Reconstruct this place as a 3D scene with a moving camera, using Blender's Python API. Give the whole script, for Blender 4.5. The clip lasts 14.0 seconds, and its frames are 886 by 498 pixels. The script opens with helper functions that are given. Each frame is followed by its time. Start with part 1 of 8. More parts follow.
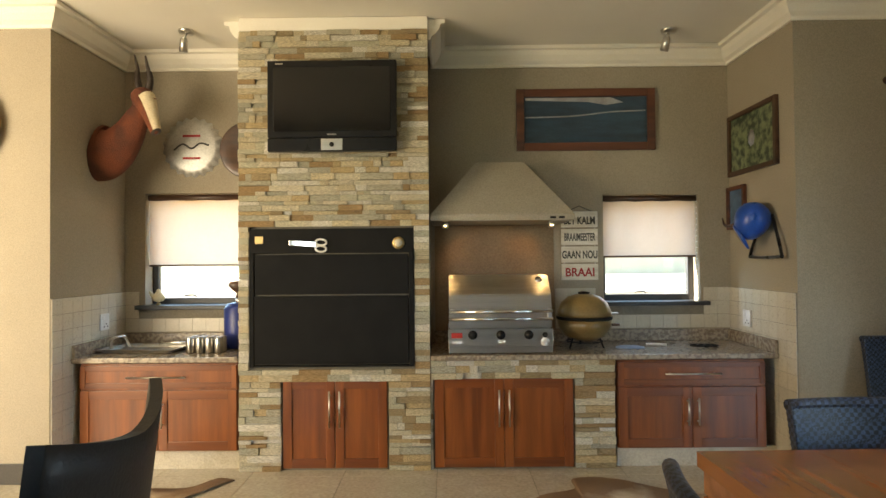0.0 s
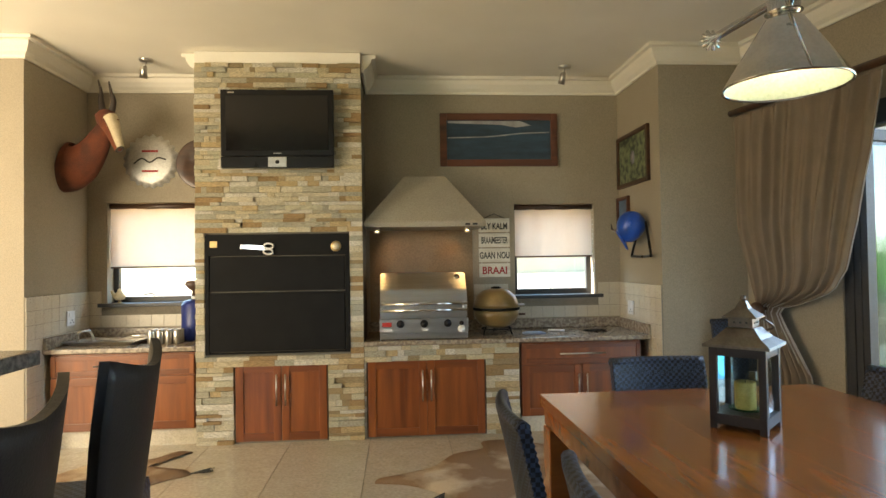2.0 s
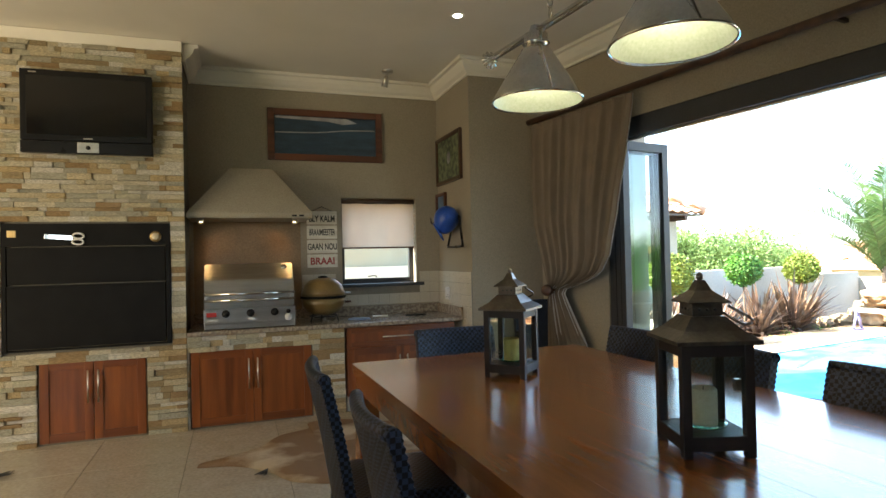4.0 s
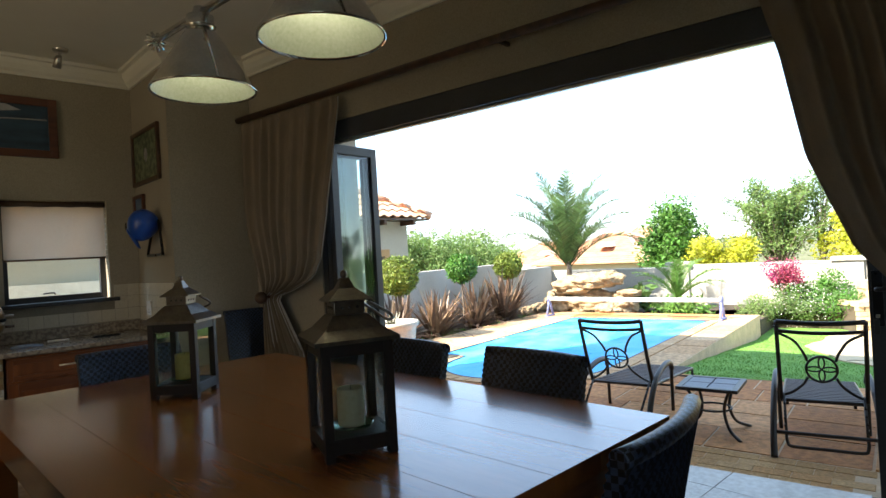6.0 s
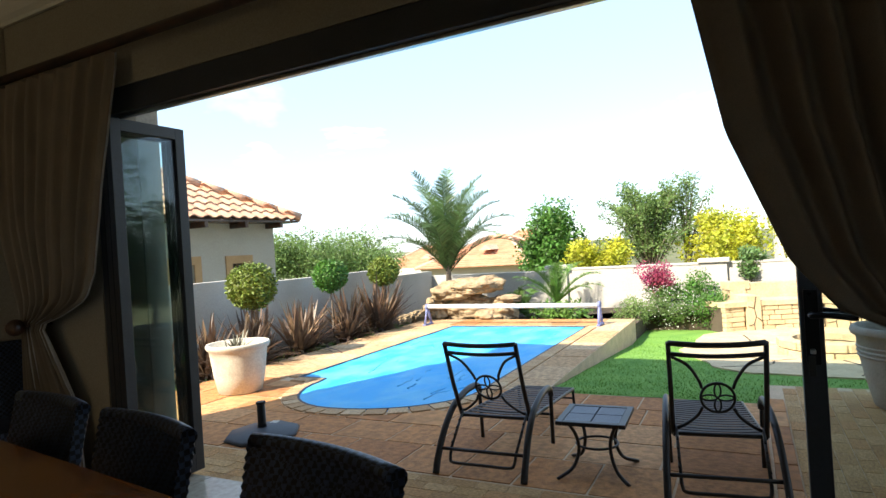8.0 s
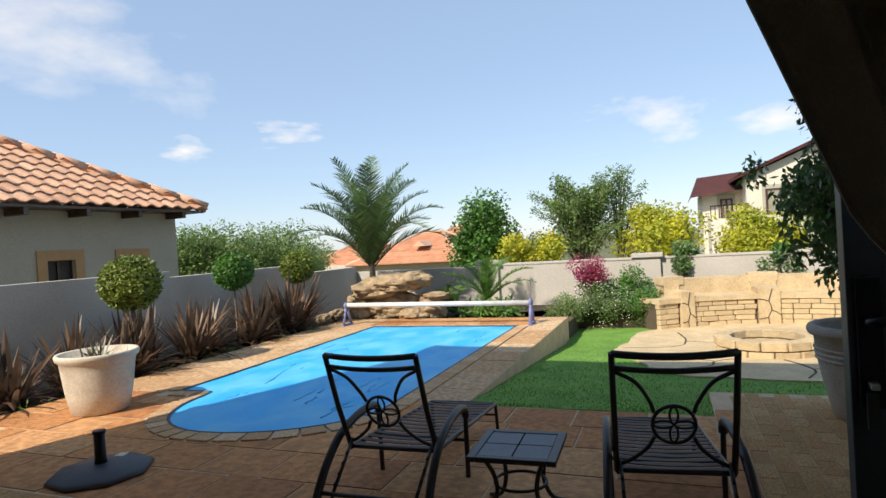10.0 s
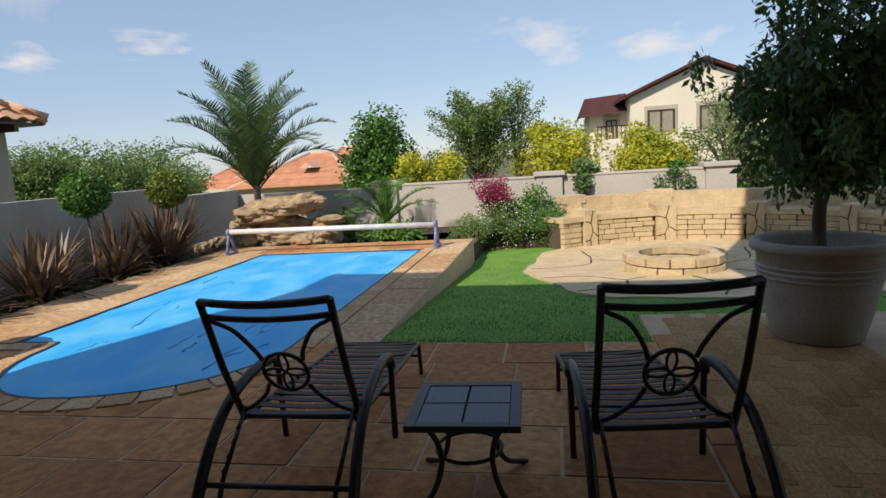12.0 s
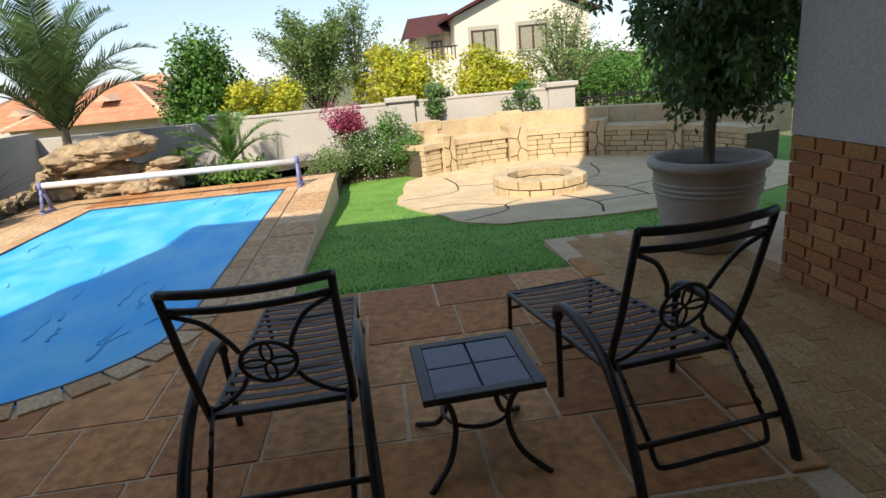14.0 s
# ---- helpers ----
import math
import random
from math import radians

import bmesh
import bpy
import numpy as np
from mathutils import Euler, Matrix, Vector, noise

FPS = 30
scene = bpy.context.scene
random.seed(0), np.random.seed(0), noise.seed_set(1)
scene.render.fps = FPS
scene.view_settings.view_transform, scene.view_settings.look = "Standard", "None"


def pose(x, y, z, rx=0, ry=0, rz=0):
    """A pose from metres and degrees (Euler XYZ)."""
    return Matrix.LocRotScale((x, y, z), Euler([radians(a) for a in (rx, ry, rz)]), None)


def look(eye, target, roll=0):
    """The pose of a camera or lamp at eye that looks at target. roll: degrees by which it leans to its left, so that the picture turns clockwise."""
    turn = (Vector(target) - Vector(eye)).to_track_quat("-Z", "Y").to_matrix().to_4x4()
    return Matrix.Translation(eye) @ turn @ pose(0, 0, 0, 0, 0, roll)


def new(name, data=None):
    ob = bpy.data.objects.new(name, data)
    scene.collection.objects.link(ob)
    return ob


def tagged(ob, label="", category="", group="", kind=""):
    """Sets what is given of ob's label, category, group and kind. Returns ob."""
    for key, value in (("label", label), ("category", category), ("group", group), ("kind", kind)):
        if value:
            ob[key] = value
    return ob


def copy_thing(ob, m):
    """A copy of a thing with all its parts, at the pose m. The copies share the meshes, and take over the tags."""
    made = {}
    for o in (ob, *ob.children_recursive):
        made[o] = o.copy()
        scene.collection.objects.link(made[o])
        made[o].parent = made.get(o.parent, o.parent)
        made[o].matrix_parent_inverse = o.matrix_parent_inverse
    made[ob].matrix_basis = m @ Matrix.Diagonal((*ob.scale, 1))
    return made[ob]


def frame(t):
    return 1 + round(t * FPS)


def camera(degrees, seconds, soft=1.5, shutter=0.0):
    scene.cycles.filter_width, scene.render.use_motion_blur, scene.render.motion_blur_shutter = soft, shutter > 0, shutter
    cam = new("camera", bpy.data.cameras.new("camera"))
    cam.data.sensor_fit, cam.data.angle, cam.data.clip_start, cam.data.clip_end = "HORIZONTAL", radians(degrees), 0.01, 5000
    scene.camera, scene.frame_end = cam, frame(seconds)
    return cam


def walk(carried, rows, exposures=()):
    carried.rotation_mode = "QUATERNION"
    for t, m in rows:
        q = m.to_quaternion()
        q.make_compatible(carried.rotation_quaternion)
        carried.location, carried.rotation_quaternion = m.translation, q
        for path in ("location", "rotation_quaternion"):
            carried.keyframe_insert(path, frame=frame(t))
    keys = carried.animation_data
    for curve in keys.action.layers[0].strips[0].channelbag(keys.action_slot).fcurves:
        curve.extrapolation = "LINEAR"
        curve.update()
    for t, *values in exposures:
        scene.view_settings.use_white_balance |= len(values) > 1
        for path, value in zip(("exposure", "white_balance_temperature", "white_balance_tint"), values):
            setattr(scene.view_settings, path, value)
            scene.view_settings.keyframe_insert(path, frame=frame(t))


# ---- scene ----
cam = camera(73.7, 14.0)
PATH = [
    (0, (0.564, -0.157, 1.4), (0.551, 1.843, 1.436), -0.5),
    (0.5, (0.612, -0.352, 1.424), (0.599, 1.648, 1.454), -0.5),
    (1, (0.675, -0.538, 1.422), (0.709, 1.462, 1.454), -0.6),
    (1.5, (0.734, -0.725, 1.406), (0.817, 1.273, 1.447), -0.7),
    (2, (0.733, -0.881, 1.387), (0.881, 1.113, 1.427), -0.9),
    (2.2, (0.765, -0.949, 1.382), (0.931, 1.044, 1.421), -0.9),
    (4.3, (0.812, -1.274, 1.295), (1.574, 0.575, 1.325), -1.7),
    (4.5, (0.821, -1.312, 1.29), (1.643, 0.51, 1.323), -2.0),
    (5, (0.868, -1.331, 1.289), (1.885, 0.391, 1.317), -2.4),
    (5.5, (0.968, -1.327, 1.28), (2.179, 0.264, 1.301), -2.8),
    (6, (1.103, -1.26, 1.278), (2.48, 0.19, 1.292), -3.3),
    (6.5, (1.301, -1.16, 1.288), (2.786, 0.179, 1.294), -3.6),
    (7, (1.504, -1.038, 1.288), (3.06, 0.218, 1.289), -3.7),
    (7.5, (1.736, -0.935, 1.294), (3.335, 0.266, 1.292), -3.7),
    (8, (1.976, -0.856, 1.302), (3.601, 0.311, 1.302), -3.7),
    (8.6, (2.255, -0.80, 1.29), (3.914, 0.316, 1.277), -3.7),
    (9.3, (2.56, -0.70, 1.255), (4.271, 0.336, 1.228), -3.6),
    (10.5, (3.055, -0.464, 1.167), (4.815, 0.485, 1.127), -3.5),
    (11, (3.231, -0.366, 1.125), (5.028, 0.506, 1.02), -3.6),
    (11.5, (3.367, -0.247, 1.111), (5.202, 0.524, 0.904), -3.6),
    (12, (3.455, -0.085, 1.134), (5.319, 0.573, 0.832), -3.7),
    (12.5, (3.514, 0.079, 1.159), (5.391, 0.626, 0.738), -3.9),
    (13, (3.565, 0.252, 1.192), (5.459, 0.68, 0.714), -4.0),
    (13.5, (3.563, 0.387, 1.218), (5.472, 0.659, 0.689), -4.4),
    (14, (3.589, 0.533, 1.224), (5.499, 0.641, 0.638), -5.3),
]
EXPOSURES = [(0, 3.72, 6950, 10), (2.0, 3.77, 6950, 10), (4.5, 2.85, 6700, 10), (6.0, 2.02, 6750, 10), (7.5, 1.5, 6800, 10), (8.2, 1.2, 6900, 10), (10.4, 0.12, 6900, 13), (11.5, -0.08, 6900, 14), (12.6, 0.0, 6900, 15), (13.4, 0.25, 6950, 14), (14.0, 0.43, 6950, 14)]
walk(cam, [(t, look(eye, target, roll)) for t, eye, target, roll in PATH], EXPOSURES)

# ---- world, sun, large lights ----
SUN_TO = Vector((-1.083, 0.298, 1.0)).normalized()
world = bpy.data.worlds.new("sky")
scene.world = world
world.use_nodes = True
wn = world.node_tree.nodes
sky = wn.new("ShaderNodeTexSky")
sky.sky_type = "NISHITA"
sky.sun_disc = False
sky.sun_elevation = math.asin(SUN_TO.z)
sky.sun_rotation = math.atan2(SUN_TO.x, SUN_TO.y)
sky.altitude = 1500
sky.air_density, sky.dust_density, sky.ozone_density = 1.2, 0.7, 1.5
wn["Background"].inputs[1].default_value = 0.15
haze = wn.new("ShaderNodeMixRGB")  # thin even haze over the clear sky
haze.inputs[0].default_value, haze.inputs[2].default_value = 0.6, (2.35, 3.45, 5.1, 1)
world.node_tree.links.new(sky.outputs[0], haze.inputs[1])
world.node_tree.links.new(haze.outputs[0], wn["Background"].inputs[0])

sun = new("sun", bpy.data.lights.new("sun", "SUN"))
sun.data.energy, sun.data.angle, sun.data.color = 5.0, radians(0.6), (1.0, 0.94, 0.83)
sun.matrix_world = look((0, 0, 30), Vector((0, 0, 30)) - SUN_TO)


def area_lamp(name, m, w, h, power, col):
    lamp = new(name, bpy.data.lights.new(name, "AREA"))
    lamp.data.shape, lamp.data.size, lamp.data.size_y = "RECTANGLE", w, h
    lamp.data.energy, lamp.data.color = power, col
    lamp.matrix_world = m
    return lamp


# added area lamp for the light from the left; its window is unseen and assumed
area_lamp("window_daylight", look((-3.7, 0.63, 1.4), (-3.7, 3.0, 1.4)), 2.5, 1.9, 20, (1.0, 0.86, 0.63))

# the garden side is turned by 8.5 degrees against the room
OM = pose(4.06, 0, 0, 0, 0, 8.5)
GROUND = -0.13


# ---- materials ----
def mat(name, col, col2=None, scale=6.0, rough=0.6, metal=0.0, bump=0.15, fine=90.0, stretch=(1, 1, 1), rnd=0.0, island=0.0,
        contrast=(0.35, 0.65), spec=0.5, see=0.0, coat=0.0, rough2=None, hue=0.0, grain=0.35):
    m = bpy.data.materials.new(name)
    m.use_nodes = True
    nt = m.node_tree
    n, lk = nt.nodes, nt.links.new
    b = n["Principled BSDF"]
    tc, mp = n.new("ShaderNodeTexCoord"), n.new("ShaderNodeMapping")
    mp.inputs["Scale"].default_value = stretch
    lk(tc.outputs["Object"], mp.inputs[0])
    oi = n.new("ShaderNodeObjectInfo")
    off = n.new("ShaderNodeVectorMath")
    off.operation = "SCALE"
    off.inputs[0].default_value = (37.0, 23.0, 51.0)
    lk(oi.outputs["Random"], off.inputs["Scale"])
    lk(off.outputs[0], mp.inputs["Location"])
    big, small = n.new("ShaderNodeTexNoise"), n.new("ShaderNodeTexNoise")
    big.inputs["Scale"].default_value, big.inputs["Detail"].default_value = scale, 6.0
    small.inputs["Scale"].default_value, small.inputs["Detail"].default_value = fine, 4.0
    lk(mp.outputs[0], big.inputs[0])
    lk(mp.outputs[0], small.inputs[0])
    ramp = n.new("ShaderNodeValToRGB")
    ramp.color_ramp.elements[0].position, ramp.color_ramp.elements[1].position = contrast
    c2 = col2 or tuple(v * 0.82 for v in col)
    ramp.color_ramp.elements[0].color, ramp.color_ramp.elements[1].color = (*c2, 1), (*col, 1)
    lk(big.outputs[0], ramp.inputs[0])
    mix = n.new("ShaderNodeMixRGB")
    mix.blend_type = "OVERLAY"
    mix.inputs[0].default_value = grain
    lk(ramp.outputs[0], mix.inputs[1])
    lk(small.outputs[0], mix.inputs[2])
    out = mix.outputs[0]
    if rnd or island or hue:
        hs = n.new("ShaderNodeHueSaturation")
        src = oi.outputs["Random"]
        if island:
            src = n.new("ShaderNodeNewGeometry").outputs["Random Per Island"]
        mr = n.new("ShaderNodeMapRange")
        amount = rnd or island
        mr.inputs[3].default_value, mr.inputs[4].default_value = 1 - amount, 1 + amount
        lk(src, mr.inputs[0])
        lk(mr.outputs[0], hs.inputs["Value"])
        if hue:
            mh = n.new("ShaderNodeMapRange")
            mh.inputs[3].default_value, mh.inputs[4].default_value = 0.5 - hue, 0.5 + hue
            lk(small.outputs[0] if not (rnd or island) else src, mh.inputs[0])
            lk(mh.outputs[0], hs.inputs["Hue"])
        lk(out, hs.inputs["Color"])
        out = hs.outputs[0]
    lk(out, b.inputs["Base Color"])
    b.inputs["Metallic"].default_value = metal
    b.inputs["Specular IOR Level"].default_value = spec
    b.inputs["Coat Weight"].default_value = coat
    b.inputs["Coat Roughness"].default_value = 0.12
    rr = n.new("ShaderNodeMapRange")
    rr.inputs[3].default_value, rr.inputs[4].default_value = rough, rough2 if rough2 is not None else min(1.0, rough * 1.25)
    lk(big.outputs[0], rr.inputs[0])
    lk(rr.outputs[0], b.inputs["Roughness"])
    if bump:
        bp = n.new("ShaderNodeBump")
        bp.inputs["Strength"].default_value, bp.inputs["Distance"].default_value = bump, 0.01
        lk(small.outputs[0], bp.inputs["Height"])
        lk(bp.outputs[0], b.inputs["Normal"])
    if see:
        tr = n.new("ShaderNodeBsdfTranslucent")
        ms = n.new("ShaderNodeMixShader")
        ms.inputs[0].default_value = see
        lk(out, tr.inputs[0])
        lk(b.outputs[0], ms.inputs[1])
        lk(tr.outputs[0], ms.inputs[2])
        lk(ms.outputs[0], n["Material Output"].inputs[0])
    return m


def wood(name, dark, light, along="x", rough=0.35, coat=0.3, scale=1.0):
    """Grain that runs along one axis, with a few broad figures."""
    m = mat(name, light, dark, scale=3.0 * scale, rough=rough, bump=0.05, fine=40,
            stretch=tuple(0.35 if along == a else 5.0 for a in "xyz"), coat=coat, contrast=(0.3, 0.7), grain=0.14)
    return m


def palette(name, cols, rough=0.8, bump=0.5, fine=45.0):
    """Each piece takes one of the given colours by its own random number, with mottling inside."""
    m = mat(name, (1.0, 1.0, 1.0), (0.55, 0.53, 0.49), scale=9, rough=rough, bump=bump, fine=fine)
    n, lk = m.node_tree.nodes, m.node_tree.links.new
    oi = n.new("ShaderNodeObjectInfo")
    rp = n.new("ShaderNodeValToRGB")
    rp.color_ramp.interpolation = "CONSTANT"
    for k, c in enumerate(cols):
        e = rp.color_ramp.elements[k] if k < 2 else rp.color_ramp.elements.new(k / len(cols))
        e.position, e.color = k / len(cols), (*c, 1)
    lk(oi.outputs["Random"], rp.inputs[0])
    mul = n.new("ShaderNodeMixRGB")
    mul.blend_type = "MULTIPLY"
    mul.inputs[0].default_value = 0.9
    b = n["Principled BSDF"]
    prev = b.inputs["Base Color"].links[0].from_socket
    lk(rp.outputs[0], mul.inputs[1])
    lk(prev, mul.inputs[2])
    lk(mul.outputs[0], b.inputs["Base Color"])
    return m


def glow(name, col, power):
    m = bpy.data.materials.new(name)
    m.use_nodes = True
    b = m.node_tree.nodes["Principled BSDF"]
    b.inputs["Base Color"].default_value = (*col, 1)
    b.inputs["Emission Color"].default_value = (*col, 1)
    b.inputs["Emission Strength"].default_value = power
    return m


def glass(name, tint=(0.93, 0.97, 0.95)):
    m = bpy.data.materials.new(name)
    m.use_nodes = True
    n, lk = m.node_tree.nodes, m.node_tree.links.new
    n.remove(n["Principled BSDF"])
    t, g, f, s = (n.new("ShaderNodeBsdf" + k) if k in ("Transparent", "Glossy") else n.new("ShaderNode" + k)
                  for k in ("Transparent", "Glossy", "LayerWeight", "MixShader"))
    t.inputs[0].default_value = (*tint, 1)
    g.inputs["Roughness"].default_value = 0.01
    f.inputs[0].default_value = 0.5
    pw, sc = n.new("ShaderNodeMath"), n.new("ShaderNodeMath")
    pw.operation, pw.inputs[1].default_value = "POWER", 5.0
    sc.operation, sc.inputs[1].default_value, sc.inputs[2].default_value = "MULTIPLY_ADD", 0.9, 0.04
    lk(f.outputs["Facing"], pw.inputs[0])
    lk(pw.outputs[0], sc.inputs[0])
    lk(sc.outputs[0], s.inputs[0])
    lk(t.outputs[0], s.inputs[1])
    lk(g.outputs[0], s.inputs[2])
    lk(s.outputs[0], n["Material Output"].inputs[0])
    return m


PAINT = mat("taupe_wall_paint", (0.34, 0.293, 0.222), (0.315, 0.272, 0.206), scale=2, rough=0.85, bump=0.06, fine=140)
WHITE = mat("white_ceiling_paint", (0.82, 0.78, 0.68), (0.78, 0.74, 0.64), scale=2, rough=0.9, bump=0.04, fine=150)
STONE = palette("ledger_stone", [(0.74, 0.65, 0.44), (0.86, 0.79, 0.60), (0.62, 0.58, 0.44), (0.95, 0.91, 0.80), (0.48, 0.37, 0.21), (0.70, 0.54, 0.30),
                                 (0.82, 0.75, 0.56), (0.50, 0.34, 0.17), (0.72, 0.69, 0.51), (0.84, 0.74, 0.50), (0.58, 0.56, 0.44), (0.92, 0.88, 0.76)], bump=1.0, fine=28)
MORTAR = mat("stone_backing", (0.20, 0.18, 0.14), rough=0.95)
GRANITE = mat("speckled_granite", (0.34, 0.285, 0.215), (0.19, 0.15, 0.115), scale=38, rough=0.22, bump=0.02, fine=260, contrast=(0.42, 0.58))
DARKGRANITE = mat("dark_granite", (0.16, 0.15, 0.13), (0.06, 0.055, 0.05), scale=60, rough=0.18, bump=0.02, fine=260)
CABWOOD = wood("reddish_cabinet_wood", (0.12, 0.030, 0.006), (0.27, 0.080, 0.015), "z", rough=0.34, coat=0.15)
CABWOOD_X = wood("reddish_cabinet_rail_wood", (0.10, 0.025, 0.006), (0.21, 0.060, 0.012), "x", rough=0.34, coat=0.12)
TABLEWOOD = wood("warm_table_wood", (0.22, 0.075, 0.022), (0.40, 0.16, 0.055), "x", rough=0.20, coat=0.5, scale=0.8)
STEEL = mat("brushed_steel", (0.62, 0.60, 0.56), (0.54, 0.52, 0.48), scale=4, rough=0.26, metal=1.0, bump=0.03, fine=60, stretch=(0.2, 8, 8))
CHROME = mat("polished_chrome", (0.72, 0.71, 0.68), rough=0.08, metal=1.0, bump=0)
DARKSTEEL = mat("blackened_steel", (0.013, 0.013, 0.013), (0.009, 0.009, 0.009), rough=0.6, bump=0.05, fine=200, spec=0.1)
BLACKPLASTIC = mat("black_plastic", (0.010, 0.010, 0.011), spec=0.25, rough=0.25, bump=0)
SCREEN = mat("dark_screen", (0.006, 0.006, 0.007), rough=0.10, bump=0)
HOODPAINT = mat("grey_beige_hood", (0.34, 0.30, 0.23), (0.32, 0.28, 0.215), rough=0.45, bump=0.02)
# black cane, with the sky's blue sheen put into its base colour
RATTAN = mat("blue_sheen_rattan", (0.045, 0.068, 0.125), (0.028, 0.042, 0.078), scale=30, rough=0.34, bump=0.1, fine=120)
ALU = mat("charcoal_aluminium", (0.035, 0.037, 0.042), rough=0.38, bump=0.02)
GLASS = glass("clear_glass")
CURTAIN = mat("taupe_curtain_cloth", (0.24, 0.188, 0.136), (0.205, 0.16, 0.115), scale=5, rough=0.85, bump=0.25, fine=320)
LINING = mat("white_curtain_lining", (0.70, 0.68, 0.65), rough=0.9, bump=0.1, see=0.05)
BLIND = mat("cream_blind_cloth", (0.66, 0.56, 0.46), (0.63, 0.53, 0.43), scale=3, rough=0.9, bump=0.1, fine=300, see=0.5)
FLOORTILE = mat("cream_floor_tile", (0.47, 0.42, 0.33), (0.44, 0.39, 0.30), scale=5, rough=0.20, bump=0.01, fine=30, rnd=0.04, rough2=0.28)
GROUT = mat("tile_grout", (0.25, 0.22, 0.17), rough=0.95)
WALLTILE = mat("cream_wall_tile", (0.55, 0.50, 0.40), (0.51, 0.46, 0.36), scale=8, rough=0.25, bump=0.03, rnd=0.04)
DARKWOOD = wood("dark_brown_wood", (0.03, 0.014, 0.008), (0.09, 0.04, 0.02), "x", rough=0.4)
SKIRT = mat("dark_skirting", (0.05, 0.045, 0.04), rough=0.4, bump=0.02)
FLAG = palette("sandstone_flag", [(0.60, 0.265, 0.09), (0.53, 0.225, 0.075), (0.64, 0.30, 0.11), (0.58, 0.26, 0.092), (0.48, 0.20, 0.068), (0.66, 0.335, 0.14)], rough=0.75, bump=0.5, fine=22)
# FLAG lightened and less orange for the pool edge, its sunlight in the colour
SUNFLAG = palette("sunlit_flag", [(0.64, 0.41, 0.22), (0.58, 0.35, 0.175), (0.70, 0.48, 0.28), (0.62, 0.40, 0.22)], rough=0.8, bump=0.5, fine=22)
FLAGJOINT = mat("sandy_joint", (0.62, 0.45, 0.29), rough=0.95, bump=0.4)
PAVER = palette("brown_paver", [(0.58, 0.34, 0.135), (0.50, 0.28, 0.11), (0.62, 0.38, 0.17), (0.54, 0.31, 0.125), (0.58, 0.31, 0.12)], rough=0.85)
BRICK = palette("orange_face_brick", [(0.50, 0.215, 0.075), (0.43, 0.175, 0.065), (0.54, 0.26, 0.095), (0.47, 0.20, 0.08), (0.56, 0.29, 0.11)], rough=0.85)
PLASTER = mat("grey_plaster", (0.47, 0.44, 0.39), (0.43, 0.40, 0.35), scale=1.6, rough=0.9, bump=0.05, fine=70)
HOUSEWALL = mat("cream_house_plaster", (0.58, 0.52, 0.42), (0.54, 0.48, 0.38), scale=1.2, rough=0.9, bump=0.1)
NBWALL = mat("khaki_house_plaster", (0.40, 0.38, 0.31), (0.37, 0.35, 0.28), scale=1.2, rough=0.9, bump=0.1)
ROOFTILE = mat("terracotta_roof_tile", (0.58, 0.35, 0.225), (0.47, 0.26, 0.16), scale=3, rough=0.8, bump=0.3, fine=30, island=0.16)
REDROOF = mat("dark_red_roof_tile", (0.20, 0.055, 0.045), (0.16, 0.045, 0.04), scale=3, rough=0.8, bump=0.3)
LAWN = mat("lawn_green", (0.15, 0.30, 0.045), (0.10, 0.235, 0.03), scale=3.5, rough=0.95, bump=0.35, fine=160, island=0.25, see=0.0)
FARLAND = mat("dry_green_land", (0.15, 0.15, 0.06), (0.10, 0.10, 0.04), scale=0.3, rough=1.0, bump=0.6, fine=8)
SOIL = mat("garden_soil", (0.10, 0.07, 0.045), (0.06, 0.045, 0.03), scale=8, rough=1.0, bump=0.8, fine=60)
SANDSTONE = mat("yellow_sandstone", (0.58, 0.45, 0.27), (0.48, 0.36, 0.21), scale=4, rough=0.85, bump=0.5, fine=30, rnd=0.10)
CRACK = mat("dark_joint", (0.10, 0.075, 0.05), rough=0.95)
ROCK = mat("moulded_rock", (0.43, 0.32, 0.19), (0.24, 0.17, 0.10), scale=5, rough=0.9, bump=0.9, fine=18)
POOLCOVER = mat("blue_bubble_cover", (0.16, 0.56, 0.84), (0.025, 0.42, 0.86), scale=1.6, rough=0.42, bump=0.30, fine=140, stretch=(1, 1.6, 1), contrast=(0.40, 0.72), spec=0.25)
POTGREY = mat("grey_cast_pot", (0.42, 0.38, 0.32), (0.36, 0.32, 0.27), scale=6, rough=0.85, bump=0.2, fine=70)
POTCREAM = mat("cream_cast_pot", (0.58, 0.52, 0.42), (0.40, 0.33, 0.25), scale=4, rough=0.85, bump=0.2, fine=60, contrast=(0.25, 0.5))
BRONZE = mat("dark_bronze_metal", (0.030, 0.024, 0.022), (0.022, 0.018, 0.016), rough=0.34, metal=0.3, bump=0.04)
STRAP = mat("brown_vinyl_strap", (0.085, 0.06, 0.05), (0.065, 0.045, 0.04), rough=0.6, bump=0.1)
SLATE = mat("blue_grey_slate_tile", (0.10, 0.115, 0.15), (0.08, 0.09, 0.12), scale=6, rough=0.4, bump=0.15, rnd=0.1)
BARK = mat("grey_brown_bark", (0.20, 0.16, 0.12), (0.12, 0.09, 0.065), scale=14, rough=0.95, bump=0.8, fine=40, stretch=(1, 1, 0.3))


def leafmat(name, c1, c2, see=0.3, rough=0.5):
    return mat(name, c1, c2, scale=1.5, rough=rough, bump=0, island=0.35, hue=0.012, see=see)


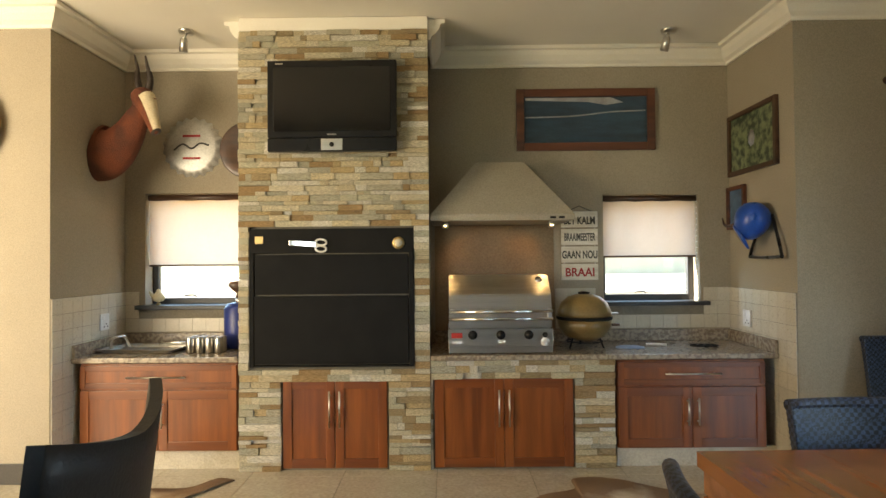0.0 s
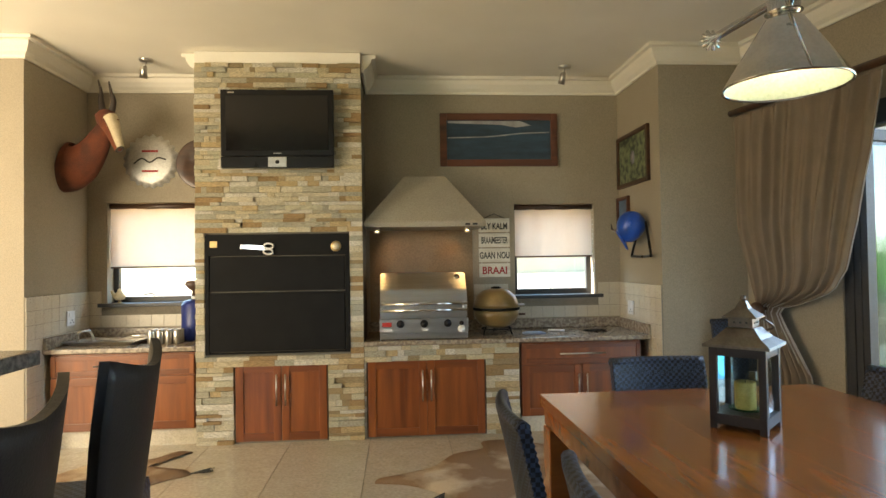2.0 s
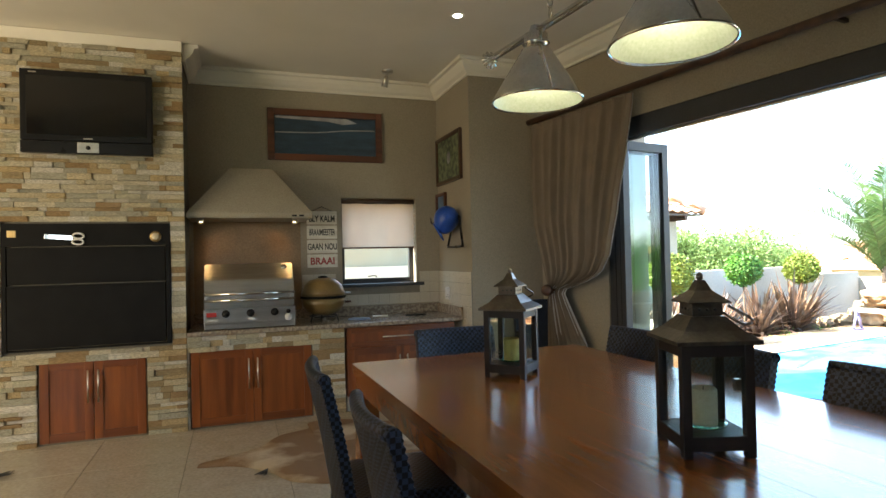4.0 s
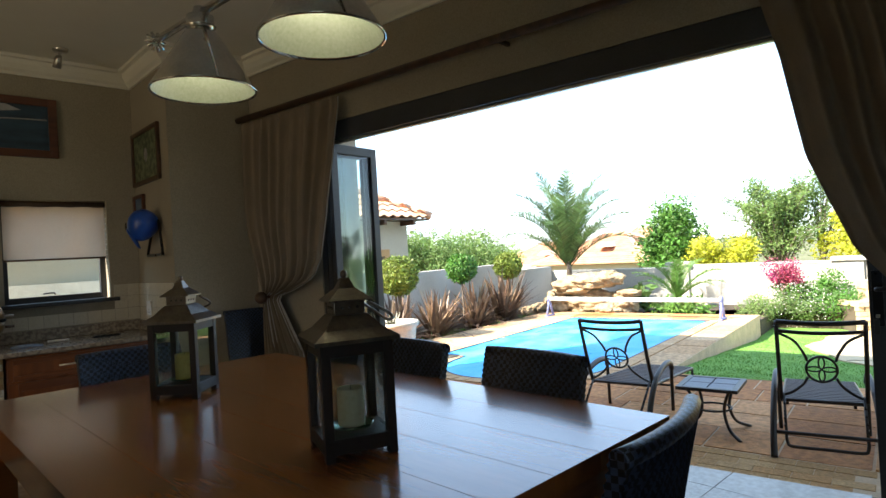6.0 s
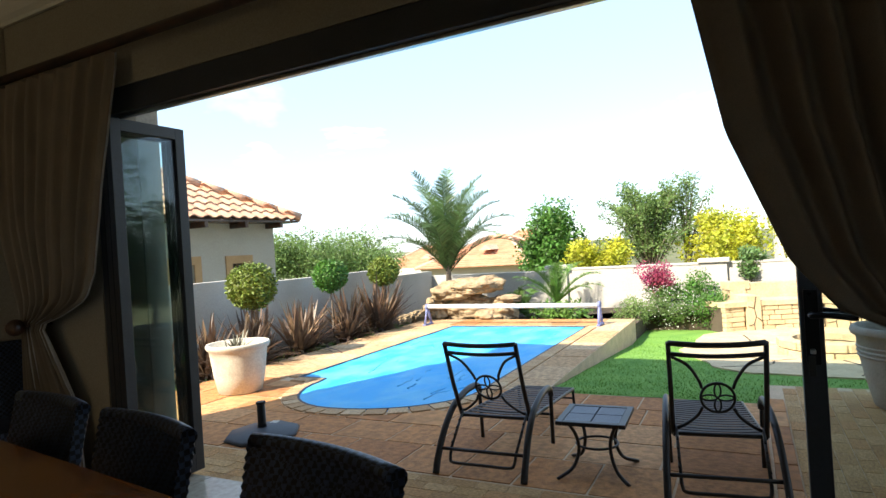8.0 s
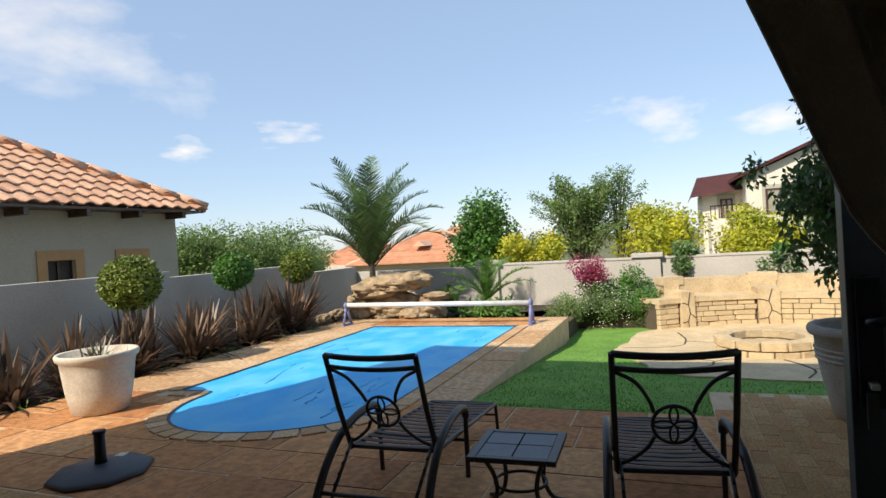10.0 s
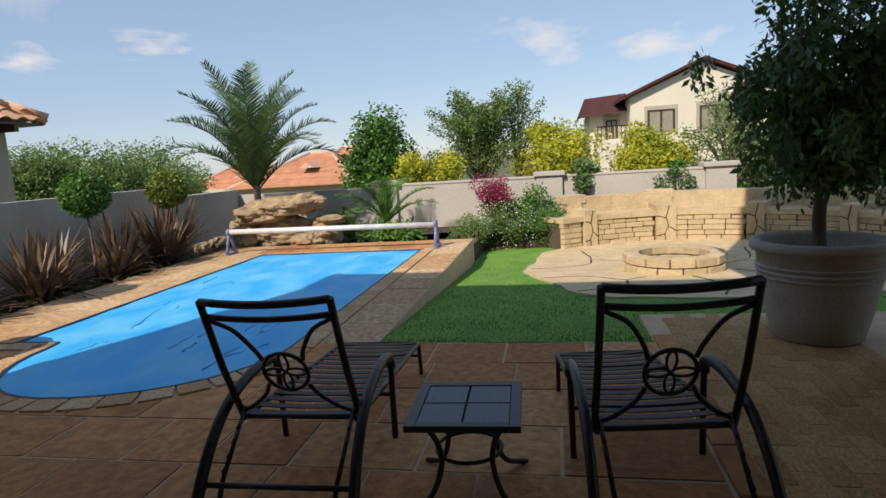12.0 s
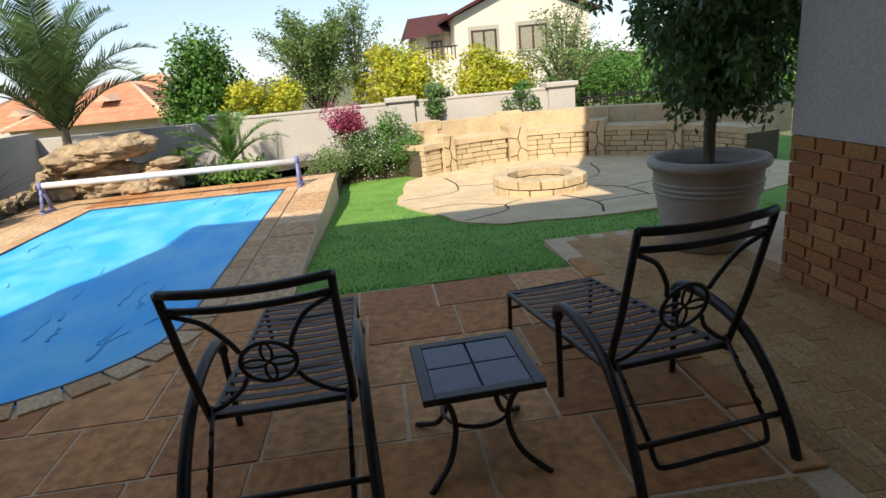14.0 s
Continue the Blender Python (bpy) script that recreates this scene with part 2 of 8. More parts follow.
LEAF_TOPIARY = leafmat("topiary_leaf", (0.22, 0.27, 0.04), (0.12, 0.17, 0.025))
LEAF_GREEN = leafmat("mid_green_leaf", (0.09, 0.22, 0.03), (0.055, 0.14, 0.02))
LEAF_YELLOW = leafmat("golden_leaf", (0.62, 0.58, 0.05), (0.36, 0.40, 0.04), see=0.45)
LEAF_GREY = leafmat("grey_green_leaf", (0.23, 0.33, 0.10), (0.13, 0.21, 0.06), see=0.45)
LEAF_DARK = leafmat("glossy_dark_leaf", (0.15, 0.25, 0.075), (0.075, 0.15, 0.045), rough=0.3)
LEAF_PALM = leafmat("palm_leaflet", (0.12, 0.195, 0.06), (0.06, 0.115, 0.038), rough=0.4)
LEAF_FLAX = leafmat("bronze_flax_leaf", (0.26, 0.155, 0.09), (0.08, 0.055, 0.04), rough=0.4)
LEAF_FERN = leafmat("bright_fern_leaf", (0.14, 0.26, 0.04), (0.08, 0.18, 0.03))
PETAL_PINK = leafmat("magenta_bract", (0.50, 0.045, 0.20), (0.34, 0.05, 0.10))
PETAL_WHITE = leafmat("white_petal", (0.75, 0.73, 0.66), (0.6, 0.58, 0.5))


# ---- building helpers ----
def bm_new():
    return bmesh.new()


def box(bm, x0, x1, y0, y1, z0, z1, bevel=0.0):
    r = bmesh.ops.create_cube(bm, size=1.0)
    vs = r["verts"]
    bmesh.ops.scale(bm, vec=(x1 - x0, y1 - y0, z1 - z0), verts=vs)
    bmesh.ops.translate(bm, vec=((x0 + x1) / 2, (y0 + y1) / 2, (z0 + z1) / 2), verts=vs)
    if bevel:
        es = list({e for v in vs for e in v.link_edges})
        bmesh.ops.bevel(bm, geom=es, offset=bevel, segments=2, affect="EDGES", profile=0.6)
    return bm


def lathe(bm, prof, seg=32, at=(0, 0, 0), sx=1.0, sy=1.0, cap=True):
    """Turns a profile of (radius, height) round the upright axis."""
    rings = []
    for r, z in prof:
        rings.append([bm.verts.new((at[0] + sx * r * math.cos(2 * math.pi * k / seg), at[1] + sy * r * math.sin(2 * math.pi * k / seg), at[2] + z))
                      for k in range(seg)])
    for a, b in zip(rings, rings[1:]):
        for k in range(seg):
            f = bm.faces.new((a[k], a[(k + 1) % seg], b[(k + 1) % seg], b[k]))
            f.smooth = True
    for ring, r in ((rings[0], prof[0][0]), (rings[-1], prof[-1][0])):
        if cap and r > 1e-4:
            bm.faces.new(ring if ring is rings[-1] else ring[::-1])
    return bm


def tube(bm, pts, r, seg=8, r_end=None, closed=False, flat=1.0):
    """A round bar along points; r_end: its radius at the far end."""
    pts = [Vector(p) for p in pts]
    n = len(pts)
    rings = []
    up = Vector((0.13, 0.21, 0.97))
    for i, p in enumerate(pts):
        a = pts[(i - 1) % n] if closed or i else p
        b = pts[(i + 1) % n] if closed or i < n - 1 else p
        d = (b - a).normalized()
        s = d.cross(up)
        if s.length < 0.05:
            s = d.cross(Vector((1, 0.2, 0)))
        s.normalize()
        u = s.cross(d).normalized()
        rr = r if r_end is None else r + (r_end - r) * i / max(1, n - 1)
        rings.append([bm.verts.new(p + rr * (math.cos(2 * math.pi * k / seg) * s + flat * math.sin(2 * math.pi * k / seg) * u)) for k in range(seg)])
    for i in range(n if closed else n - 1):
        a, b = rings[i], rings[(i + 1) % n]
        for k in range(seg):
            f = bm.faces.new((a[k], a[(k + 1) % seg], b[(k + 1) % seg], b[k]))
            f.smooth = True
    if not closed:
        bm.faces.new(rings[0][::-1])
        bm.faces.new(rings[-1])
    return bm


def arc(c, r, a0, a1, n, plane="xy", ry=None):
    """Points on an arc, angles in degrees."""
    out = []
    for k in range(n + 1):
        a = radians(a0 + (a1 - a0) * k / n)
        u, v = r * math.cos(a), (ry or r) * math.sin(a)
        out.append(Vector(c) + (Vector((u, v, 0)) if plane == "xy" else Vector((u, 0, v)) if plane == "xz" else Vector((0, u, v))))
    return out


def smooth_path(pts, n=6):
    """Catmull-Rom through the points."""
    p = [Vector(q) for q in pts]
    p = [2 * p[0] - p[1]] + p + [2 * p[-1] - p[-2]]
    out = []
    for i in range(1, len(p) - 2):
        for k in range(n):
            t = k / n
            out.append(0.5 * ((2 * p[i]) + (p[i + 1] - p[i - 1]) * t + (2 * p[i - 1] - 5 * p[i] + 4 * p[i + 1] - p[i + 2]) * t * t
                              + (3 * p[i] - p[i - 1] - 3 * p[i + 1] + p[i + 2]) * t ** 3))
    return out + [p[-2]]


def prism(bm, poly, z0, z1):
    lo, hi = [bm.verts.new((x, y, z0)) for x, y in poly], [bm.verts.new((x, y, z1)) for x, y in poly]
    bm.faces.new(lo[::-1])
    bm.faces.new(hi)
    for k in range(len(poly)):
        j = (k + 1) % len(poly)
        bm.faces.new((lo[k], lo[j], hi[j], hi[k]))
    return bm


def mesh_of(bm, name, material):
    bmesh.ops.recalc_face_normals(bm, faces=bm.faces)
    me = bpy.data.meshes.new(name)
    bm.to_mesh(me)
    bm.free()
    me.materials.append(material)
    return me


def part(name, bm, material, parent, label="", m=None):
    ob = new(name, mesh_of(bm, name, material))
    ob.parent = parent
    if m is not None:
        ob.matrix_basis = m
    return tagged(ob, label) if label else ob


def thing(name, m, label, category, group="", kind=""):
    ob = new(name)
    ob.empty_display_size = 0.05
    ob.matrix_basis = m
    return tagged(ob, label, category, group, kind)


def solid(name, bm, material, label, category, m=None, kind="", group=""):
    """A thing or a piece of the setting that is one mesh."""
    ob = new(name, mesh_of(bm, name, material))
    if m is not None:
        ob.matrix_basis = m
    return tagged(ob, label, category, group, kind)


def piece(name, me, parent, m):
    ob = new(name, me)
    ob.parent = parent
    ob.matrix_basis = m
    return ob


def unit_block(name, material, bevel=0.06):
    bm = bm_new()
    box(bm, -0.5, 0.5, -0.5, 0.5, -0.5, 0.5)
    if bevel:
        top = [e for e in bm.edges]
        bmesh.ops.bevel(bm, geom=top, offset=bevel, segments=1, affect="EDGES")
    return mesh_of(bm, name, material)


def block_at(x0, x1, y0, y1, z0, z1):
    return Matrix.Translation(((x0 + x1) / 2, (y0 + y1) / 2, (z0 + z1) / 2)) @ Matrix.Diagonal((x1 - x0, y1 - y0, z1 - z0, 1))


def holed_wall(bm, u0, u1, v0, v1, d0, d1, holes, axis="x"):
    """A wall along u with upright v and depth d0 to d1, with right-angled openings (u0, u1, v0, v1)."""
    us = sorted({u0, u1, *[h for o in holes for h in o[:2]]})
    vs = sorted({v0, v1, *[h for o in holes for h in o[2:]]})
    solidcell = {}
    for i in range(len(us) - 1):
        for j in range(len(vs) - 1):
            cu, cv = (us[i] + us[i + 1]) / 2, (vs[j] + vs[j + 1]) / 2
            solidcell[i, j] = not any(o[0] < cu < o[1] and o[2] < cv < o[3] for o in holes)
    def P(u, v, d):
        return bm.verts.new((u, d, v) if axis == "x" else (d, u, v))
    def quad(*c):
        bm.faces.new([P(*q) for q in c])
    for (i, j), s in solidcell.items():
        if not s:
            continue
        a, b, c, e = us[i], us[i + 1], vs[j], vs[j + 1]
        quad((a, c, d0), (b, c, d0), (b, e, d0), (a, e, d0))
        quad((a, c, d1), (a, e, d1), (b, e, d1), (b, c, d1))
        if not solidcell.get((i - 1, j)):
            quad((a, c, d0), (a, e, d0), (a, e, d1), (a, c, d1))
        if not solidcell.get((i + 1, j)):
            quad((b, c, d0), (b, c, d1), (b, e, d1), (b, e, d0))
        if not solidcell.get((i, j - 1)):
            quad((a, c, d0), (a, c, d1), (b, c, d1), (b, c, d0))
        if not solidcell.get((i, j + 1)):
            quad((a, e, d0), (b, e, d0), (b, e, d1), (a, e, d1))
    bmesh.ops.remove_doubles(bm, verts=bm.verts, dist=1e-5)
    return bm


def table_of(keys, z):
    for (z1, a), (z0, b) in zip(keys, keys[1:]):
        if z0 <= z <= z1:
            t = (z - z0) / (z1 - z0)
            return b + (a - b) * t
    return keys[-1][1] if z < keys[-1][0] else keys[0][1]


def east_x(xp, y):
    """World x of the garden-frame line X' = xp at world y."""
    a = radians(8.5)
    return 4.06 + (xp - math.sin(a) * y) / math.cos(a)


# ---- the room ----
CF0 = 3.81
CEIL = 3.05
BACK, FRONT = 4.48, 3.60
# walls
solid("wall_north", holed_wall(bm_new(), -1.97, 2.78, 0, CEIL, BACK, BACK + 0.25, [(-1.81, -0.92, 1.06, 1.94), (1.79, 2.54, 1.06, 1.90)]),
      PAINT, "taupe painted back wall with two small windows", "wall", kind="structure")
solid("wall_northwest", box(bm_new(), -5.2, -1.97, FRONT, BACK + 0.25, 0, CEIL), PAINT, "taupe painted pier beside the counter niche", "wall", kind="structure")
bm = bm_new()
prism(bm, [(2.78, FRONT), (east_x(-0.045, FRONT), FRONT), (east_x(-0.045, 4.73), 4.73), (2.78, 4.73)], 0, CEIL)
solid("wall_northeast", bm, PAINT, "taupe painted pier between niche and garden doors", "wall", kind="structure")
solid("wall_east", holed_wall(bm_new(), -6.0, 4.80, GROUND - 0.1, 4.86, -0.04, 0.24, [(-1.45, 2.80, -0.4, 2.33)], axis="y"), PAINT,
      "taupe plastered wall with the wide garden door opening", "wall", OM, "structure")
solid("wall_south", holed_wall(bm_new(), -5.2, 4.9, 0, CEIL, -4.85, -4.6, [(-4.4, -0.8, 0.5, 2.5)]), PAINT, "taupe painted wall with a wide window", "wall", kind="structure")
# inner wall added out of view to hold the daylight lamp's opening
solid("wall_southwest", holed_wall(bm_new(), -5.2, -1.3, 0, CEIL, 0.4, 0.6, [(-4.75, -2.25, 0.45, 2.35)]), PAINT, "unseen taupe wall added round the assumed daylight opening", "wall", kind="structure")
solid("wall_west", box(bm_new(), -5.45, -5.2, -4.85, 4.73, 0, CEIL), PAINT, "taupe painted side wall", "wall", kind="structure")
solid("ceiling", prism(bm_new(), [(-5.45, -4.85), (east_x(0, -4.85), -4.85), (east_x(0, 4.73), 4.73), (-5.45, 4.73)], CEIL, CEIL + 0.2), WHITE,
      "smooth cream-white ceiling", "ceiling", kind="structure")
floor = solid("floor", prism(bm_new(), [(-5.2, -4.6), (east_x(0.35, -4.6), -4.6), (east_x(0.35, 4.9), 4.9), (-5.2, 4.9)], -0.5, -0.006), GROUT,
              "cream tiled floor with thin joints", "floor", kind="structure")


def cornice(pts, name="cornice"):
    """A coved moulding under the ceiling along a line of corners, the room on its left."""
    prof = [(0, -0.145), (0.018, -0.145), (0.022, -0.125), (0.05, -0.105), (0.075, -0.07), (0.085, -0.035), (0.115, -0.03), (0.115, -0.004), (0, -0.004)]
    bm = bm_new()
    p = [Vector(q) for q in pts]
    rings = []
    for i in range(len(p)):
        d1 = (p[i] - p[i - 1]).normalized() if i else (p[1] - p[0]).normalized()
        d2 = (p[i + 1] - p[i]).normalized() if i < len(p) - 1 else d1
        n1, n2 = Vector((-d1.y, d1.x)), Vector((-d2.y, d2.x))
        s = n1 + n2
        s = s / max(0.3, s.dot(n1))
        rings.append([bm.verts.new((p[i].x + s.x * a, p[i].y + s.y * a, CEIL + b)) for a, b in prof])
    for a, b in zip(rings, rings[1:]):
        for k in range(len(prof) - 1):
            bm.faces.new((a[k], b[k], b[k + 1], a[k + 1]))
    bm.faces.new(rings[0])
    bm.faces.new(rings[-1][::-1])
    return solid(name, bm, WHITE, "white coved cornice along the ceiling", "cornice", kind="structure")


cornice([(east_x(-0.045, -4.6), -4.6), (east_x(-0.045, FRONT), FRONT), (2.78, FRONT), (2.78, BACK), (0.448, BACK), (0.448, 3.86)])
cornice([(-0.835, 3.86), (-0.835, BACK), (-1.97, BACK), (-1.97, FRONT), (-5.2, FRONT)])
bm = bm_new()
box(bm, -0.833, 0.446, CF0 - 0.004, BACK - 0.13, 2.957, CEIL - 0.004, 0.004)
solid("trim", bm, WHITE, "white band on top of the stone column", "trim", kind="structure")
for k, (x0, x1, y0, y1) in enumerate([(-5.2, -1.955, FRONT - 0.015, FRONT), (-1.97, -1.955, FRONT, 3.86)]):
    solid("baseboard", box(bm_new(), x0, x1, y0, y1, 0, 0.13, 0.003), SKIRT, "dark stained skirting board", "skirting", kind="structure")
bm = bm_new()
box(bm, -0.058, -0.042, 2.9, 3.60, 0, 0.13, 0.003)
solid("baseboard", bm, SKIRT, "dark stained skirting board", "skirting", OM, "structure")


def window(x0, x1, z0, z1, blind_to, label):
    """A dark framed window in the back wall, with a roller blind and a dark sill."""
    w = thing("window_1", Matrix.Identity(4), label, "window", kind="structure")
    y = BACK + 0.12
    fr = bm_new()
    for a in ((x0, x0 + 0.045, z0, z1), (x1 - 0.045, x1, z0, z1), (x0 + 0.045, x1 - 0.045, z1 - 0.045, z1), (x0 + 0.045, x1 - 0.045, z0, z0 + 0.05)):
        box(fr, a[0], a[1], y, y + 0.05, a[2], a[3], 0.004)
    part("window_frame", fr, ALU, w, "charcoal aluminium frame")
    pane = part("pane", box(bm_new(), x0 + 0.045, x1 - 0.045, y + 0.02, y + 0.026, z0 + 0.05, z1 - 0.045), GLASS, w)
    pane.visible_shadow = False
    part("window_sill", box(bm_new(), x0 - 0.06, x1 + 0.06, BACK - 0.05, BACK + 0.12, z0 - 0.03, z0 + 0.002, 0.004), ALU, w, "dark sill board")
    hook = bm_new()
    tube(hook, smooth_path([(x0 + 0.36, y - 0.01, z0 + 0.06), (x0 + 0.34, y - 0.03, z0 + 0.075), (x0 + 0.27, y - 0.03, z0 + 0.07)]), 0.006)
    part("window_handle", hook, ALU, w)
    bl = thing("roller_blind", Matrix.Identity(4), "cream cloth roller blind pulled halfway down", "blind", "roller blinds")
    cloth = bm_new()
    nx, nz = 24, 6
    g = [[cloth.verts.new((x0 + 0.012 + (x1 - x0 - 0.024) * i / nx, BACK + 0.045 + 0.004 * math.sin(i * 0.9), z1 - 0.03 - (z1 - 0.03 - blind_to) * j / nz))
          for j in range(nz + 1)] for i in range(nx + 1)]
    for i in range(nx):
        for j in range(nz):
            cloth.faces.new((g[i][j], g[i + 1][j], g[i + 1][j + 1], g[i][j + 1])).smooth = True
    part("cloth", cloth, BLIND, bl)
    part("roller", tube(bm_new(), [(x0 + 0.005, BACK + 0.055, z1 - 0.03), (x1 - 0.005, BACK + 0.055, z1 - 0.03)], 0.025, 12), DARKWOOD, bl, "dark roller tube")
    part("bottom_bar", box(bm_new(), x0 + 0.012, x1 - 0.012, BACK + 0.036, BACK + 0.054, blind_to - 0.016, blind_to, 0.004), DARKWOOD, bl)
    ch = bm_new()
    for k in range(14):
        bmesh.ops.create_icosphere(ch, subdivisions=1, radius=0.005, matrix=Matrix.Translation((x1 - 0.008, BACK + 0.03, z1 - 0.06 - 0.045 * k)))
    tagged(part("bead_chain", ch, STEEL, bl), kind="stuff")


window(-1.81, -0.92, 1.06, 1.94, 1.38, "charcoal framed window beside the stone column")
window(1.79, 2.54, 1.06, 1.90, 1.42, "charcoal framed window over the counter")

# ---- stone column, counters and cabinets ----
CF = 3.81      # front of the column and the counters
column = solid("stone_column", box(bm_new(), -0.82, 0.435, CF + 0.012, BACK, 0, 2.955), MORTAR, "chimney column clad in split ledger stone", "column", kind="structure")
base = solid("stone_counter_base", box(bm_new(), 0.436, 1.665, CF + 0.03, BACK, 0, 0.722), MORTAR, "counter base clad in split ledger stone", "counter base", kind="structure")
BR = (-0.76, 0.34, 0.69, 1.615)   # the fireplace front


def cabinet(name, x0, x1, z0, z1, y, label, drawer=0.0, group="wooden cabinets"):
    """A reddish wooden unit: carcass, two framed doors with bar handles, and a drawer where it has one."""
    c = thing(name, Matrix.Identity(4), label, "cabinet", group)
    part("body", box(bm_new(), x0, x1, y + 0.02, y + 0.55, z0, z1, 0.003), CABWOOD, c)
    def framed(pname, a, b, lo, hi, rail, hand):
        d = thing_part(pname, c)
        for u in (a, b - rail):
            part("stile", box(bm_new(), u, u + rail, y, y + 0.02, lo, hi, 0.003), CABWOOD, d)
        for v in (hi - rail, lo):
            part("rail", box(bm_new(), a + rail, b - rail, y + 0.001, y + 0.02, v, v + rail, 0.003), CABWOOD_X, d)
        part("panel", box(bm_new(), a + rail - 0.002, b - rail + 0.002, y + 0.010, y + 0.019, lo + rail - 0.002, hi - rail + 0.002), CABWOOD, d)
        h = bm_new()
        if hand == "bar":
            m, ln = (a + b) / 2, (b - a) * 0.19
            tube(h, [(m - ln, y - 0.028, (lo + hi) / 2), (m + ln, y - 0.028, (lo + hi) / 2)], 0.006)
            for s in (-0.8, 0.8):
                tube(h, [(m + s * ln, y - 0.028, (lo + hi) / 2), (m + s * ln, y + 0.002, (lo + hi) / 2)], 0.005)
        else:
            hx = b - 0.032 if hand == "r" else a + 0.032
            top = hi - 0.07
            ln = min(0.24, (hi - lo) * 0.44)
            tube(h, [(hx, y - 0.028, top), (hx, y - 0.028, top - ln)], 0.006)
            for s in (0.12, 0.88):
                tube(h, [(hx, y - 0.028, top - s * ln), (hx, y + 0.002, top - s * ln)], 0.005)
        part("handle", h, STEEL, d, "brushed steel bar handle")
    top = z1
    if drawer:
        framed("drawer", x0 + 0.004, x1 - 0.004, z1 - drawer + 0.008, z1 - 0.012, 0.035, "bar")
        top = z1 - drawer - 0.004
    mid = (x0 + x1) / 2
    framed("door", x0 + 0.004, mid - 0.002, z0 + 0.004, top - 0.004, 0.06, "r")
    framed("door", mid + 0.002, x1 - 0.004, z0 + 0.004, top - 0.004, 0.06, "l")
    return c


def thing_part(name, parent):
    ob = new(name)
    ob.empty_display_size = 0.02
    ob.parent = parent
    return ob


cabinet("cabinet", -0.545, 0.16, 0.012, 0.605, CF - 0.004, "reddish wooden cabinet under the fireplace front")
cabinet("cabinet", 0.472, 1.402, 0.012, 0.605, CF - 0.004, "reddish wooden cabinet under the gas grill")
cabinet("cabinet", 1.70, 2.685, 0.13, 0.715, CF + 0.002, "reddish wooden cabinet with a wide drawer", 0.17)
cabinet("cabinet", -1.915, -0.85, 0.13, 0.715, CF + 0.002, "reddish wooden cabinet with a drawer beside the column", 0.17)
solid("baseboard", box(bm_new(), 1.70, 2.78, CF + 0.05, CF + 0.07, 0, 0.128), WALLTILE, "tiled recessed plinth", "plinth", kind="structure")
solid("baseboard", box(bm_new(), -1.955, -0.85, CF + 0.05, CF + 0.07, 0, 0.128), WALLTILE, "tiled recessed plinth", "plinth", kind="structure")


def worktop(x0, x1, label, lips):
    t = thing("worktop", Matrix.Identity(4), label, "worktop")
    part("slab", box(bm_new(), x0, x1, CF - 0.02, BACK - 0.002, 0.725, 0.76, 0.006), GRANITE, t)
    for a in lips:
        part("upstand", box(bm_new(), *a, 0.761, 0.845, 0.003), GRANITE, t)
    return t


worktop(0.450, 2.762, "speckled brown granite worktop with a low upstand", [(0.46, 2.738, BACK - 0.03, BACK - 0.004), (2.740, 2.762, CF - 0.01, BACK - 0.004)])
worktop(-1.955, -0.84, "speckled brown granite worktop on the drawer cabinet", [(-1.93, -0.86, BACK - 0.03, BACK - 0.004), (-1.955, -1.933, CF - 0.01, BACK - 0.004)])

# the black steel front of the fireplace
fp = thing("fireplace_front", Matrix.Identity(4), "black steel sliding fireplace front set into stone", "fireplace")
fy = CF - 0.02
part("header_panel", box(bm_new(), BR[0], BR[1], fy, fy + 0.04, 1.45, BR[3], 0.004), DARKSTEEL, fp)
part("side_rail", box(bm_new(), BR[0], BR[0] + 0.03, fy, fy + 0.04, BR[2], 1.45, 0.003), DARKSTEEL, fp)
part("side_rail", box(bm_new(), BR[1] - 0.03, BR[1], fy, fy + 0.04, BR[2], 1.45, 0.003), DARKSTEEL, fp)
part("bottom_rail", box(bm_new(), BR[0] + 0.03, BR[1] - 0.03, fy, fy + 0.04, BR[2], BR[2] + 0.012, 0.003), DARKSTEEL, fp)
part("upper_panel", box(bm_new(), BR[0] + 0.035, BR[1] - 0.035, fy + 0.006, fy + 0.03, 1.175, 1.442, 0.004), DARKSTEEL, fp)
part("lower_panel", box(bm_new(), BR[0] + 0.035, BR[1] - 0.035, fy - 0.004, fy + 0.026, BR[2] + 0.02, 1.165, 0.004), DARKSTEEL, fp)
part("panel_lip", box(bm_new(), BR[0] + 0.035, BR[1] - 0.035, fy - 0.012, fy + 0.01, 1.150, 1.166, 0.003), DARKSTEEL, fp)
BRASS = mat("old_brass", (0.50, 0.36, 0.16), rough=0.35, metal=1.0, bump=0.05)
part("badge", box(bm_new(), BR[0] + 0.04, BR[0] + 0.095, fy - 0.004, fy + 0.002, 1.515, 1.565, 0.002), BRASS, fp, "small copper badge")
bm = bm_new()
lathe(bm, [(0, 0.012), (0.030, 0.012), (0.040, 0.008), (0.042, 0)], 24)
g = part("gauge", bm, BRASS, fp, "round brass gauge", pose(BR[1] - 0.10, fy, 1.515, 90))
part("dial", lathe(bm_new(), [(0, 0.0135), (0.027, 0.0135), (0.027, 0.0125)], 24), mat("dial_cream", (0.7, 0.62, 0.45), rough=0.4, bump=0), g)

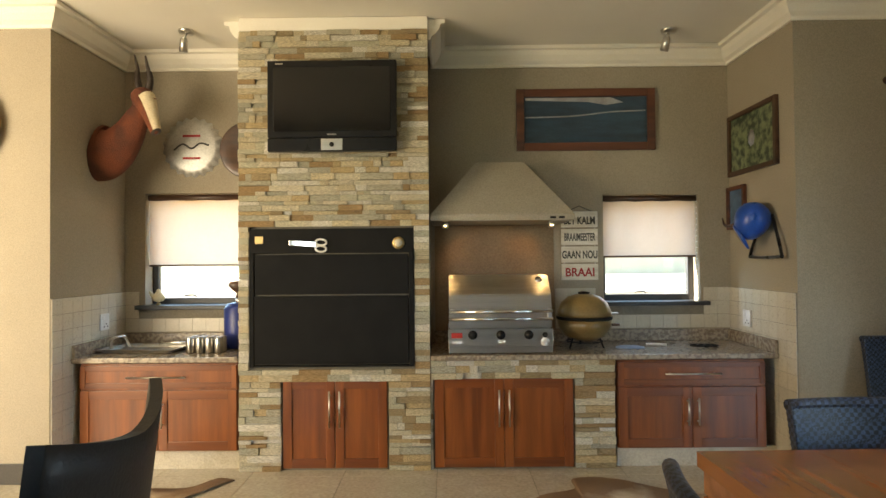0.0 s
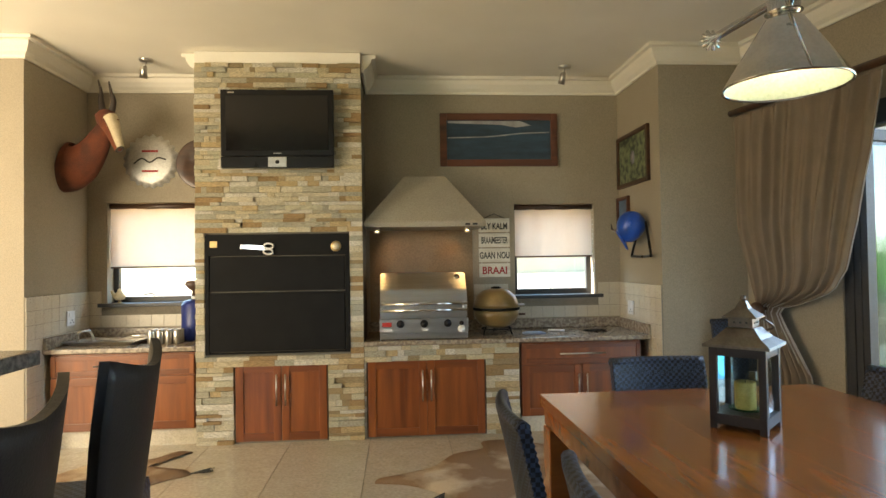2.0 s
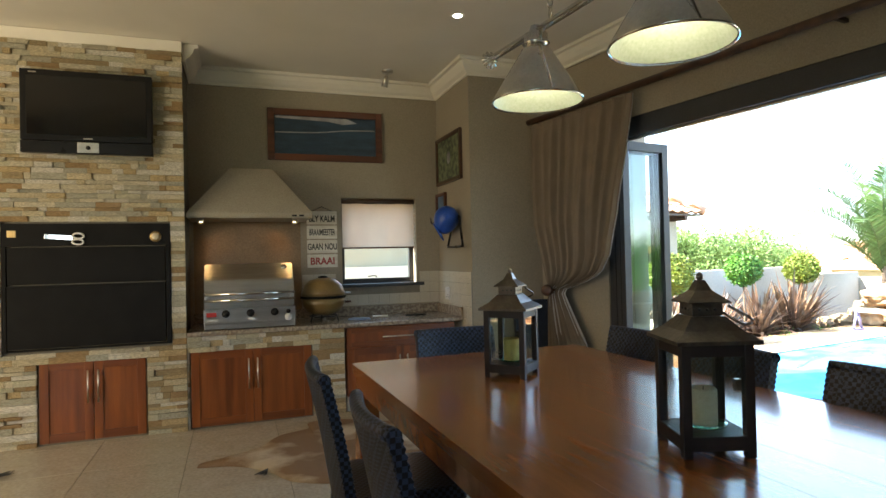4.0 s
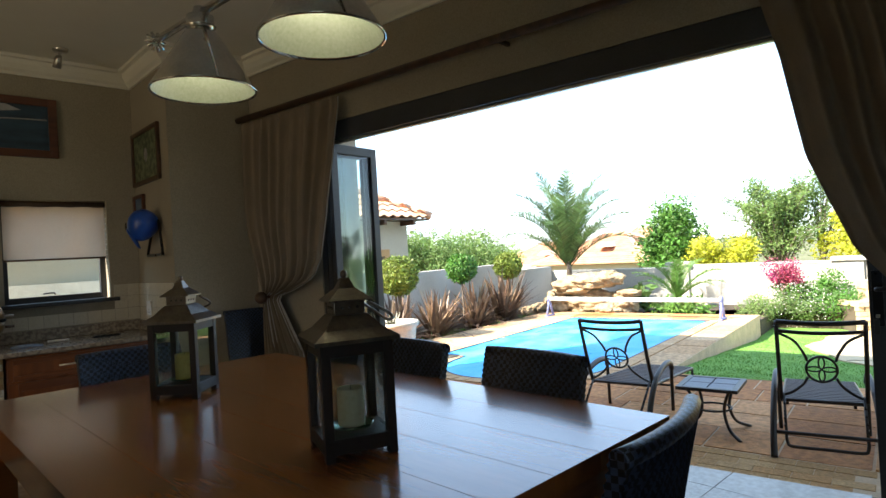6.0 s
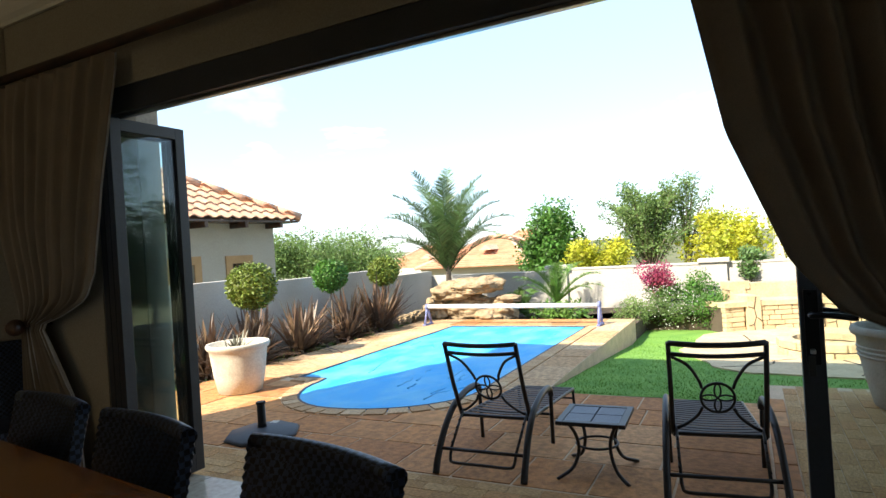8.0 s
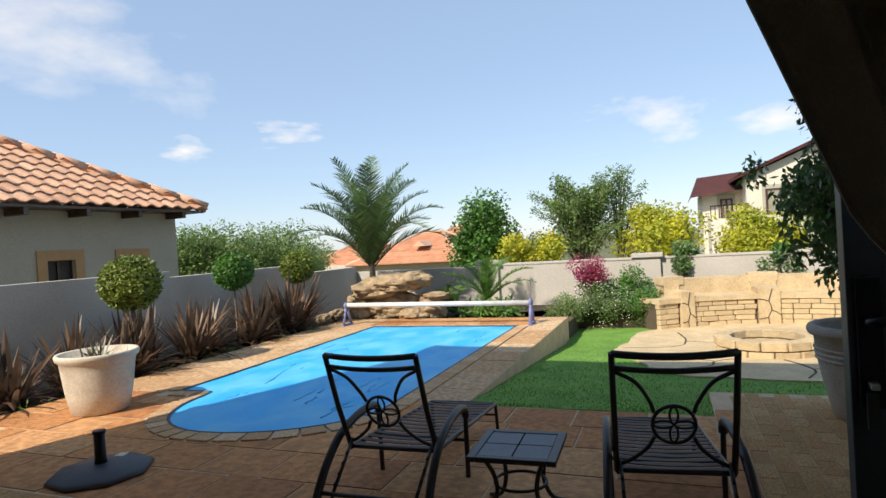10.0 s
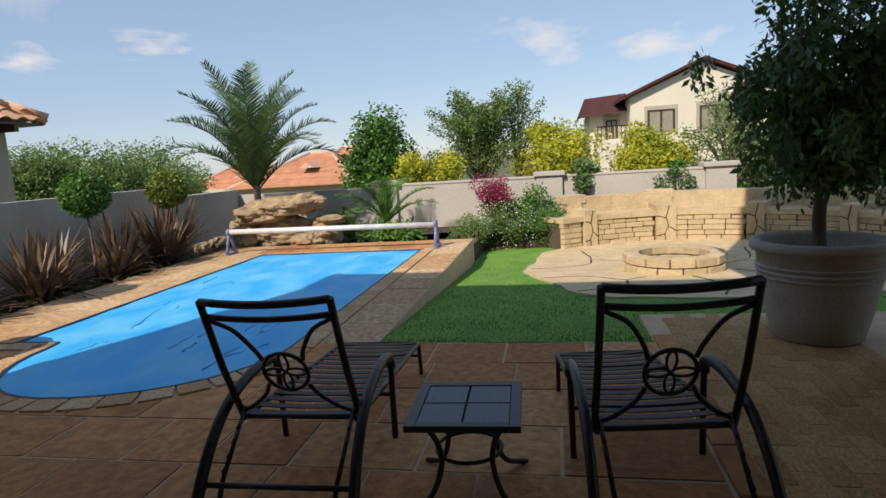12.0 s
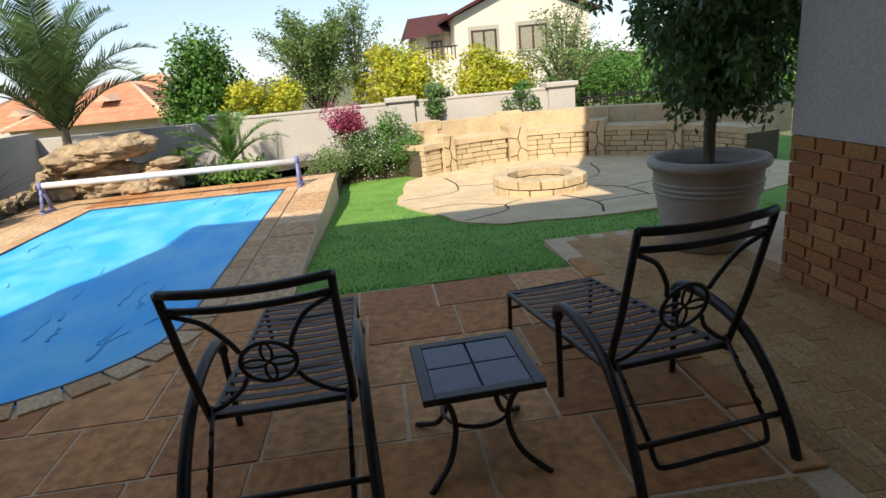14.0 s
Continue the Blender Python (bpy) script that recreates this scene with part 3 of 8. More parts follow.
# ---- fittings on the walls over the counters ----
tv = thing("television", pose(-0.185, CF - 0.075, 2.42), "flat black television on the stone column", "television")
part("bezel", box(bm_new(), -0.425, 0.425, -0.03, 0.03, -0.21, 0.30, 0.008), BLACKPLASTIC, tv)
part("screen", box(bm_new(), -0.385, 0.385, -0.034, -0.028, -0.17, 0.255, 0.002), SCREEN, tv)
part("speaker_bar", box(bm_new(), -0.425, 0.425, -0.03, 0.025, -0.30, -0.214, 0.006), BLACKPLASTIC, tv)
part("silver_centre", box(bm_new(), -0.07, 0.07, -0.035, -0.028, -0.295, -0.218, 0.003), STEEL, tv, "silver centre plate")
part("button", lathe(bm_new(), [(0.015, 0), (0.015, 0.006), (0, 0.008)], 16), BLACKPLASTIC, tv, "", pose(0, -0.035, -0.258, 90))
part("mark", box(bm_new(), -0.03, 0.03, -0.036, -0.033, -0.195, -0.188), STEEL, tv)
part("mark", box(bm_new(), -0.37, -0.32, -0.036, -0.033, 0.272, 0.280), STEEL, tv)
part("wall_bracket", box(bm_new(), -0.2, 0.2, 0.03, 0.077, -0.12, 0.18), DARKSTEEL, tv)

SPLASH = mat("bronzed_steel_sheet", (0.33, 0.23, 0.14), (0.27, 0.185, 0.11), scale=4, rough=0.38, metal=0.8, bump=0.02)
hood = thing("cooker_hood", Matrix.Identity(4), "grey-beige pyramid hood over the gas grill", "cooker hood")
bm = bm_new()
x0, x1, y0 = 0.452, 1.442, 3.875
loop = [[(x0, y0, 1.665), (x1, y0, 1.665), (x1, BACK - 0.002, 1.665), (x0, BACK - 0.002, 1.665)],
        [(x0, y0, 1.705), (x1, y0, 1.705), (x1, BACK - 0.002, 1.705), (x0, BACK - 0.002, 1.705)],
        [(0.785, 4.22, 2.12), (1.14, 4.22, 2.12), (1.14, BACK - 0.002, 2.12), (0.785, BACK - 0.002, 2.12)]]
vv = [[bm.verts.new(q) for q in l] for l in loop]
for a, b in zip(vv, vv[1:]):
    for k in range(4):
        bm.faces.new((a[k], a[(k + 1) % 4], b[(k + 1) % 4], b[k]))
bm.faces.new(vv[0][::-1])
bm.faces.new(vv[-1])
bmesh.ops.bevel(bm, geom=bm.edges[:], offset=0.006, segments=2, affect="EDGES")
part("canopy", bm, HOODPAINT, hood)
for k in (0, 1):
    part("switch", box(bm_new(), 1.27 + 0.06 * k, 1.31 + 0.06 * k, y0 - 0.006, y0 + 0.004, 1.675, 1.69, 0.002), BLACKPLASTIC, hood)
WARM = glow("warm_bulb", (1.0, 0.62, 0.25), 6)
for x in (0.555, 1.30):
    s = part("spotlight", lathe(bm_new(), [(0.012, 0), (0.022, -0.01), (0.024, -0.045), (0.020, -0.045), (0.018, -0.02)], 16), STEEL, hood, "small steel spotlight",
             pose(x, 4.0, 1.668, -25, 0, 0))
    part("bulb", lathe(bm_new(), [(0.016, -0.03), (0.010, -0.024), (0, -0.022)], 12), WARM, s)
    sp = new("hood_spot", bpy.data.lights.new("hood_spot", "SPOT"))
    sp.data.energy, sp.data.color, sp.data.spot_size, sp.data.spot_blend, sp.data.shadow_soft_size = 0.20, (1.0, 0.58, 0.26), radians(105), 0.8, 0.02
    sp.matrix_world = look((x, 4.02, 1.61), (0.93, 4.40, 1.15))
part("backplate", box(bm_new(), 0.47, 1.40, BACK - 0.008, BACK - 0.003, 0.846, 1.664), SPLASH, hood, "brownish steel splashback")


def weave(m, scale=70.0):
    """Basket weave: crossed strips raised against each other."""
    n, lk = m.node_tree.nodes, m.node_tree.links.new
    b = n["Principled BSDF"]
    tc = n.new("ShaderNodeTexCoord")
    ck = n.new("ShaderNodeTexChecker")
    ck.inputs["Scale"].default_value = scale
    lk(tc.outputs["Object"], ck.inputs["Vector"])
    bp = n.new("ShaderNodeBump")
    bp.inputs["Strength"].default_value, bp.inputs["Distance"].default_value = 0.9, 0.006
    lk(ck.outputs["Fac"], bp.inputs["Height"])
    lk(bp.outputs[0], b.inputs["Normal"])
    # every second cell darkened: shade of the gaps between strips, put into the colour
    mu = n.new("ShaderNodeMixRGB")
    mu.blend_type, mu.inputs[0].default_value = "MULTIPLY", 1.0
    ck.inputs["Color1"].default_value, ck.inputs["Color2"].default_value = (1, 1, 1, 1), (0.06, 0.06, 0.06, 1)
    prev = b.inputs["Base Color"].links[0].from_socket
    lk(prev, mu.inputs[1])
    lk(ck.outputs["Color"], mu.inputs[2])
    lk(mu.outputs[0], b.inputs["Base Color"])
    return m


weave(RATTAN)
LEATHER = mat("black_leatherette", (0.014, 0.012, 0.011), (0.009, 0.008, 0.008), spec=0.3, rough=0.42, bump=0.15, fine=160)


# ---- grill, round oven and small things on the worktops ----
gr = thing("gas_grill", pose(0.925, 4.08, 0.761), "stainless steel gas grill with a domed lid", "grill")
part("body", box(bm_new(), -0.355, 0.355, -0.20, 0.26, 0.03, 0.155, 0.004), STEEL, gr)
part("base_rail", box(bm_new(), -0.35, 0.35, -0.19, 0.25, 0.0, 0.028, 0.003), DARKSTEEL, gr, "dark base rail")
part("drip_tray", box(bm_new(), -0.352, 0.352, -0.215, -0.19, 0.004, 0.045, 0.003), STEEL, gr)
part("control_panel", box(bm_new(), -0.355, 0.355, -0.215, -0.20, 0.055, 0.165, 0.003), STEEL, gr)
bm = bm_new()
prof = [(-0.20, 0.168), (-0.205, 0.30), (-0.18, 0.395), (-0.09, 0.48), (-0.05, 0.525), (0.26, 0.525), (0.26, 0.168)]
a = [bm.verts.new((-0.35, y, z)) for y, z in prof]
b = [bm.verts.new((0.35, y, z)) for y, z in prof]
for k in range(len(prof)):
    j = (k + 1) % len(prof)
    bm.faces.new((a[k], b[k], b[j], a[j]))
bm.faces.new(a[::-1])
bm.faces.new(b)
bmesh.ops.bevel(bm, geom=bm.edges[:], offset=0.006, segments=2, affect="EDGES")
lid = part("lid", bm, STEEL, gr, "curved stainless lid")
for z in (0.235, 0.285):
    part("handle_bar", tube(bm_new(), [(-0.35, -0.245, z), (0.35, -0.245, z)], 0.011, 12), CHROME, lid)
for s in (-0.33, 0.33):
    part("handle_post", box(bm_new(), s - 0.012, s + 0.012, -0.25, -0.20, 0.222, 0.30, 0.003), STEEL, lid)
part("thermometer", lathe(bm_new(), [(0.026, 0), (0.026, 0.01), (0, 0.012)], 20), CHROME, lid, "round lid thermometer", pose(0.28, -0.075, 0.49, 45))
for x in (-0.19, 0.0, 0.19, 0.30):
    r = 0.024 if x < 0.25 else 0.014
    kn = part("knob", lathe(bm_new(), [(r * 1.3, 0), (r * 1.3, 0.004), (r, 0.006), (r * 0.9, 0.028), (0, 0.03)], 18), BLACKPLASTIC, gr, "black control knob", pose(x, -0.215, 0.125, 90))
RED = mat("red_enamel", (0.45, 0.03, 0.02), rough=0.4, bump=0)
PALE = mat("pale_print", (0.75, 0.74, 0.72), rough=0.5, bump=0)
part("badge", box(bm_new(), -0.335, -0.26, -0.218, -0.214, 0.105, 0.14, 0.002), RED, gr, "red badge")
part("badge", box(bm_new(), -0.33, -0.255, -0.218, -0.214, 0.066, 0.088, 0.002), PALE, gr)
part("badge", lathe(bm_new(), [(0.03, 0), (0.03, 0.003), (0, 0.004)], 20), PALE, gr, "", pose(0.30, -0.215, 0.078, 90))
part("emblem", box(bm_new(), -0.02, 0.03, -0.217, -0.214, 0.068, 0.088, 0.002), PALE, gr)

OLIVE = mat("olive_ceramic", (0.21, 0.14, 0.05), (0.17, 0.11, 0.04), rough=0.28, bump=0.05)
ko = thing("ceramic_oven", pose(1.552, 4.13, 0.761), "round olive ceramic oven on a wire stand", "oven")
part("bowl", lathe(bm_new(), [(0.10, 0.06), (0.15, 0.09), (0.185, 0.15), (0.195, 0.205)], 36), OLIVE, ko)
part("band", lathe(bm_new(), [(0.196, 0.203), (0.200, 0.206), (0.200, 0.222), (0.196, 0.225)], 36), DARKSTEEL, ko, "dark band")
ld = part("lid", lathe(bm_new(), [(0.195, 0.226), (0.19, 0.26), (0.165, 0.32), (0.115, 0.365), (0.05, 0.383), (0, 0.385)], 36), OLIVE, ko)
part("cap", lathe(bm_new(), [(0.04, 0.383), (0.042, 0.395), (0.02, 0.400), (0, 0.40)], 20), DARKSTEEL, ld)
part("latch", box(bm_new(), 0.19, 0.245, -0.02, 0.02, 0.235, 0.248, 0.004), STEEL, ko)
part("wooden_handle", tube(bm_new(), [(0.185, -0.05, 0.165), (0.24, -0.05, 0.165)], 0.01), DARKWOOD, ko)
for k in range(3):
    aa = radians(90 + 120 * k)
    part("stand_leg", tube(bm_new(), [(0.11 * math.cos(aa), 0.11 * math.sin(aa), 0.075), (0.14 * math.cos(aa), 0.14 * math.sin(aa), 0.0)], 0.006), DARKSTEEL, ko)
part("stand_ring", tube(bm_new(), arc((0, 0, 0.045), 0.125, 0, 345, 23), 0.005, 6, closed=True), DARKSTEEL, ko)

tray = thing("roasting_tray", pose(-1.62, 4.12, 0.762, 0, 0, -6), "shallow steel tray resting on the granite worktop", "tray")
bm = bm_new()
o, i2 = [(-0.29, -0.17), (0.29, -0.17), (0.29, 0.17), (-0.29, 0.17)], [(-0.25, -0.13), (0.25, -0.13), (0.25, 0.13), (-0.25, 0.13)]
rows = [[bm.verts.new((x * s, y * s, z)) for x, y in q] for q, s, z in ((i2, 0.95, 0.0), (o, 1.0, 0.028), (i2, 1.0, 0.024), (i2, 0.93, 0.006))]
for a, b in zip(rows, rows[1:]):
    for k in range(4):
        bm.faces.new((a[k], a[(k + 1) % 4], b[(k + 1) % 4], b[k]))
bm.faces.new(rows[0][::-1])
bm.faces.new(rows[-1])
part("pan", bm, STEEL, tray)
part("clip", tube(bm_new(), smooth_path([(-0.235, -0.05, 0.02), (-0.22, -0.06, 0.09), (-0.17, 0.0, 0.10), (-0.165, 0.06, 0.02)]), 0.011), CHROME, tray, "bent chrome clip")
part("tongs", tube(bm_new(), smooth_path([(0.03, 0.12, 0.03), (0.15, 0.10, 0.045), (0.30, 0.13, 0.04)]), 0.012, flat=0.5), CHROME, tray)

cans = thing("tin_can", pose(-1.24, 3.99, 0.761), "shiny small can with a pale label", "can", "cans on the worktop")
part("can_body", lathe(bm_new(), [(0.026, 0), (0.030, 0.006), (0.030, 0.10), (0.026, 0.112)], 18), STEEL, cans)
part("can_lid", lathe(bm_new(), [(0.026, 0.112), (0.022, 0.114), (0, 0.112)], 18), CHROME, cans)
for i in range(4):
    for j in range(2):
        if i or j:
            copy_thing(cans, pose(-1.24 + 0.066 * i, 3.99 + 0.068 * j, 0.761, 0, 0, 40 * i))
BLUE = mat("dark_blue_enamel", (0.02, 0.035, 0.20), (0.015, 0.028, 0.15), rough=0.35, bump=0.05)
bot = thing("blue_canister", pose(-0.99, 4.26, 0.761), "tall dark blue canister beside the stone column", "canister")
part("canister_body", lathe(bm_new(), [(0.105, 0), (0.11, 0.01), (0.11, 0.29), (0.085, 0.325), (0.04, 0.335)], 28), BLUE, bot)
part("neck", lathe(bm_new(), [(0.03, 0.334), (0.03, 0.36), (0, 0.362)], 16), STEEL, bot)
bird = solid("bird_ornament", lathe(bm_new(), [(0.0, 0), (0.02, 0.003), (0.012, 0.04), (0.05, 0.07), (0.075, 0.10), (0.06, 0.125), (0.02, 0.13), (0, 0.13)], 14, sy=0.5), DARKWOOD,
             "dark brown bird-shaped ornament on the canister", "ornament", pose(-1.0, 4.26, 1.123, 0, 0, 10))
CREAM = mat("cream_glaze", (0.62, 0.55, 0.36), rough=0.4, bump=0.05)
hen = thing("hen_ornament", pose(-1.72, BACK + 0.03, 1.062, 0, 0, 20), "small cream glazed hen standing on the window sill", "ornament")
part("hen_body", lathe(bm_new(), [(0, 0.02), (0.03, 0.03), (0.042, 0.055), (0.03, 0.08), (0.014, 0.105), (0.012, 0.12), (0, 0.128)], 16, sx=1.2, sy=0.7), CREAM, hen)
part("tail", lathe(bm_new(), [(0, 0), (0.018, 0.01), (0.012, 0.05), (0, 0.06)], 10), CREAM, hen, "", pose(-0.035, 0, 0.06, 0, -30))
part("foot", lathe(bm_new(), [(0.022, 0), (0.018, 0.006), (0.006, 0.022), (0, 0.022)], 12), BRASS, hen)

KEYBLUE = mat("pale_blue_plastic", (0.20, 0.27, 0.42), rough=0.5, bump=0.05)
solid("dish_cloth", lathe(bm_new(), [(0.085, 0), (0.08, 0.012), (0.05, 0.018), (0, 0.014)], 12, sx=1.2, sy=0.55), KEYBLUE, "crumpled pale blue cloth on the worktop", "cloth", pose(1.86, 4.06, 0.761, 0, 0, -12))
solid("bottle_opener", tube(bm_new(), smooth_path([(-0.06, 0.03, 0.012), (0, 0.0, 0.014), (0.07, -0.02, 0.012)]), 0.014, flat=0.6), PALE, "white opener lying on the worktop", "opener", pose(2.07, 4.14, 0.761))
rk = bm_new()
for k in range(3):
    tube(rk, arc((-0.05 + 0.05 * k, 0, 0.008), 0.045, 0, 345, 15), 0.006, 6, closed=True)
solid("key_bunch", rk, DARKSTEEL, "dark metal rings lying on the worktop", "keys", pose(2.40, 4.10, 0.762))

# scissors on the fireplace front
sc = thing("scissors", pose(-0.33, fy - 0.008, 1.505, 0, 4, 0), "white-handled scissors stuck to the steel front", "scissors")
part("blade", box(bm_new(), -0.16, 0.02, -0.004, 0.0, -0.012, 0.022, 0.002), CHROME, sc)
for s in (-1, 1):
    part("handle_loop", tube(bm_new(), arc((0.055, -0.004, 0.022 * s), 0.036, 0, 345, 19, "xz", 0.02), 0.007, 8, closed=True), PALE, sc, "white loop handle")


def picture(m, w, h, rail, frame_mat, label, art):
    """A framed picture with a front facing -y."""
    p = thing("picture", m, label, "picture")
    for u0, u1, v0, v1 in ((-w / 2, -w / 2 + rail, -h / 2, h / 2), (w / 2 - rail, w / 2, -h / 2, h / 2),
                           (-w / 2 + rail, w / 2 - rail, h / 2 - rail, h / 2), (-w / 2 + rail, w / 2 - rail, -h / 2, -h / 2 + rail)):
        part("moulding", box(bm_new(), u0, u1, -0.03, -0.002, v0, v1, 0.005), frame_mat, p)
    part("print", box(bm_new(), -w / 2 + rail, w / 2 - rail, -0.012, -0.004, -h / 2 + rail, h / 2 - rail), art, p)
    return p


SEA = mat("stadium_print", (0.035, 0.075, 0.12), (0.02, 0.035, 0.055), scale=3, rough=0.35, bump=0, stretch=(1, 1, 4))
CROWD = mat("green_team_print", (0.20, 0.24, 0.13), (0.02, 0.035, 0.02), scale=16, rough=0.3, bump=0, contrast=(0.4, 0.6))
BLUEPRINT = mat("blue_print", (0.12, 0.20, 0.32), (0.05, 0.09, 0.16), scale=8, rough=0.3, bump=0)
REDWOOD = wood("carved_red_wood", (0.05, 0.016, 0.008), (0.14, 0.045, 0.02), "x", rough=0.4)
p1 = picture(pose(1.66, BACK, 2.487), 1.085, 0.485, 0.062, REDWOOD, "wide stadium print in a carved reddish frame", SEA)
PALEBLUE = mat("pale_sky_print", (0.42, 0.42, 0.45), (0.28, 0.27, 0.28), scale=9, rough=0.4, bump=0)
bm = bm_new()
bm.faces.new([bm.verts.new(q) for q in ((-0.47, -0.0135, 0.155), (-0.47, -0.0135, 0.175), (0.20, -0.0135, 0.175), (0.30, -0.0135, 0.135), (0.16, -0.0135, 0.115), (0.02, -0.0135, 0.14))])
part("sky_band", bm, PALEBLUE, p1)
bm = bm_new()
tube(bm, smooth_path([(-0.47, -0.014, 0.02), (-0.1, -0.014, 0.03), (0.2, -0.014, 0.06), (0.47, -0.014, 0.07)]), 0.006, 4)
part("stand_line", bm, PALEBLUE, p1)
p2 = picture(pose(2.78, 4.105, 2.25, 0, 0, -90), 0.675, 0.465, 0.035, DARKWOOD, "green team print in a dark frame", CROWD)
part("pale_crest", lathe(bm_new(), [(0.045, 0), (0.05, 0.002), (0.0, 0.003)], 7, sy=1.3), PALEBLUE, p2, "", pose(0.0, -0.012, 0.01, 90))
picture(pose(2.78, 4.34, 1.775, 0, 0, -90), 0.27, 0.33, 0.03, REDWOOD, "small blue print in a narrow frame", BLUEPRINT)


def lettering(text, size, material, m, parent, depth=0.003, squeeze=1.0):
    cu = bpy.data.curves.new("lettering", "FONT")
    cu.body, cu.size, cu.extrude, cu.align_x, cu.align_y = text, size, depth, "CENTER", "CENTER"
    cu.offset = 0.0022
    tmp = bpy.data.objects.new("tmp", cu)
    scene.collection.objects.link(tmp)
    me = bpy.data.meshes.new_from_object(tmp.evaluated_get(bpy.context.evaluated_depsgraph_get()))
    bpy.data.objects.remove(tmp)
    me.materials.clear()
    me.materials.append(material)
    ob = new("lettering", me)
    ob.parent = parent
    ob.matrix_basis = m @ Matrix.Diagonal((squeeze, 1, 1, 1))
    return ob


INK = mat("dark_ink", (0.05, 0.05, 0.045), rough=0.7, bump=0)
REDINK = mat("red_ink", (0.36, 0.03, 0.03), rough=0.7, bump=0)
BOARD = mat("weathered_white_board", (0.72, 0.69, 0.60), (0.58, 0.54, 0.45), scale=18, rough=0.8, bump=0.2, stretch=(0.3, 1, 2))
sg = thing("hanging_sign", pose(1.60, BACK - 0.012, 1.50), "four white wooden boards with stencilled words", "sign")
for k, (txt, ink, sq) in enumerate((("BLY KALM", INK, 0.66), ("BRAAIMEESTER", INK, 0.44), ("GAAN NOU", INK, 0.62), ("BRAAI", REDINK, 0.92))):
    z = 0.205 - 0.137 * k
    bd = part("board", box(bm_new(), -0.142, 0.142, -0.012, 0.010, z - 0.062, z + 0.062, 0.003), BOARD, sg)
    lettering(txt, 0.082 if k < 3 else 0.092, ink, pose(0, -0.0125, z - 0.004 if k else z - 0.012, 90), bd, 0.001, sq)
    if k < 3:
        for s in (-0.12, 0.12):
            part("link", tube(bm_new(), [(s, -0.004, z - 0.062), (s, -0.004, z - 0.075)], 0.003, 6), STEEL, sg)
part("cord", tube(bm_new(), [(-0.10, -0.005, 0.265), (0.0, -0.005, 0.31), (0.10, -0.005, 0.265)], 0.003, 6), INK, sg)

# bottle cap sign
CAPM = mat("pressed_tin", (0.50, 0.49, 0.46), (0.40, 0.39, 0.36), scale=7, rough=0.38, metal=0.6, bump=0.1)
cap = thing("bottle_cap_sign", pose(-1.43, BACK - 0.004, 2.30, 90) @ Matrix.Diagonal((1.14, 1.14, 1, 1)), "large round tin bottle-cap wall sign", "sign")
bm = bm_new()
seg = 84
ringdef = [(0.0, 0.028), (0.155, 0.028), (0.172, 0.024), (0.188, 0.012), (0.203, 0.0)]
rings = []
for r, z in ringdef:
    rings.append([bm.verts.new(((r + (0.010 * math.cos(21 * 2 * math.pi * k / seg) if r > 0.18 else 0)) * math.cos(2 * math.pi * k / seg),
                                (r + (0.010 * math.cos(21 * 2 * math.pi * k / seg) if r > 0.18 else 0)) * math.sin(2 * math.pi * k / seg), z)) for k in range(seg)])
for a, b in zip(rings, rings[1:]):
    for k in range(seg):
        bm.faces.new((a[k], a[(k + 1) % seg], b[(k + 1) % seg], b[k])).smooth = True
part("cap_face", bm, CAPM, cap)
part("red_bar", box(bm_new(), -0.06, 0.06, 0.068, 0.084, 0.028, 0.031), REDINK, cap)
part("red_bar", box(bm_new(), -0.06, 0.06, -0.085, -0.070, 0.028, 0.031), REDINK, cap)
part("dark_script_bar", tube(bm_new(), smooth_path([(-0.12, -0.02, 0.03), (-0.06, 0.02, 0.03), (0.0, -0.01, 0.03), (0.06, 0.025, 0.03), (0.12, 0.01, 0.03)]), 0.006, 6, flat=0.3), INK, cap)
dp = thing("wall_plate", pose(-0.98, BACK - 0.004, 2.27, 90), "dark round plate on the wall behind the column", "plate")
part("plate_face", lathe(bm_new(), [(0.0, 0.014), (0.14, 0.02), (0.215, 0.05), (0.222, 0.045), (0.15, 0.0)], 40), DARKWOOD, dp)

# antelope head, one plain mesh
HIDE = mat("reddish_hide", (0.15, 0.038, 0.014), (0.07, 0.019, 0.008), scale=7, rough=0.8, bump=0.5, fine=120)
HORN = mat("dark_horn", (0.05, 0.035, 0.025), rough=0.5, bump=0.4, fine=60)
BLAZE = mat("cream_face_hair", (0.62, 0.53, 0.36), rough=0.8, bump=0.3)
bm = bm_new()
pts = smooth_path([(0, 0, 0.0), (0.07, -0.015, -0.01), (0.17, -0.045, 0.03), (0.27, -0.075, 0.13), (0.345, -0.10, 0.25), (0.37, -0.11, 0.32)], 5)
n = len(pts)
rings = []
for k, p in enumerate(pts):
    rr = table_of([(1.0, 0.05), (0.8, 0.075), (0.55, 0.115), (0.3, 0.165), (0.12, 0.195), (0.0, 0.195)], k / (n - 1))
    d = (pts[min(k + 1, n - 1)] - pts[max(k - 1, 0)]).normalized()
    s_ = d.cross(Vector((0, 1, 0.0))).normalized()
    rings.append([bm.verts.new(p + rr * (1.05 * math.cos(2 * math.pi * j / 24) * s_ + 0.72 * math.sin(2 * math.pi * j / 24) * Vector((0, 1, 0)))) for j in range(24)])
for a, b in zip(rings, rings[1:]):
    for j in range(24):
        bm.faces.new((a[j], a[(j + 1) % 24], b[(j + 1) % 24], b[j])).smooth = True
bm.faces.new(rings[0][::-1])
bm.faces.new(rings[-1])
marks = [len(bm.faces)]
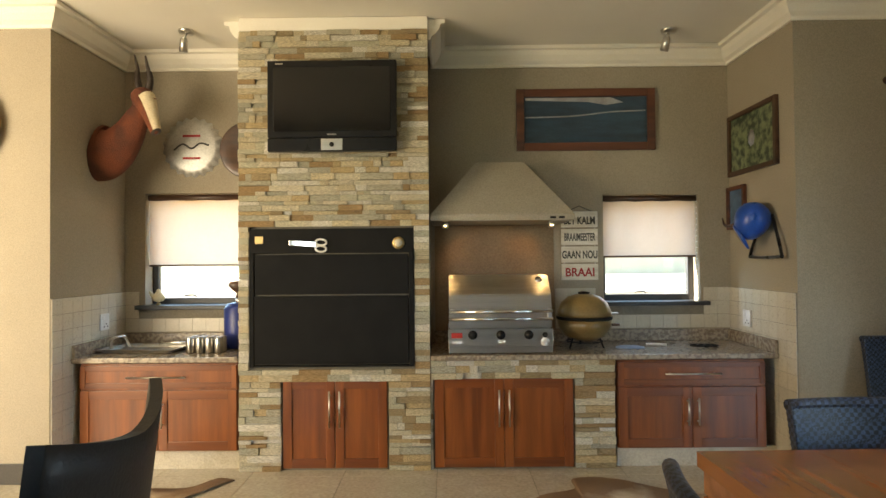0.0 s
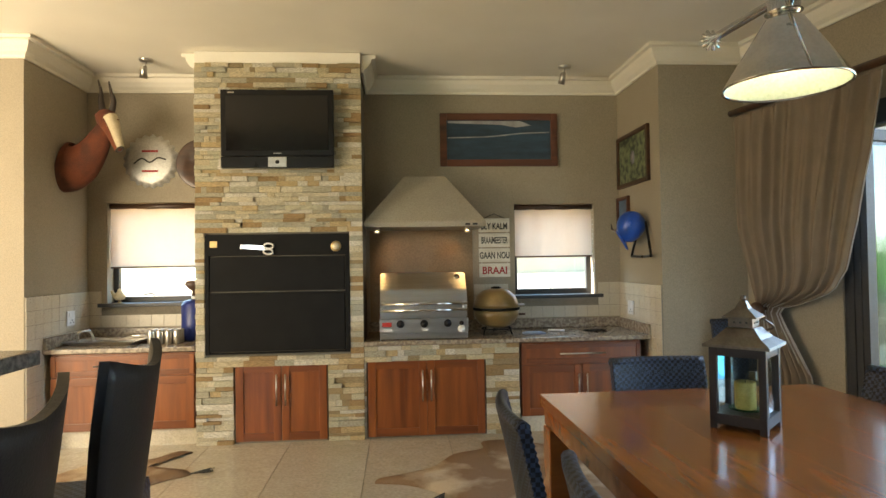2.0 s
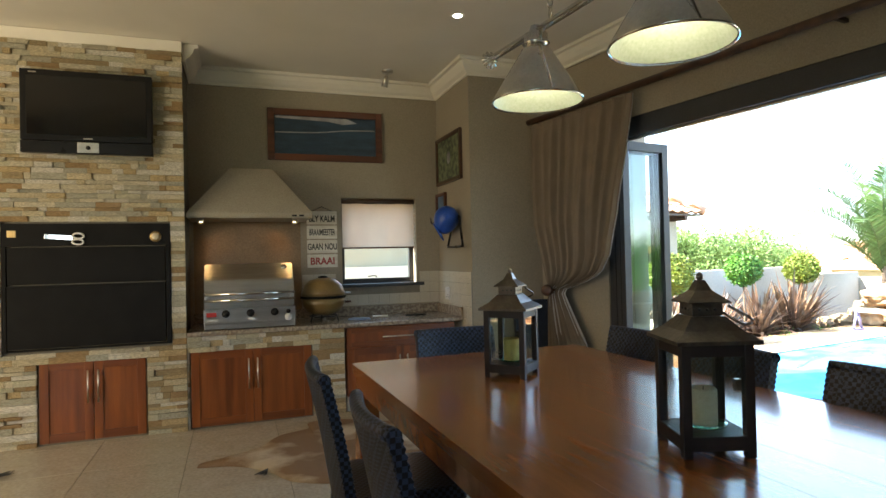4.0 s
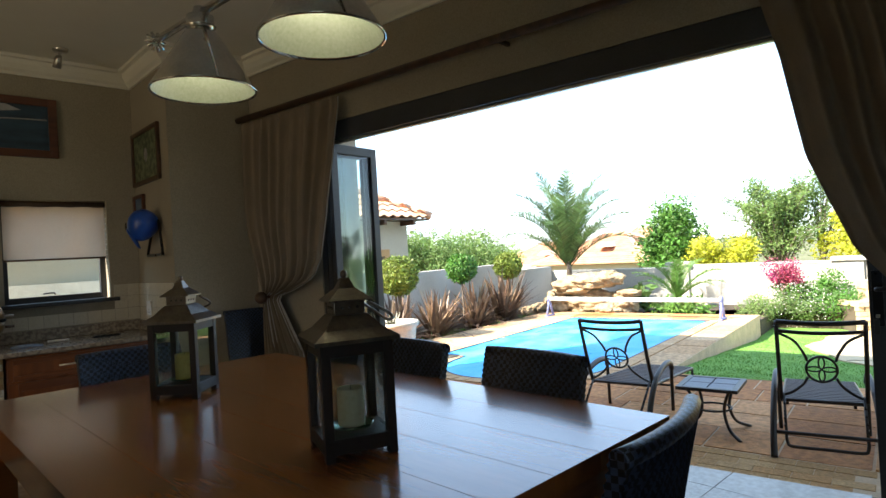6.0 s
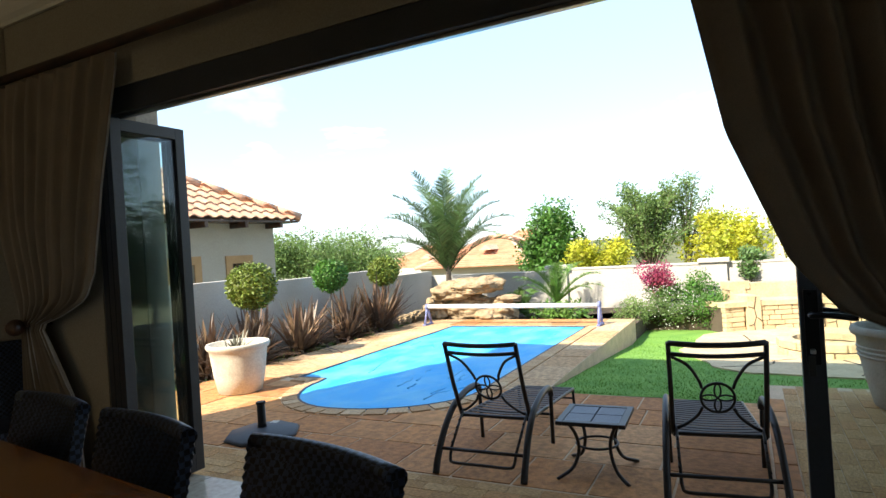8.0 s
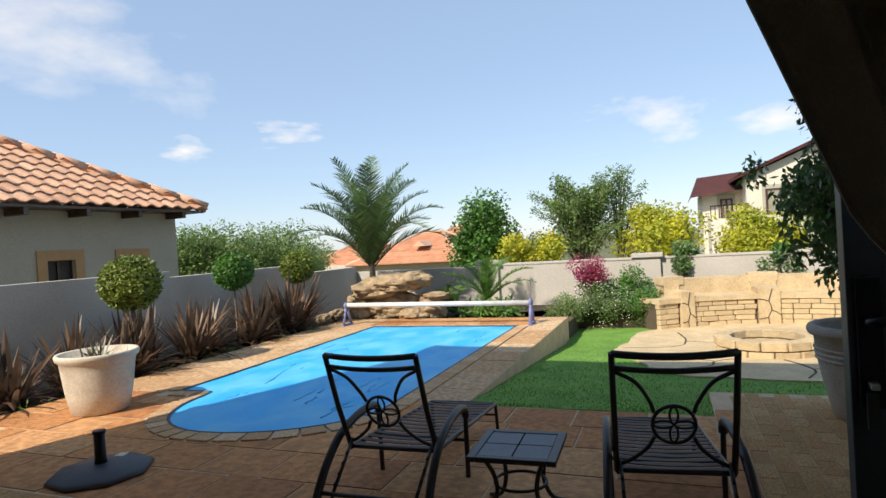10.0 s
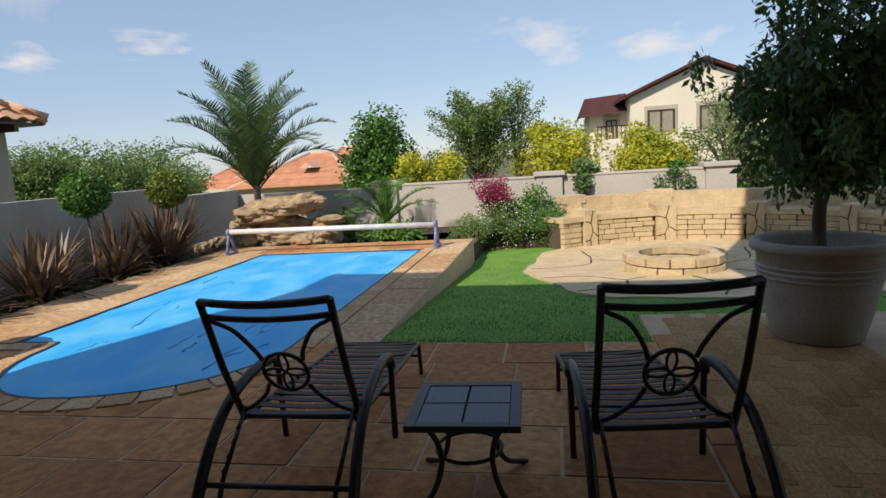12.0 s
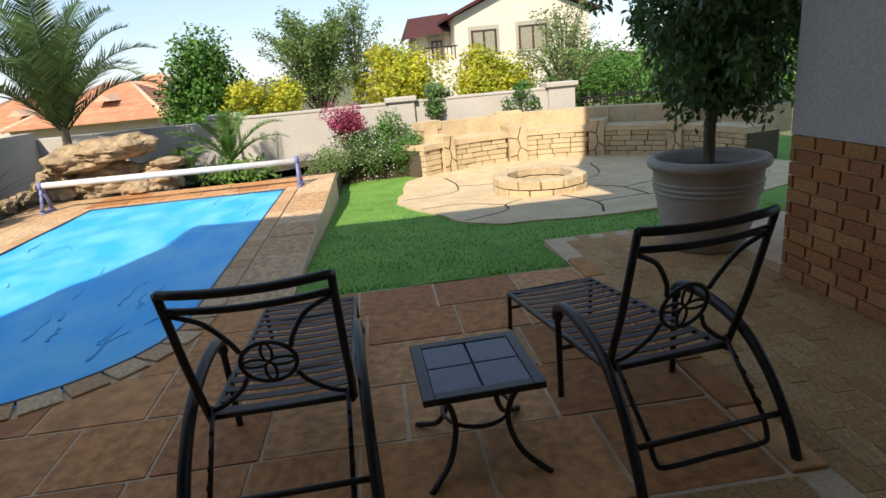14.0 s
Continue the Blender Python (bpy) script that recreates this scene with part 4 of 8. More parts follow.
hp = smooth_path([(0.33, -0.10, 0.315), (0.375, -0.13, 0.355), (0.425, -0.16, 0.33), (0.475, -0.20, 0.245), (0.515, -0.235, 0.165), (0.545, -0.26, 0.105), (0.555, -0.268, 0.085)], 4)
nh = len(hp)
rings = []
for k, p in enumerate(hp):
    rr = table_of([(1.0, 0.014), (0.96, 0.036), (0.80, 0.040), (0.55, 0.054), (0.32, 0.078), (0.12, 0.072), (0.0, 0.03)], k / (nh - 1))
    d = (hp[min(k + 1, nh - 1)] - hp[max(k - 1, 0)]).normalized()
    s_ = d.cross(Vector((0.5, 0.87, 0.0))).normalized()
    w_ = d.cross(s_)
    rings.append([bm.verts.new(p + rr * (1.1 * math.cos(2 * math.pi * j / 20) * s_ + 0.85 * math.sin(2 * math.pi * j / 20) * w_)) for j in range(20)])
front = Vector((0.62, -0.62, 0.48)).normalized()
for k, (a, b) in enumerate(zip(rings, rings[1:])):
    c = (hp[k] + hp[k + 1]) / 2
    for j in range(20):
        f = bm.faces.new((a[j], a[(j + 1) % 20], b[(j + 1) % 20], b[j]))
        f.smooth = True
        t = k / nh
        f.material_index = 1 if t > 0.88 else 2 if 0.30 < t and (f.calc_center_median() - c).normalized().dot(front) > 0.62 else 0
bm.faces.new(rings[-1])
marks.append(len(bm.faces))
for q in ([(0.365, -0.085, 0.365), (0.335, -0.075, 0.45), (0.318, -0.065, 0.53), (0.31, -0.05, 0.61), (0.285, -0.04, 0.70)],
          [(0.405, -0.135, 0.355), (0.44, -0.15, 0.42), (0.462, -0.165, 0.49), (0.445, -0.17, 0.57), (0.425, -0.16, 0.65)]):
    path = smooth_path(q, 9)
    tube(bm, path, 0.029, 10, 0.006)
    for k in range(2, 24):  # ringed lower horn
        tube(bm, arc(path[k], 0.0305 - 0.0006 * k, 0, 330, 11), 0.0025, 4, closed=True)
bm.faces.ensure_lookup_table()
for f in list(bm.faces)[marks[1]:]:
    f.material_index = 1
for q in ([(0.34, -0.09, 0.345), (0.30, -0.075, 0.375), (0.265, -0.06, 0.415)], [(0.405, -0.15, 0.335), (0.46, -0.18, 0.345), (0.52, -0.20, 0.335)]):
    tube(bm, smooth_path(q, 5), 0.030, 8, 0.006, flat=0.45)
ant = solid("antelope_head", bm, HIDE, "mounted reddish antelope head with curved horns", "trophy", pose(-1.968, 4.12, 2.20))
ant.data.materials.append(HORN)
ant.data.materials.append(BLAZE)
WOODM = mat("tan_wood", (0.45, 0.27, 0.10), (0.36, 0.20, 0.07), scale=5, rough=0.5, bump=0.1)
solid("wall_carving", lathe(bm_new(), [(0, -0.20), (0.06, -0.17), (0.11, -0.08), (0.12, 0.02), (0.09, 0.13), (0.03, 0.20), (0, 0.21)], 24, sy=0.4), WOODM,
      "tan wooden oval carving on the pier", "carving", pose(-2.375, FRONT - 0.05, 2.28))

# power points, rack with helmet
def power_point(m, label):
    s = thing("power_point", m, label, "socket", "power points")
    part("plate", box(bm_new(), -0.055, 0.055, -0.012, 0, -0.06, 0.06, 0.004), PALE, s)
    part("rocker", box(bm_new(), -0.035, -0.008, -0.017, -0.011, 0.015, 0.045, 0.002), PALE, s)
    for x, z in ((0.012, -0.015), (-0.012, -0.035), (0.03, -0.035)):
        part("pin_hole", lathe(bm_new(), [(0.005, 0), (0.005, 0.002), (0, 0.002)], 10), INK, s, "", pose(x, -0.012, z, 90))


power_point(pose(2.767, 4.20, 0.952, 0, 0, -90), "white double power point on the tiled wall")
power_point(pose(-1.957, 4.17, 0.965, 0, 0, 90), "white double power point on the tiled wall")
HELM = mat("bright_blue_shell", (0.012, 0.08, 0.42), (0.01, 0.06, 0.34), rough=0.25, bump=0)
rack = thing("wall_rack", pose(2.78, 3.92, 1.62, 0, 0, -90), "black triangular metal rack on the niche wall", "rack")
part("triangle", tube(bm_new(), smooth_path([(-0.04, -0.02, 0.06), (-0.19, -0.03, -0.19), (-0.16, -0.03, -0.22), (0.22, -0.06, -0.22), (0.25, -0.06, -0.19), (0.10, -0.03, 0.06)], 5), 0.011, 10), BLACKPLASTIC, rack)
part("horn_hook", tube(bm_new(), smooth_path([(0.05, -0.02, 0.03), (-0.10, -0.12, 0.02), (-0.28, -0.16, 0.01), (-0.36, -0.15, 0.07)]), 0.022, 10, 0.004), DARKWOOD, rack, "dark curved horn hook")
hm = thing("helmet", pose(2.66, 3.90, 1.66, 20, 12, 60), "bright blue moulded helmet hanging on the rack", "helmet")
bm = bm_new()
bmesh.ops.create_uvsphere(bm, u_segments=24, v_segments=14, radius=0.115)
for v in list(bm.verts):
    v.co.x *= 1.15
    if v.co.z < -0.03:
        v.co.z = -0.03 + (v.co.z + 0.03) * 1.4
for f in bm.faces:
    f.smooth = True
part("shell", bm, HELM, hm)
part("visor", lathe(bm_new(), [(0, 0.0), (0.09, 0.0), (0.10, 0.012), (0, 0.03)], 20, sx=0.8), HELM, hm, "", pose(0.0, 0.03, -0.15, 40))

# ceiling spots
def ceiling_spot(x, y):
    s = thing("ceiling_spot", pose(x, y, CEIL), "small tilted brushed steel ceiling spotlight", "spotlight", "ceiling spots")
    part("rose", lathe(bm_new(), [(0.0, -0.022), (0.05, -0.022), (0.055, -0.004), (0.055, 0)], 24), STEEL, s)
    part("arm", tube(bm_new(), [(0, 0, -0.02), (-0.01, -0.01, -0.06)], 0.008), STEEL, s)
    h = part("lamp_head", lathe(bm_new(), [(0.018, 0.0), (0.026, -0.02), (0.030, -0.10), (0.024, -0.10), (0.02, -0.05), (0, -0.045)], 20), STEEL, s, "", pose(-0.012, -0.012, -0.055, 14, 10))
    part("lens", lathe(bm_new(), [(0.023, -0.09), (0, -0.085)], 16), PALE, h)


ceiling_spot(-1.28, 4.02)
ceiling_spot(2.18, 4.10)
dl = thing("downlight", pose(2.36, 2.74, CEIL), "small lit recessed ceiling downlight", "downlight")
part("trim_ring", lathe(bm_new(), [(0.03, -0.002), (0.045, -0.006), (0.05, 0.0)], 24), PALE, dl)
part("lamp_disc", lathe(bm_new(), [(0.03, -0.004), (0, -0.003)], 20), glow("white_lamp", (1.0, 0.93, 0.8), 8), dl)

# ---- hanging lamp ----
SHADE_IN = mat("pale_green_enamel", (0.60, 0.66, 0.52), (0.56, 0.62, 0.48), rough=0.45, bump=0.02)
hl = thing("hanging_lamp", Matrix.Identity(4), "long chrome bar lamp with cone shades on chains", "pendant lamp")
E1, E2 = Vector((1.985, 1.36, 2.25)), Vector((2.165, -0.42, 2.25))
part("bar", tube(bm_new(), [E1, E2], 0.016, 12), CHROME, hl)
for k in range(10):
    aa = 2 * math.pi * k / 10
    part("rosette_petal", tube(bm_new(), [E1, E1 + Vector((0.04 * math.cos(aa), 0.02, 0.04 * math.sin(aa)))], 0.007, 6), CHROME, hl)
LAMP = glow("lit_bulb", (1.0, 0.92, 0.70), 1.5)
for x, y in ((2.02, 0.98), (2.095, 0.26)):
    part("cap", lathe(bm_new(), [(0.022, 2.27), (0.03, 2.24), (0.05, 2.235), (0.05, 2.20), (0.058, 2.195), (0.035, 2.185)], 24, (x, y, 0)), CHROME, hl, "chrome shade cap")
    sh = part("shade", lathe(bm_new(), [(0.036, 2.19), (0.06, 2.17), (0.192, 1.955), (0.193, 1.945), (0.187, 1.952), (0.055, 2.165), (0.03, 2.18)], 48, (x, y, 0)), CHROME, hl, "polished cone shade")
    part("inner_shade", lathe(bm_new(), [(0.185, 1.950), (0.053, 2.160), (0, 2.165)], 48, (x, y, 0), cap=False), SHADE_IN, sh, "pale enamel inside")
    part("bulb", lathe(bm_new(), [(0, 2.04), (0.03, 2.055), (0.034, 2.085), (0.018, 2.13), (0.015, 2.16)], 20, (x, y, 0)), LAMP, sh)
    pl = new("bulb_light", bpy.data.lights.new("bulb_light", "POINT"))
    pl.data.energy, pl.data.color, pl.data.shadow_soft_size = 0.15, (1.0, 0.92, 0.74), 0.03
    pl.location = (x, y, 2.03)
for t in (0.27, 0.83):
    p = E1.lerp(E2, t)
    bm = bm_new()
    nl = 17
    for k in range(nl):
        z = p.z + 0.02 + (CEIL - p.z - 0.03) * (k + 0.5) / nl
        tube(bm, [q + Vector((p.x, p.y, z)) for q in arc((0, 0, 0), 0.011, 0, 330, 11, "xz" if k % 2 else "yz", 0.027)], 0.0035, 6, closed=True)
    ch = part("chain", bm, CHROME, hl)
    tagged(ch, kind="stuff")

# ---- table, lanterns, chairs ----
TABLE_TOP = wood("warm_plank_wood", (0.24, 0.078, 0.016), (0.34, 0.118, 0.025), "y", rough=0.22, coat=0.7, scale=0.9)
tb = thing("dining_table", pose(2.027, 0.638, 0, 0, 0, 1.0), "large square-edged varnished wooden dining table", "table")
for k in range(7):
    w = 1.307 / 7
    bm = box(bm_new(), -1.307 / 2 + w * k + 0.0004, -1.307 / 2 + w * (k + 1) - 0.0004, -1.117, 1.117, 0.735, 0.783, 0.0006)
    part("plank", bm, TABLE_TOP, tb)
part("apron", box(bm_new(), -0.64, 0.64, -1.10, 1.10, 0.655, 0.734, 0.003), TABLEWOOD, tb)
part("slot", box(bm_new(), 0.36, 0.48, -1.118, -1.099, 0.69, 0.71, 0.004), INK, tb, "dark grip slot")
for sx in (-1, 1):
    for sy in (-1, 1):
        part("leg", box(bm_new(), sx * 0.60 - 0.05, sx * 0.60 + 0.05, sy * 1.035 - 0.05, sy * 1.035 + 0.05, 0, 0.655, 0.006), TABLEWOOD, tb)

LANTERNWOOD = mat("dark_lantern_wood", (0.022, 0.012, 0.009), (0.015, 0.009, 0.007), rough=0.5, bump=0.05)
TIN = mat("aged_tin", (0.20, 0.17, 0.14), (0.13, 0.11, 0.09), scale=14, rough=0.32, metal=0.9, bump=0.1)
WAX = mat("yellow_wax", (0.62, 0.50, 0.16), (0.56, 0.44, 0.13), rough=0.5, bump=0.05, see=0.25)


def lantern(m, label, wax):
    L = thing("candle_lantern", m, label, "lantern", "lanterns on the table")
    h = 0.092
    part("base", box(bm_new(), -h, h, -h, h, 0.018, 0.055, 0.003), LANTERNWOOD, L)
    for sx in (-1, 1):
        for sy in (-1, 1):
            x, y = sx * (h - 0.012), sy * (h - 0.012)
            part("post", box(bm_new(), x - 0.012, x + 0.012, y - 0.012, y + 0.012, 0, 0.285, 0.002), LANTERNWOOD, L)
    for r in range(4):
        R = Matrix.Rotation(math.pi / 2 * r, 4, "Z")
        part("top_rail", box(bm_new(), -h + 0.024, h - 0.024, -h + 0.002, -h + 0.022, 0.255, 0.285), LANTERNWOOD, L, "", R)
        pn = part("glass_pane", box(bm_new(), -h + 0.024, h - 0.024, -h + 0.010, -h + 0.013, 0.055, 0.255), GLASS, L, "", R)
        pn.visible_shadow = False
    bm = bm_new()
    e = h + 0.016
    rows = [[bm.verts.new((sx * r, sy * r, z)) for sx, sy in ((-1, -1), (1, -1), (1, 1), (-1, 1))] for r, z in ((e, 0.286), (e, 0.296), (0.075, 0.318), (0.045, 0.352))]
    for a, b in zip(rows, rows[1:]):
        for k in range(4):
            bm.faces.new((a[k], a[(k + 1) % 4], b[(k + 1) % 4], b[k]))
    bm.faces.new(rows[0][::-1])
    bm.faces.new(rows[-1])
    roof = part("roof", bm, TIN, L, "aged tin roof")
    part("vent", box(bm_new(), -0.04, 0.04, -0.04, 0.04, 0.353, 0.385, 0.002), TIN, roof)
    for r in range(4):
        for k in range(3):
            part("vent_hole", lathe(bm_new(), [(0.004, 0), (0.004, 0.0015), (0, 0.0015)], 8), INK, roof, "", Matrix.Rotation(math.pi / 2 * r, 4, "Z") @ pose(-0.02 + 0.02 * k, -0.04, 0.37, 90))
    bm = bm_new()
    rows = [[bm.verts.new((sx * r, sy * r, z)) for sx, sy in ((-1, -1), (1, -1), (1, 1), (-1, 1))] for r, z in ((0.056, 0.386), (0.056, 0.390), (0.022, 0.418), (0.010, 0.445))]
    for a, b in zip(rows, rows[1:]):
        for k in range(4):
            bm.faces.new((a[k], a[(k + 1) % 4], b[(k + 1) % 4], b[k]))
    bm.faces.new(rows[0][::-1])
    bm.faces.new(rows[-1])
    part("cap", bm, TIN, roof)
    part("finial", lathe(bm_new(), [(0.006, 0.444), (0.010, 0.452), (0.008, 0.462), (0, 0.466)], 12), TIN, roof)
    part("ring_handle", tube(bm_new(), smooth_path([(0.05, -0.05, 0.38), (0.10, -0.07, 0.345), (0.115, 0.0, 0.325), (0.10, 0.07, 0.345), (0.05, 0.05, 0.38)]), 0.004, 8), TIN, L, "thin wire handle")
    part("door_latch", box(bm_new(), h - 0.008, h + 0.008, -0.012, 0.012, 0.15, 0.18, 0.002), TIN, L)
    dish = part("glass_dish", lathe(bm_new(), [(0.03, 0.057), (0.055, 0.062), (0.058, 0.068), (0.05, 0.064), (0, 0.06)], 28), glass("green_dish_glass", (0.65, 0.95, 0.8)), L)
    cn = part("candle", lathe(bm_new(), [(0.034, 0.064), (0.035, 0.07), (0.035, 0.155), (0.031, 0.160), (0.022, 0.152), (0, 0.150)], 28), wax, L, "thick cream candle")
    part("wick", tube(bm_new(), [(0, 0, 0.15), (0.002, 0, 0.163)], 0.0015, 6), INK, cn)


lantern(pose(1.95, 1.14, 0.784, 0, 0, 43), "dark wooden lantern with a yellow candle on the table", WAX)
lantern(pose(1.975, 0.04, 0.784, 0, 0, -19), "dark wooden lantern with a cream candle on the table", mat("cream_wax", (0.72, 0.64, 0.46), rough=0.5, bump=0.05, see=0.2))


def curved_panel(bm, w, z0, z1, y_of, depth_of, thick=0.03, nx=12, nz=12, w_of=None, woven=0.0):
    """A bent sheet: y_of(z) leans it, depth_of(u) bows it."""
    for side, off in ((0, 0.0), (1, thick)):
        g = []
        for i in range(nx + 1):
            u = -1 + 2 * i / nx
            col = []
            for j in range(nz + 1):
                t = j / nz
                ww = w * (w_of(t) if w_of else 1)
                zt = z1(u) if callable(z1) else z1
                z = z0 + (zt - z0) * t
                knit = woven * (1 if (i + j) % 2 else -1) * (1 if side else -1)
                col.append(bm.verts.new((u * ww / 2, y_of(z) + depth_of(u) - off - knit, z)))
            g.append(col)
        for i in range(nx):
            for j in range(nz):
                q = (g[i][j], g[i + 1][j], g[i + 1][j + 1], g[i][j + 1])
                bm.faces.new(q if side else q[::-1]).smooth = True
        if side == 0:
            g0 = g
    for j in range(nz):
        bm.faces.new((g0[0][j], g0[0][j + 1], g[0][j + 1], g[0][j]))
        bm.faces.new((g0[nx][j + 1], g0[nx][j], g[nx][j], g[nx][j + 1]))
    for i in range(nx):
        bm.faces.new((g0[i][nz], g0[i + 1][nz], g[i + 1][nz], g[i][nz]))
        bm.faces.new((g0[i + 1][0], g0[i][0], g[i][0], g[i + 1][0]))
    return bm


def rattan_chair(m, label):
    """A dining chair that faces +y."""
    c = thing("dining_chair", m, label, "chair", "chairs round the table")
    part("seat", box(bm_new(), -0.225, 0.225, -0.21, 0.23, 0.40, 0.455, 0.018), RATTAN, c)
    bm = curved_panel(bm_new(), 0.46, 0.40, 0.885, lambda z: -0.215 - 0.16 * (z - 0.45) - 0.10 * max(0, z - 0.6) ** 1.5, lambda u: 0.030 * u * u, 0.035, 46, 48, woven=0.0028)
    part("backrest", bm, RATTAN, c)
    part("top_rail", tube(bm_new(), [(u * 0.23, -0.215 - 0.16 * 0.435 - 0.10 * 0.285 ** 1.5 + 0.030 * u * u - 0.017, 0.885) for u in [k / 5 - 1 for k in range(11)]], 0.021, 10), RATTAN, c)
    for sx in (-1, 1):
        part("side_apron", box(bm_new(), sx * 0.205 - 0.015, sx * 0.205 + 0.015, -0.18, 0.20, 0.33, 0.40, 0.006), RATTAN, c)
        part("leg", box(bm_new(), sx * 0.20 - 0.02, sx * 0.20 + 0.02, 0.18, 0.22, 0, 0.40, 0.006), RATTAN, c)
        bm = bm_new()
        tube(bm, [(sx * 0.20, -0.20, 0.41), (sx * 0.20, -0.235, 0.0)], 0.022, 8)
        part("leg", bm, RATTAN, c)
    return c


CHAIR = "black woven rattan chair pushed up to the table"
first = rattan_chair(pose(1.39, 1.075, 0, 0, 0, -92), CHAIR)
for x, y, a in ((1.44, 0.365, -90), (2.52, 0.11, 87), (2.49, 0.75, 88), (2.49, 1.33, 91), (1.97, 1.62, 180), (2.24, -0.37, 8)):
    copy_thing(first, pose(x, y, 0, 0, 0, a))
tagged(copy_thing(first, pose(3.32, 3.22, 0, 0, 0, 172)), "black woven rattan chair standing by the curtain", group="spare chairs")


def bar_stool(m):
    s = thing("bar_stool", m, "tall black leatherette stool with a curved back", "stool", "stools at the bar")
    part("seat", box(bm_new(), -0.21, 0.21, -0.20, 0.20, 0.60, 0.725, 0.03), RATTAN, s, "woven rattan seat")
    part("seat_frame", box(bm_new(), -0.19, 0.19, -0.18, 0.18, 0.575, 0.599, 0.004), DARKSTEEL, s)
    part("backrest", curved_panel(bm_new(), 0.47, 0.60, lambda u: 1.10 + 0.05 * abs(u) ** 1.5, lambda z: -0.19 - 0.12 * (z - 0.7), lambda u: 0.055 * u * u, 0.025, 14, 10, lambda t: 0.72 + 0.28 * min(1, t * 1.6)), LEATHER, s)
    part("column", tube(bm_new(), [(0, 0, 0.02), (0, 0, 0.58)], 0.03, 14), CHROME, s, "chrome column")
    part("foot_plate", lathe(bm_new(), [(0, 0.03), (0.05, 0.028), (0.19, 0.012), (0.20, 0)], 32), CHROME, s)
    part("foot_ring", tube(bm_new(), arc((0, 0, 0.28), 0.16, 0, 345, 23), 0.010, 8, closed=True), CHROME, s)
    return s


st1 = bar_stool(pose(-0.235, 0.86, 0, 0, 0, 98))
copy_thing(st1, pose(-0.20, 0.26, 0, 0, 0, 96))
bar = thing("bar_counter", Matrix.Identity(4), "raised bar counter with a dark granite top", "counter")
part("bar_top", box(bm_new(), -1.15, -0.32, -2.4, 0.945, 1.10, 1.145, 0.008), DARKGRANITE, bar, "dark granite top")
part("bar_front", box(bm_new(), -1.1, -0.72, -2.3, 0.25, 0, 1.10, 0.004), HOUSEWALL, bar)
part("bracket", tube(bm_new(), smooth_path([(-0.72, 0.12, 0.85), (-0.60, 0.12, 0.95), (-0.50, 0.12, 1.095)]), 0.014, 8), DARKSTEEL, bar, "dark curved bracket")

# hides on the floor
SKIN = mat("brown_hide", (0.24, 0.15, 0.085), (0.55, 0.45, 0.32), scale=2.6, rough=0.95, bump=0.8, fine=150, contrast=(0.34, 0.5))


def hide(m, outline, label, tail):
    h = thing("animal_hide", m, label, "rug")
    bm = bm_new()
    n = len(outline)
    c = Vector((sum(p[0] for p in outline) / n, sum(p[1] for p in outline) / n))
    pts = [q for q in smooth_path([(*p, 0) for p in outline + outline[:1]], 4)][:-1]
    rings = []
    for f, z in ((1.0, 0.002), (0.99, 0.010), (0.6, 0.014), (0.25, 0.012)):
        rings.append([bm.verts.new((c.x + (p.x - c.x) * f, c.y + (p.y - c.y) * f, z + (0.006 * noise.noise((p.x * 6, p.y * 6, f * 4)) if f < 0.99 else 0))) for p in pts])
    for a, b in zip(rings, rings[1:]):
        for k in range(len(pts)):
            bm.faces.new((a[k], a[(k + 1) % len(pts)], b[(k + 1) % len(pts)], b[k])).smooth = True
    bm.faces.new(rings[-1])
    part("pelt", bm, SKIN, h)
    bm = bm_new()
    for k in range(40):
        d = Vector((tail[2] + random.uniform(-0.25, 0.25), tail[3] + random.uniform(-0.25, 0.25), 0.12)).normalized()
        p = Vector((tail[0], tail[1], 0.012))
        tube(bm, [p, p + d * 0.06, p + d * random.uniform(0.10, 0.16) - Vector((0, 0, 0.004))], 0.004, 4, 0.001)
    part("tail_tuft", bm, INK, h, "black tail tuft")
    tagged(h.children[-1], kind="stuff")


hide(Matrix.Identity(4), [(0.56, 2.86), (0.78, 2.80), (0.98, 2.62), (1.15, 2.35), (1.6, 2.2), (2.0, 2.4), (2.15, 2.7), (2.05, 3.0), (2.2, 3.3), (1.9, 3.42), (1.6, 3.62), (1.35, 3.62), (1.32, 3.45), (1.1, 3.35), (0.95, 3.12), (0.75, 3.0), (0.58, 2.93)],
     "brown and white springbok hide on the tiles", (0.98, 2.64, -0.3, -0.9))
hide(Matrix.Identity(4), [(-0.80, 3.63), (-0.92, 3.66), (-1.05, 3.5), (-1.35, 3.48), (-1.55, 3.25), (-1.5, 2.9), (-1.2, 2.7), (-0.95, 2.85), (-0.8, 3.05), (-0.66, 3.15), (-0.74, 3.25), (-0.98, 3.35), (-0.95, 3.5)],
     "tan hide with a black tail tuft on tiles", (-0.66, 3.15, 0.9, 0.1))

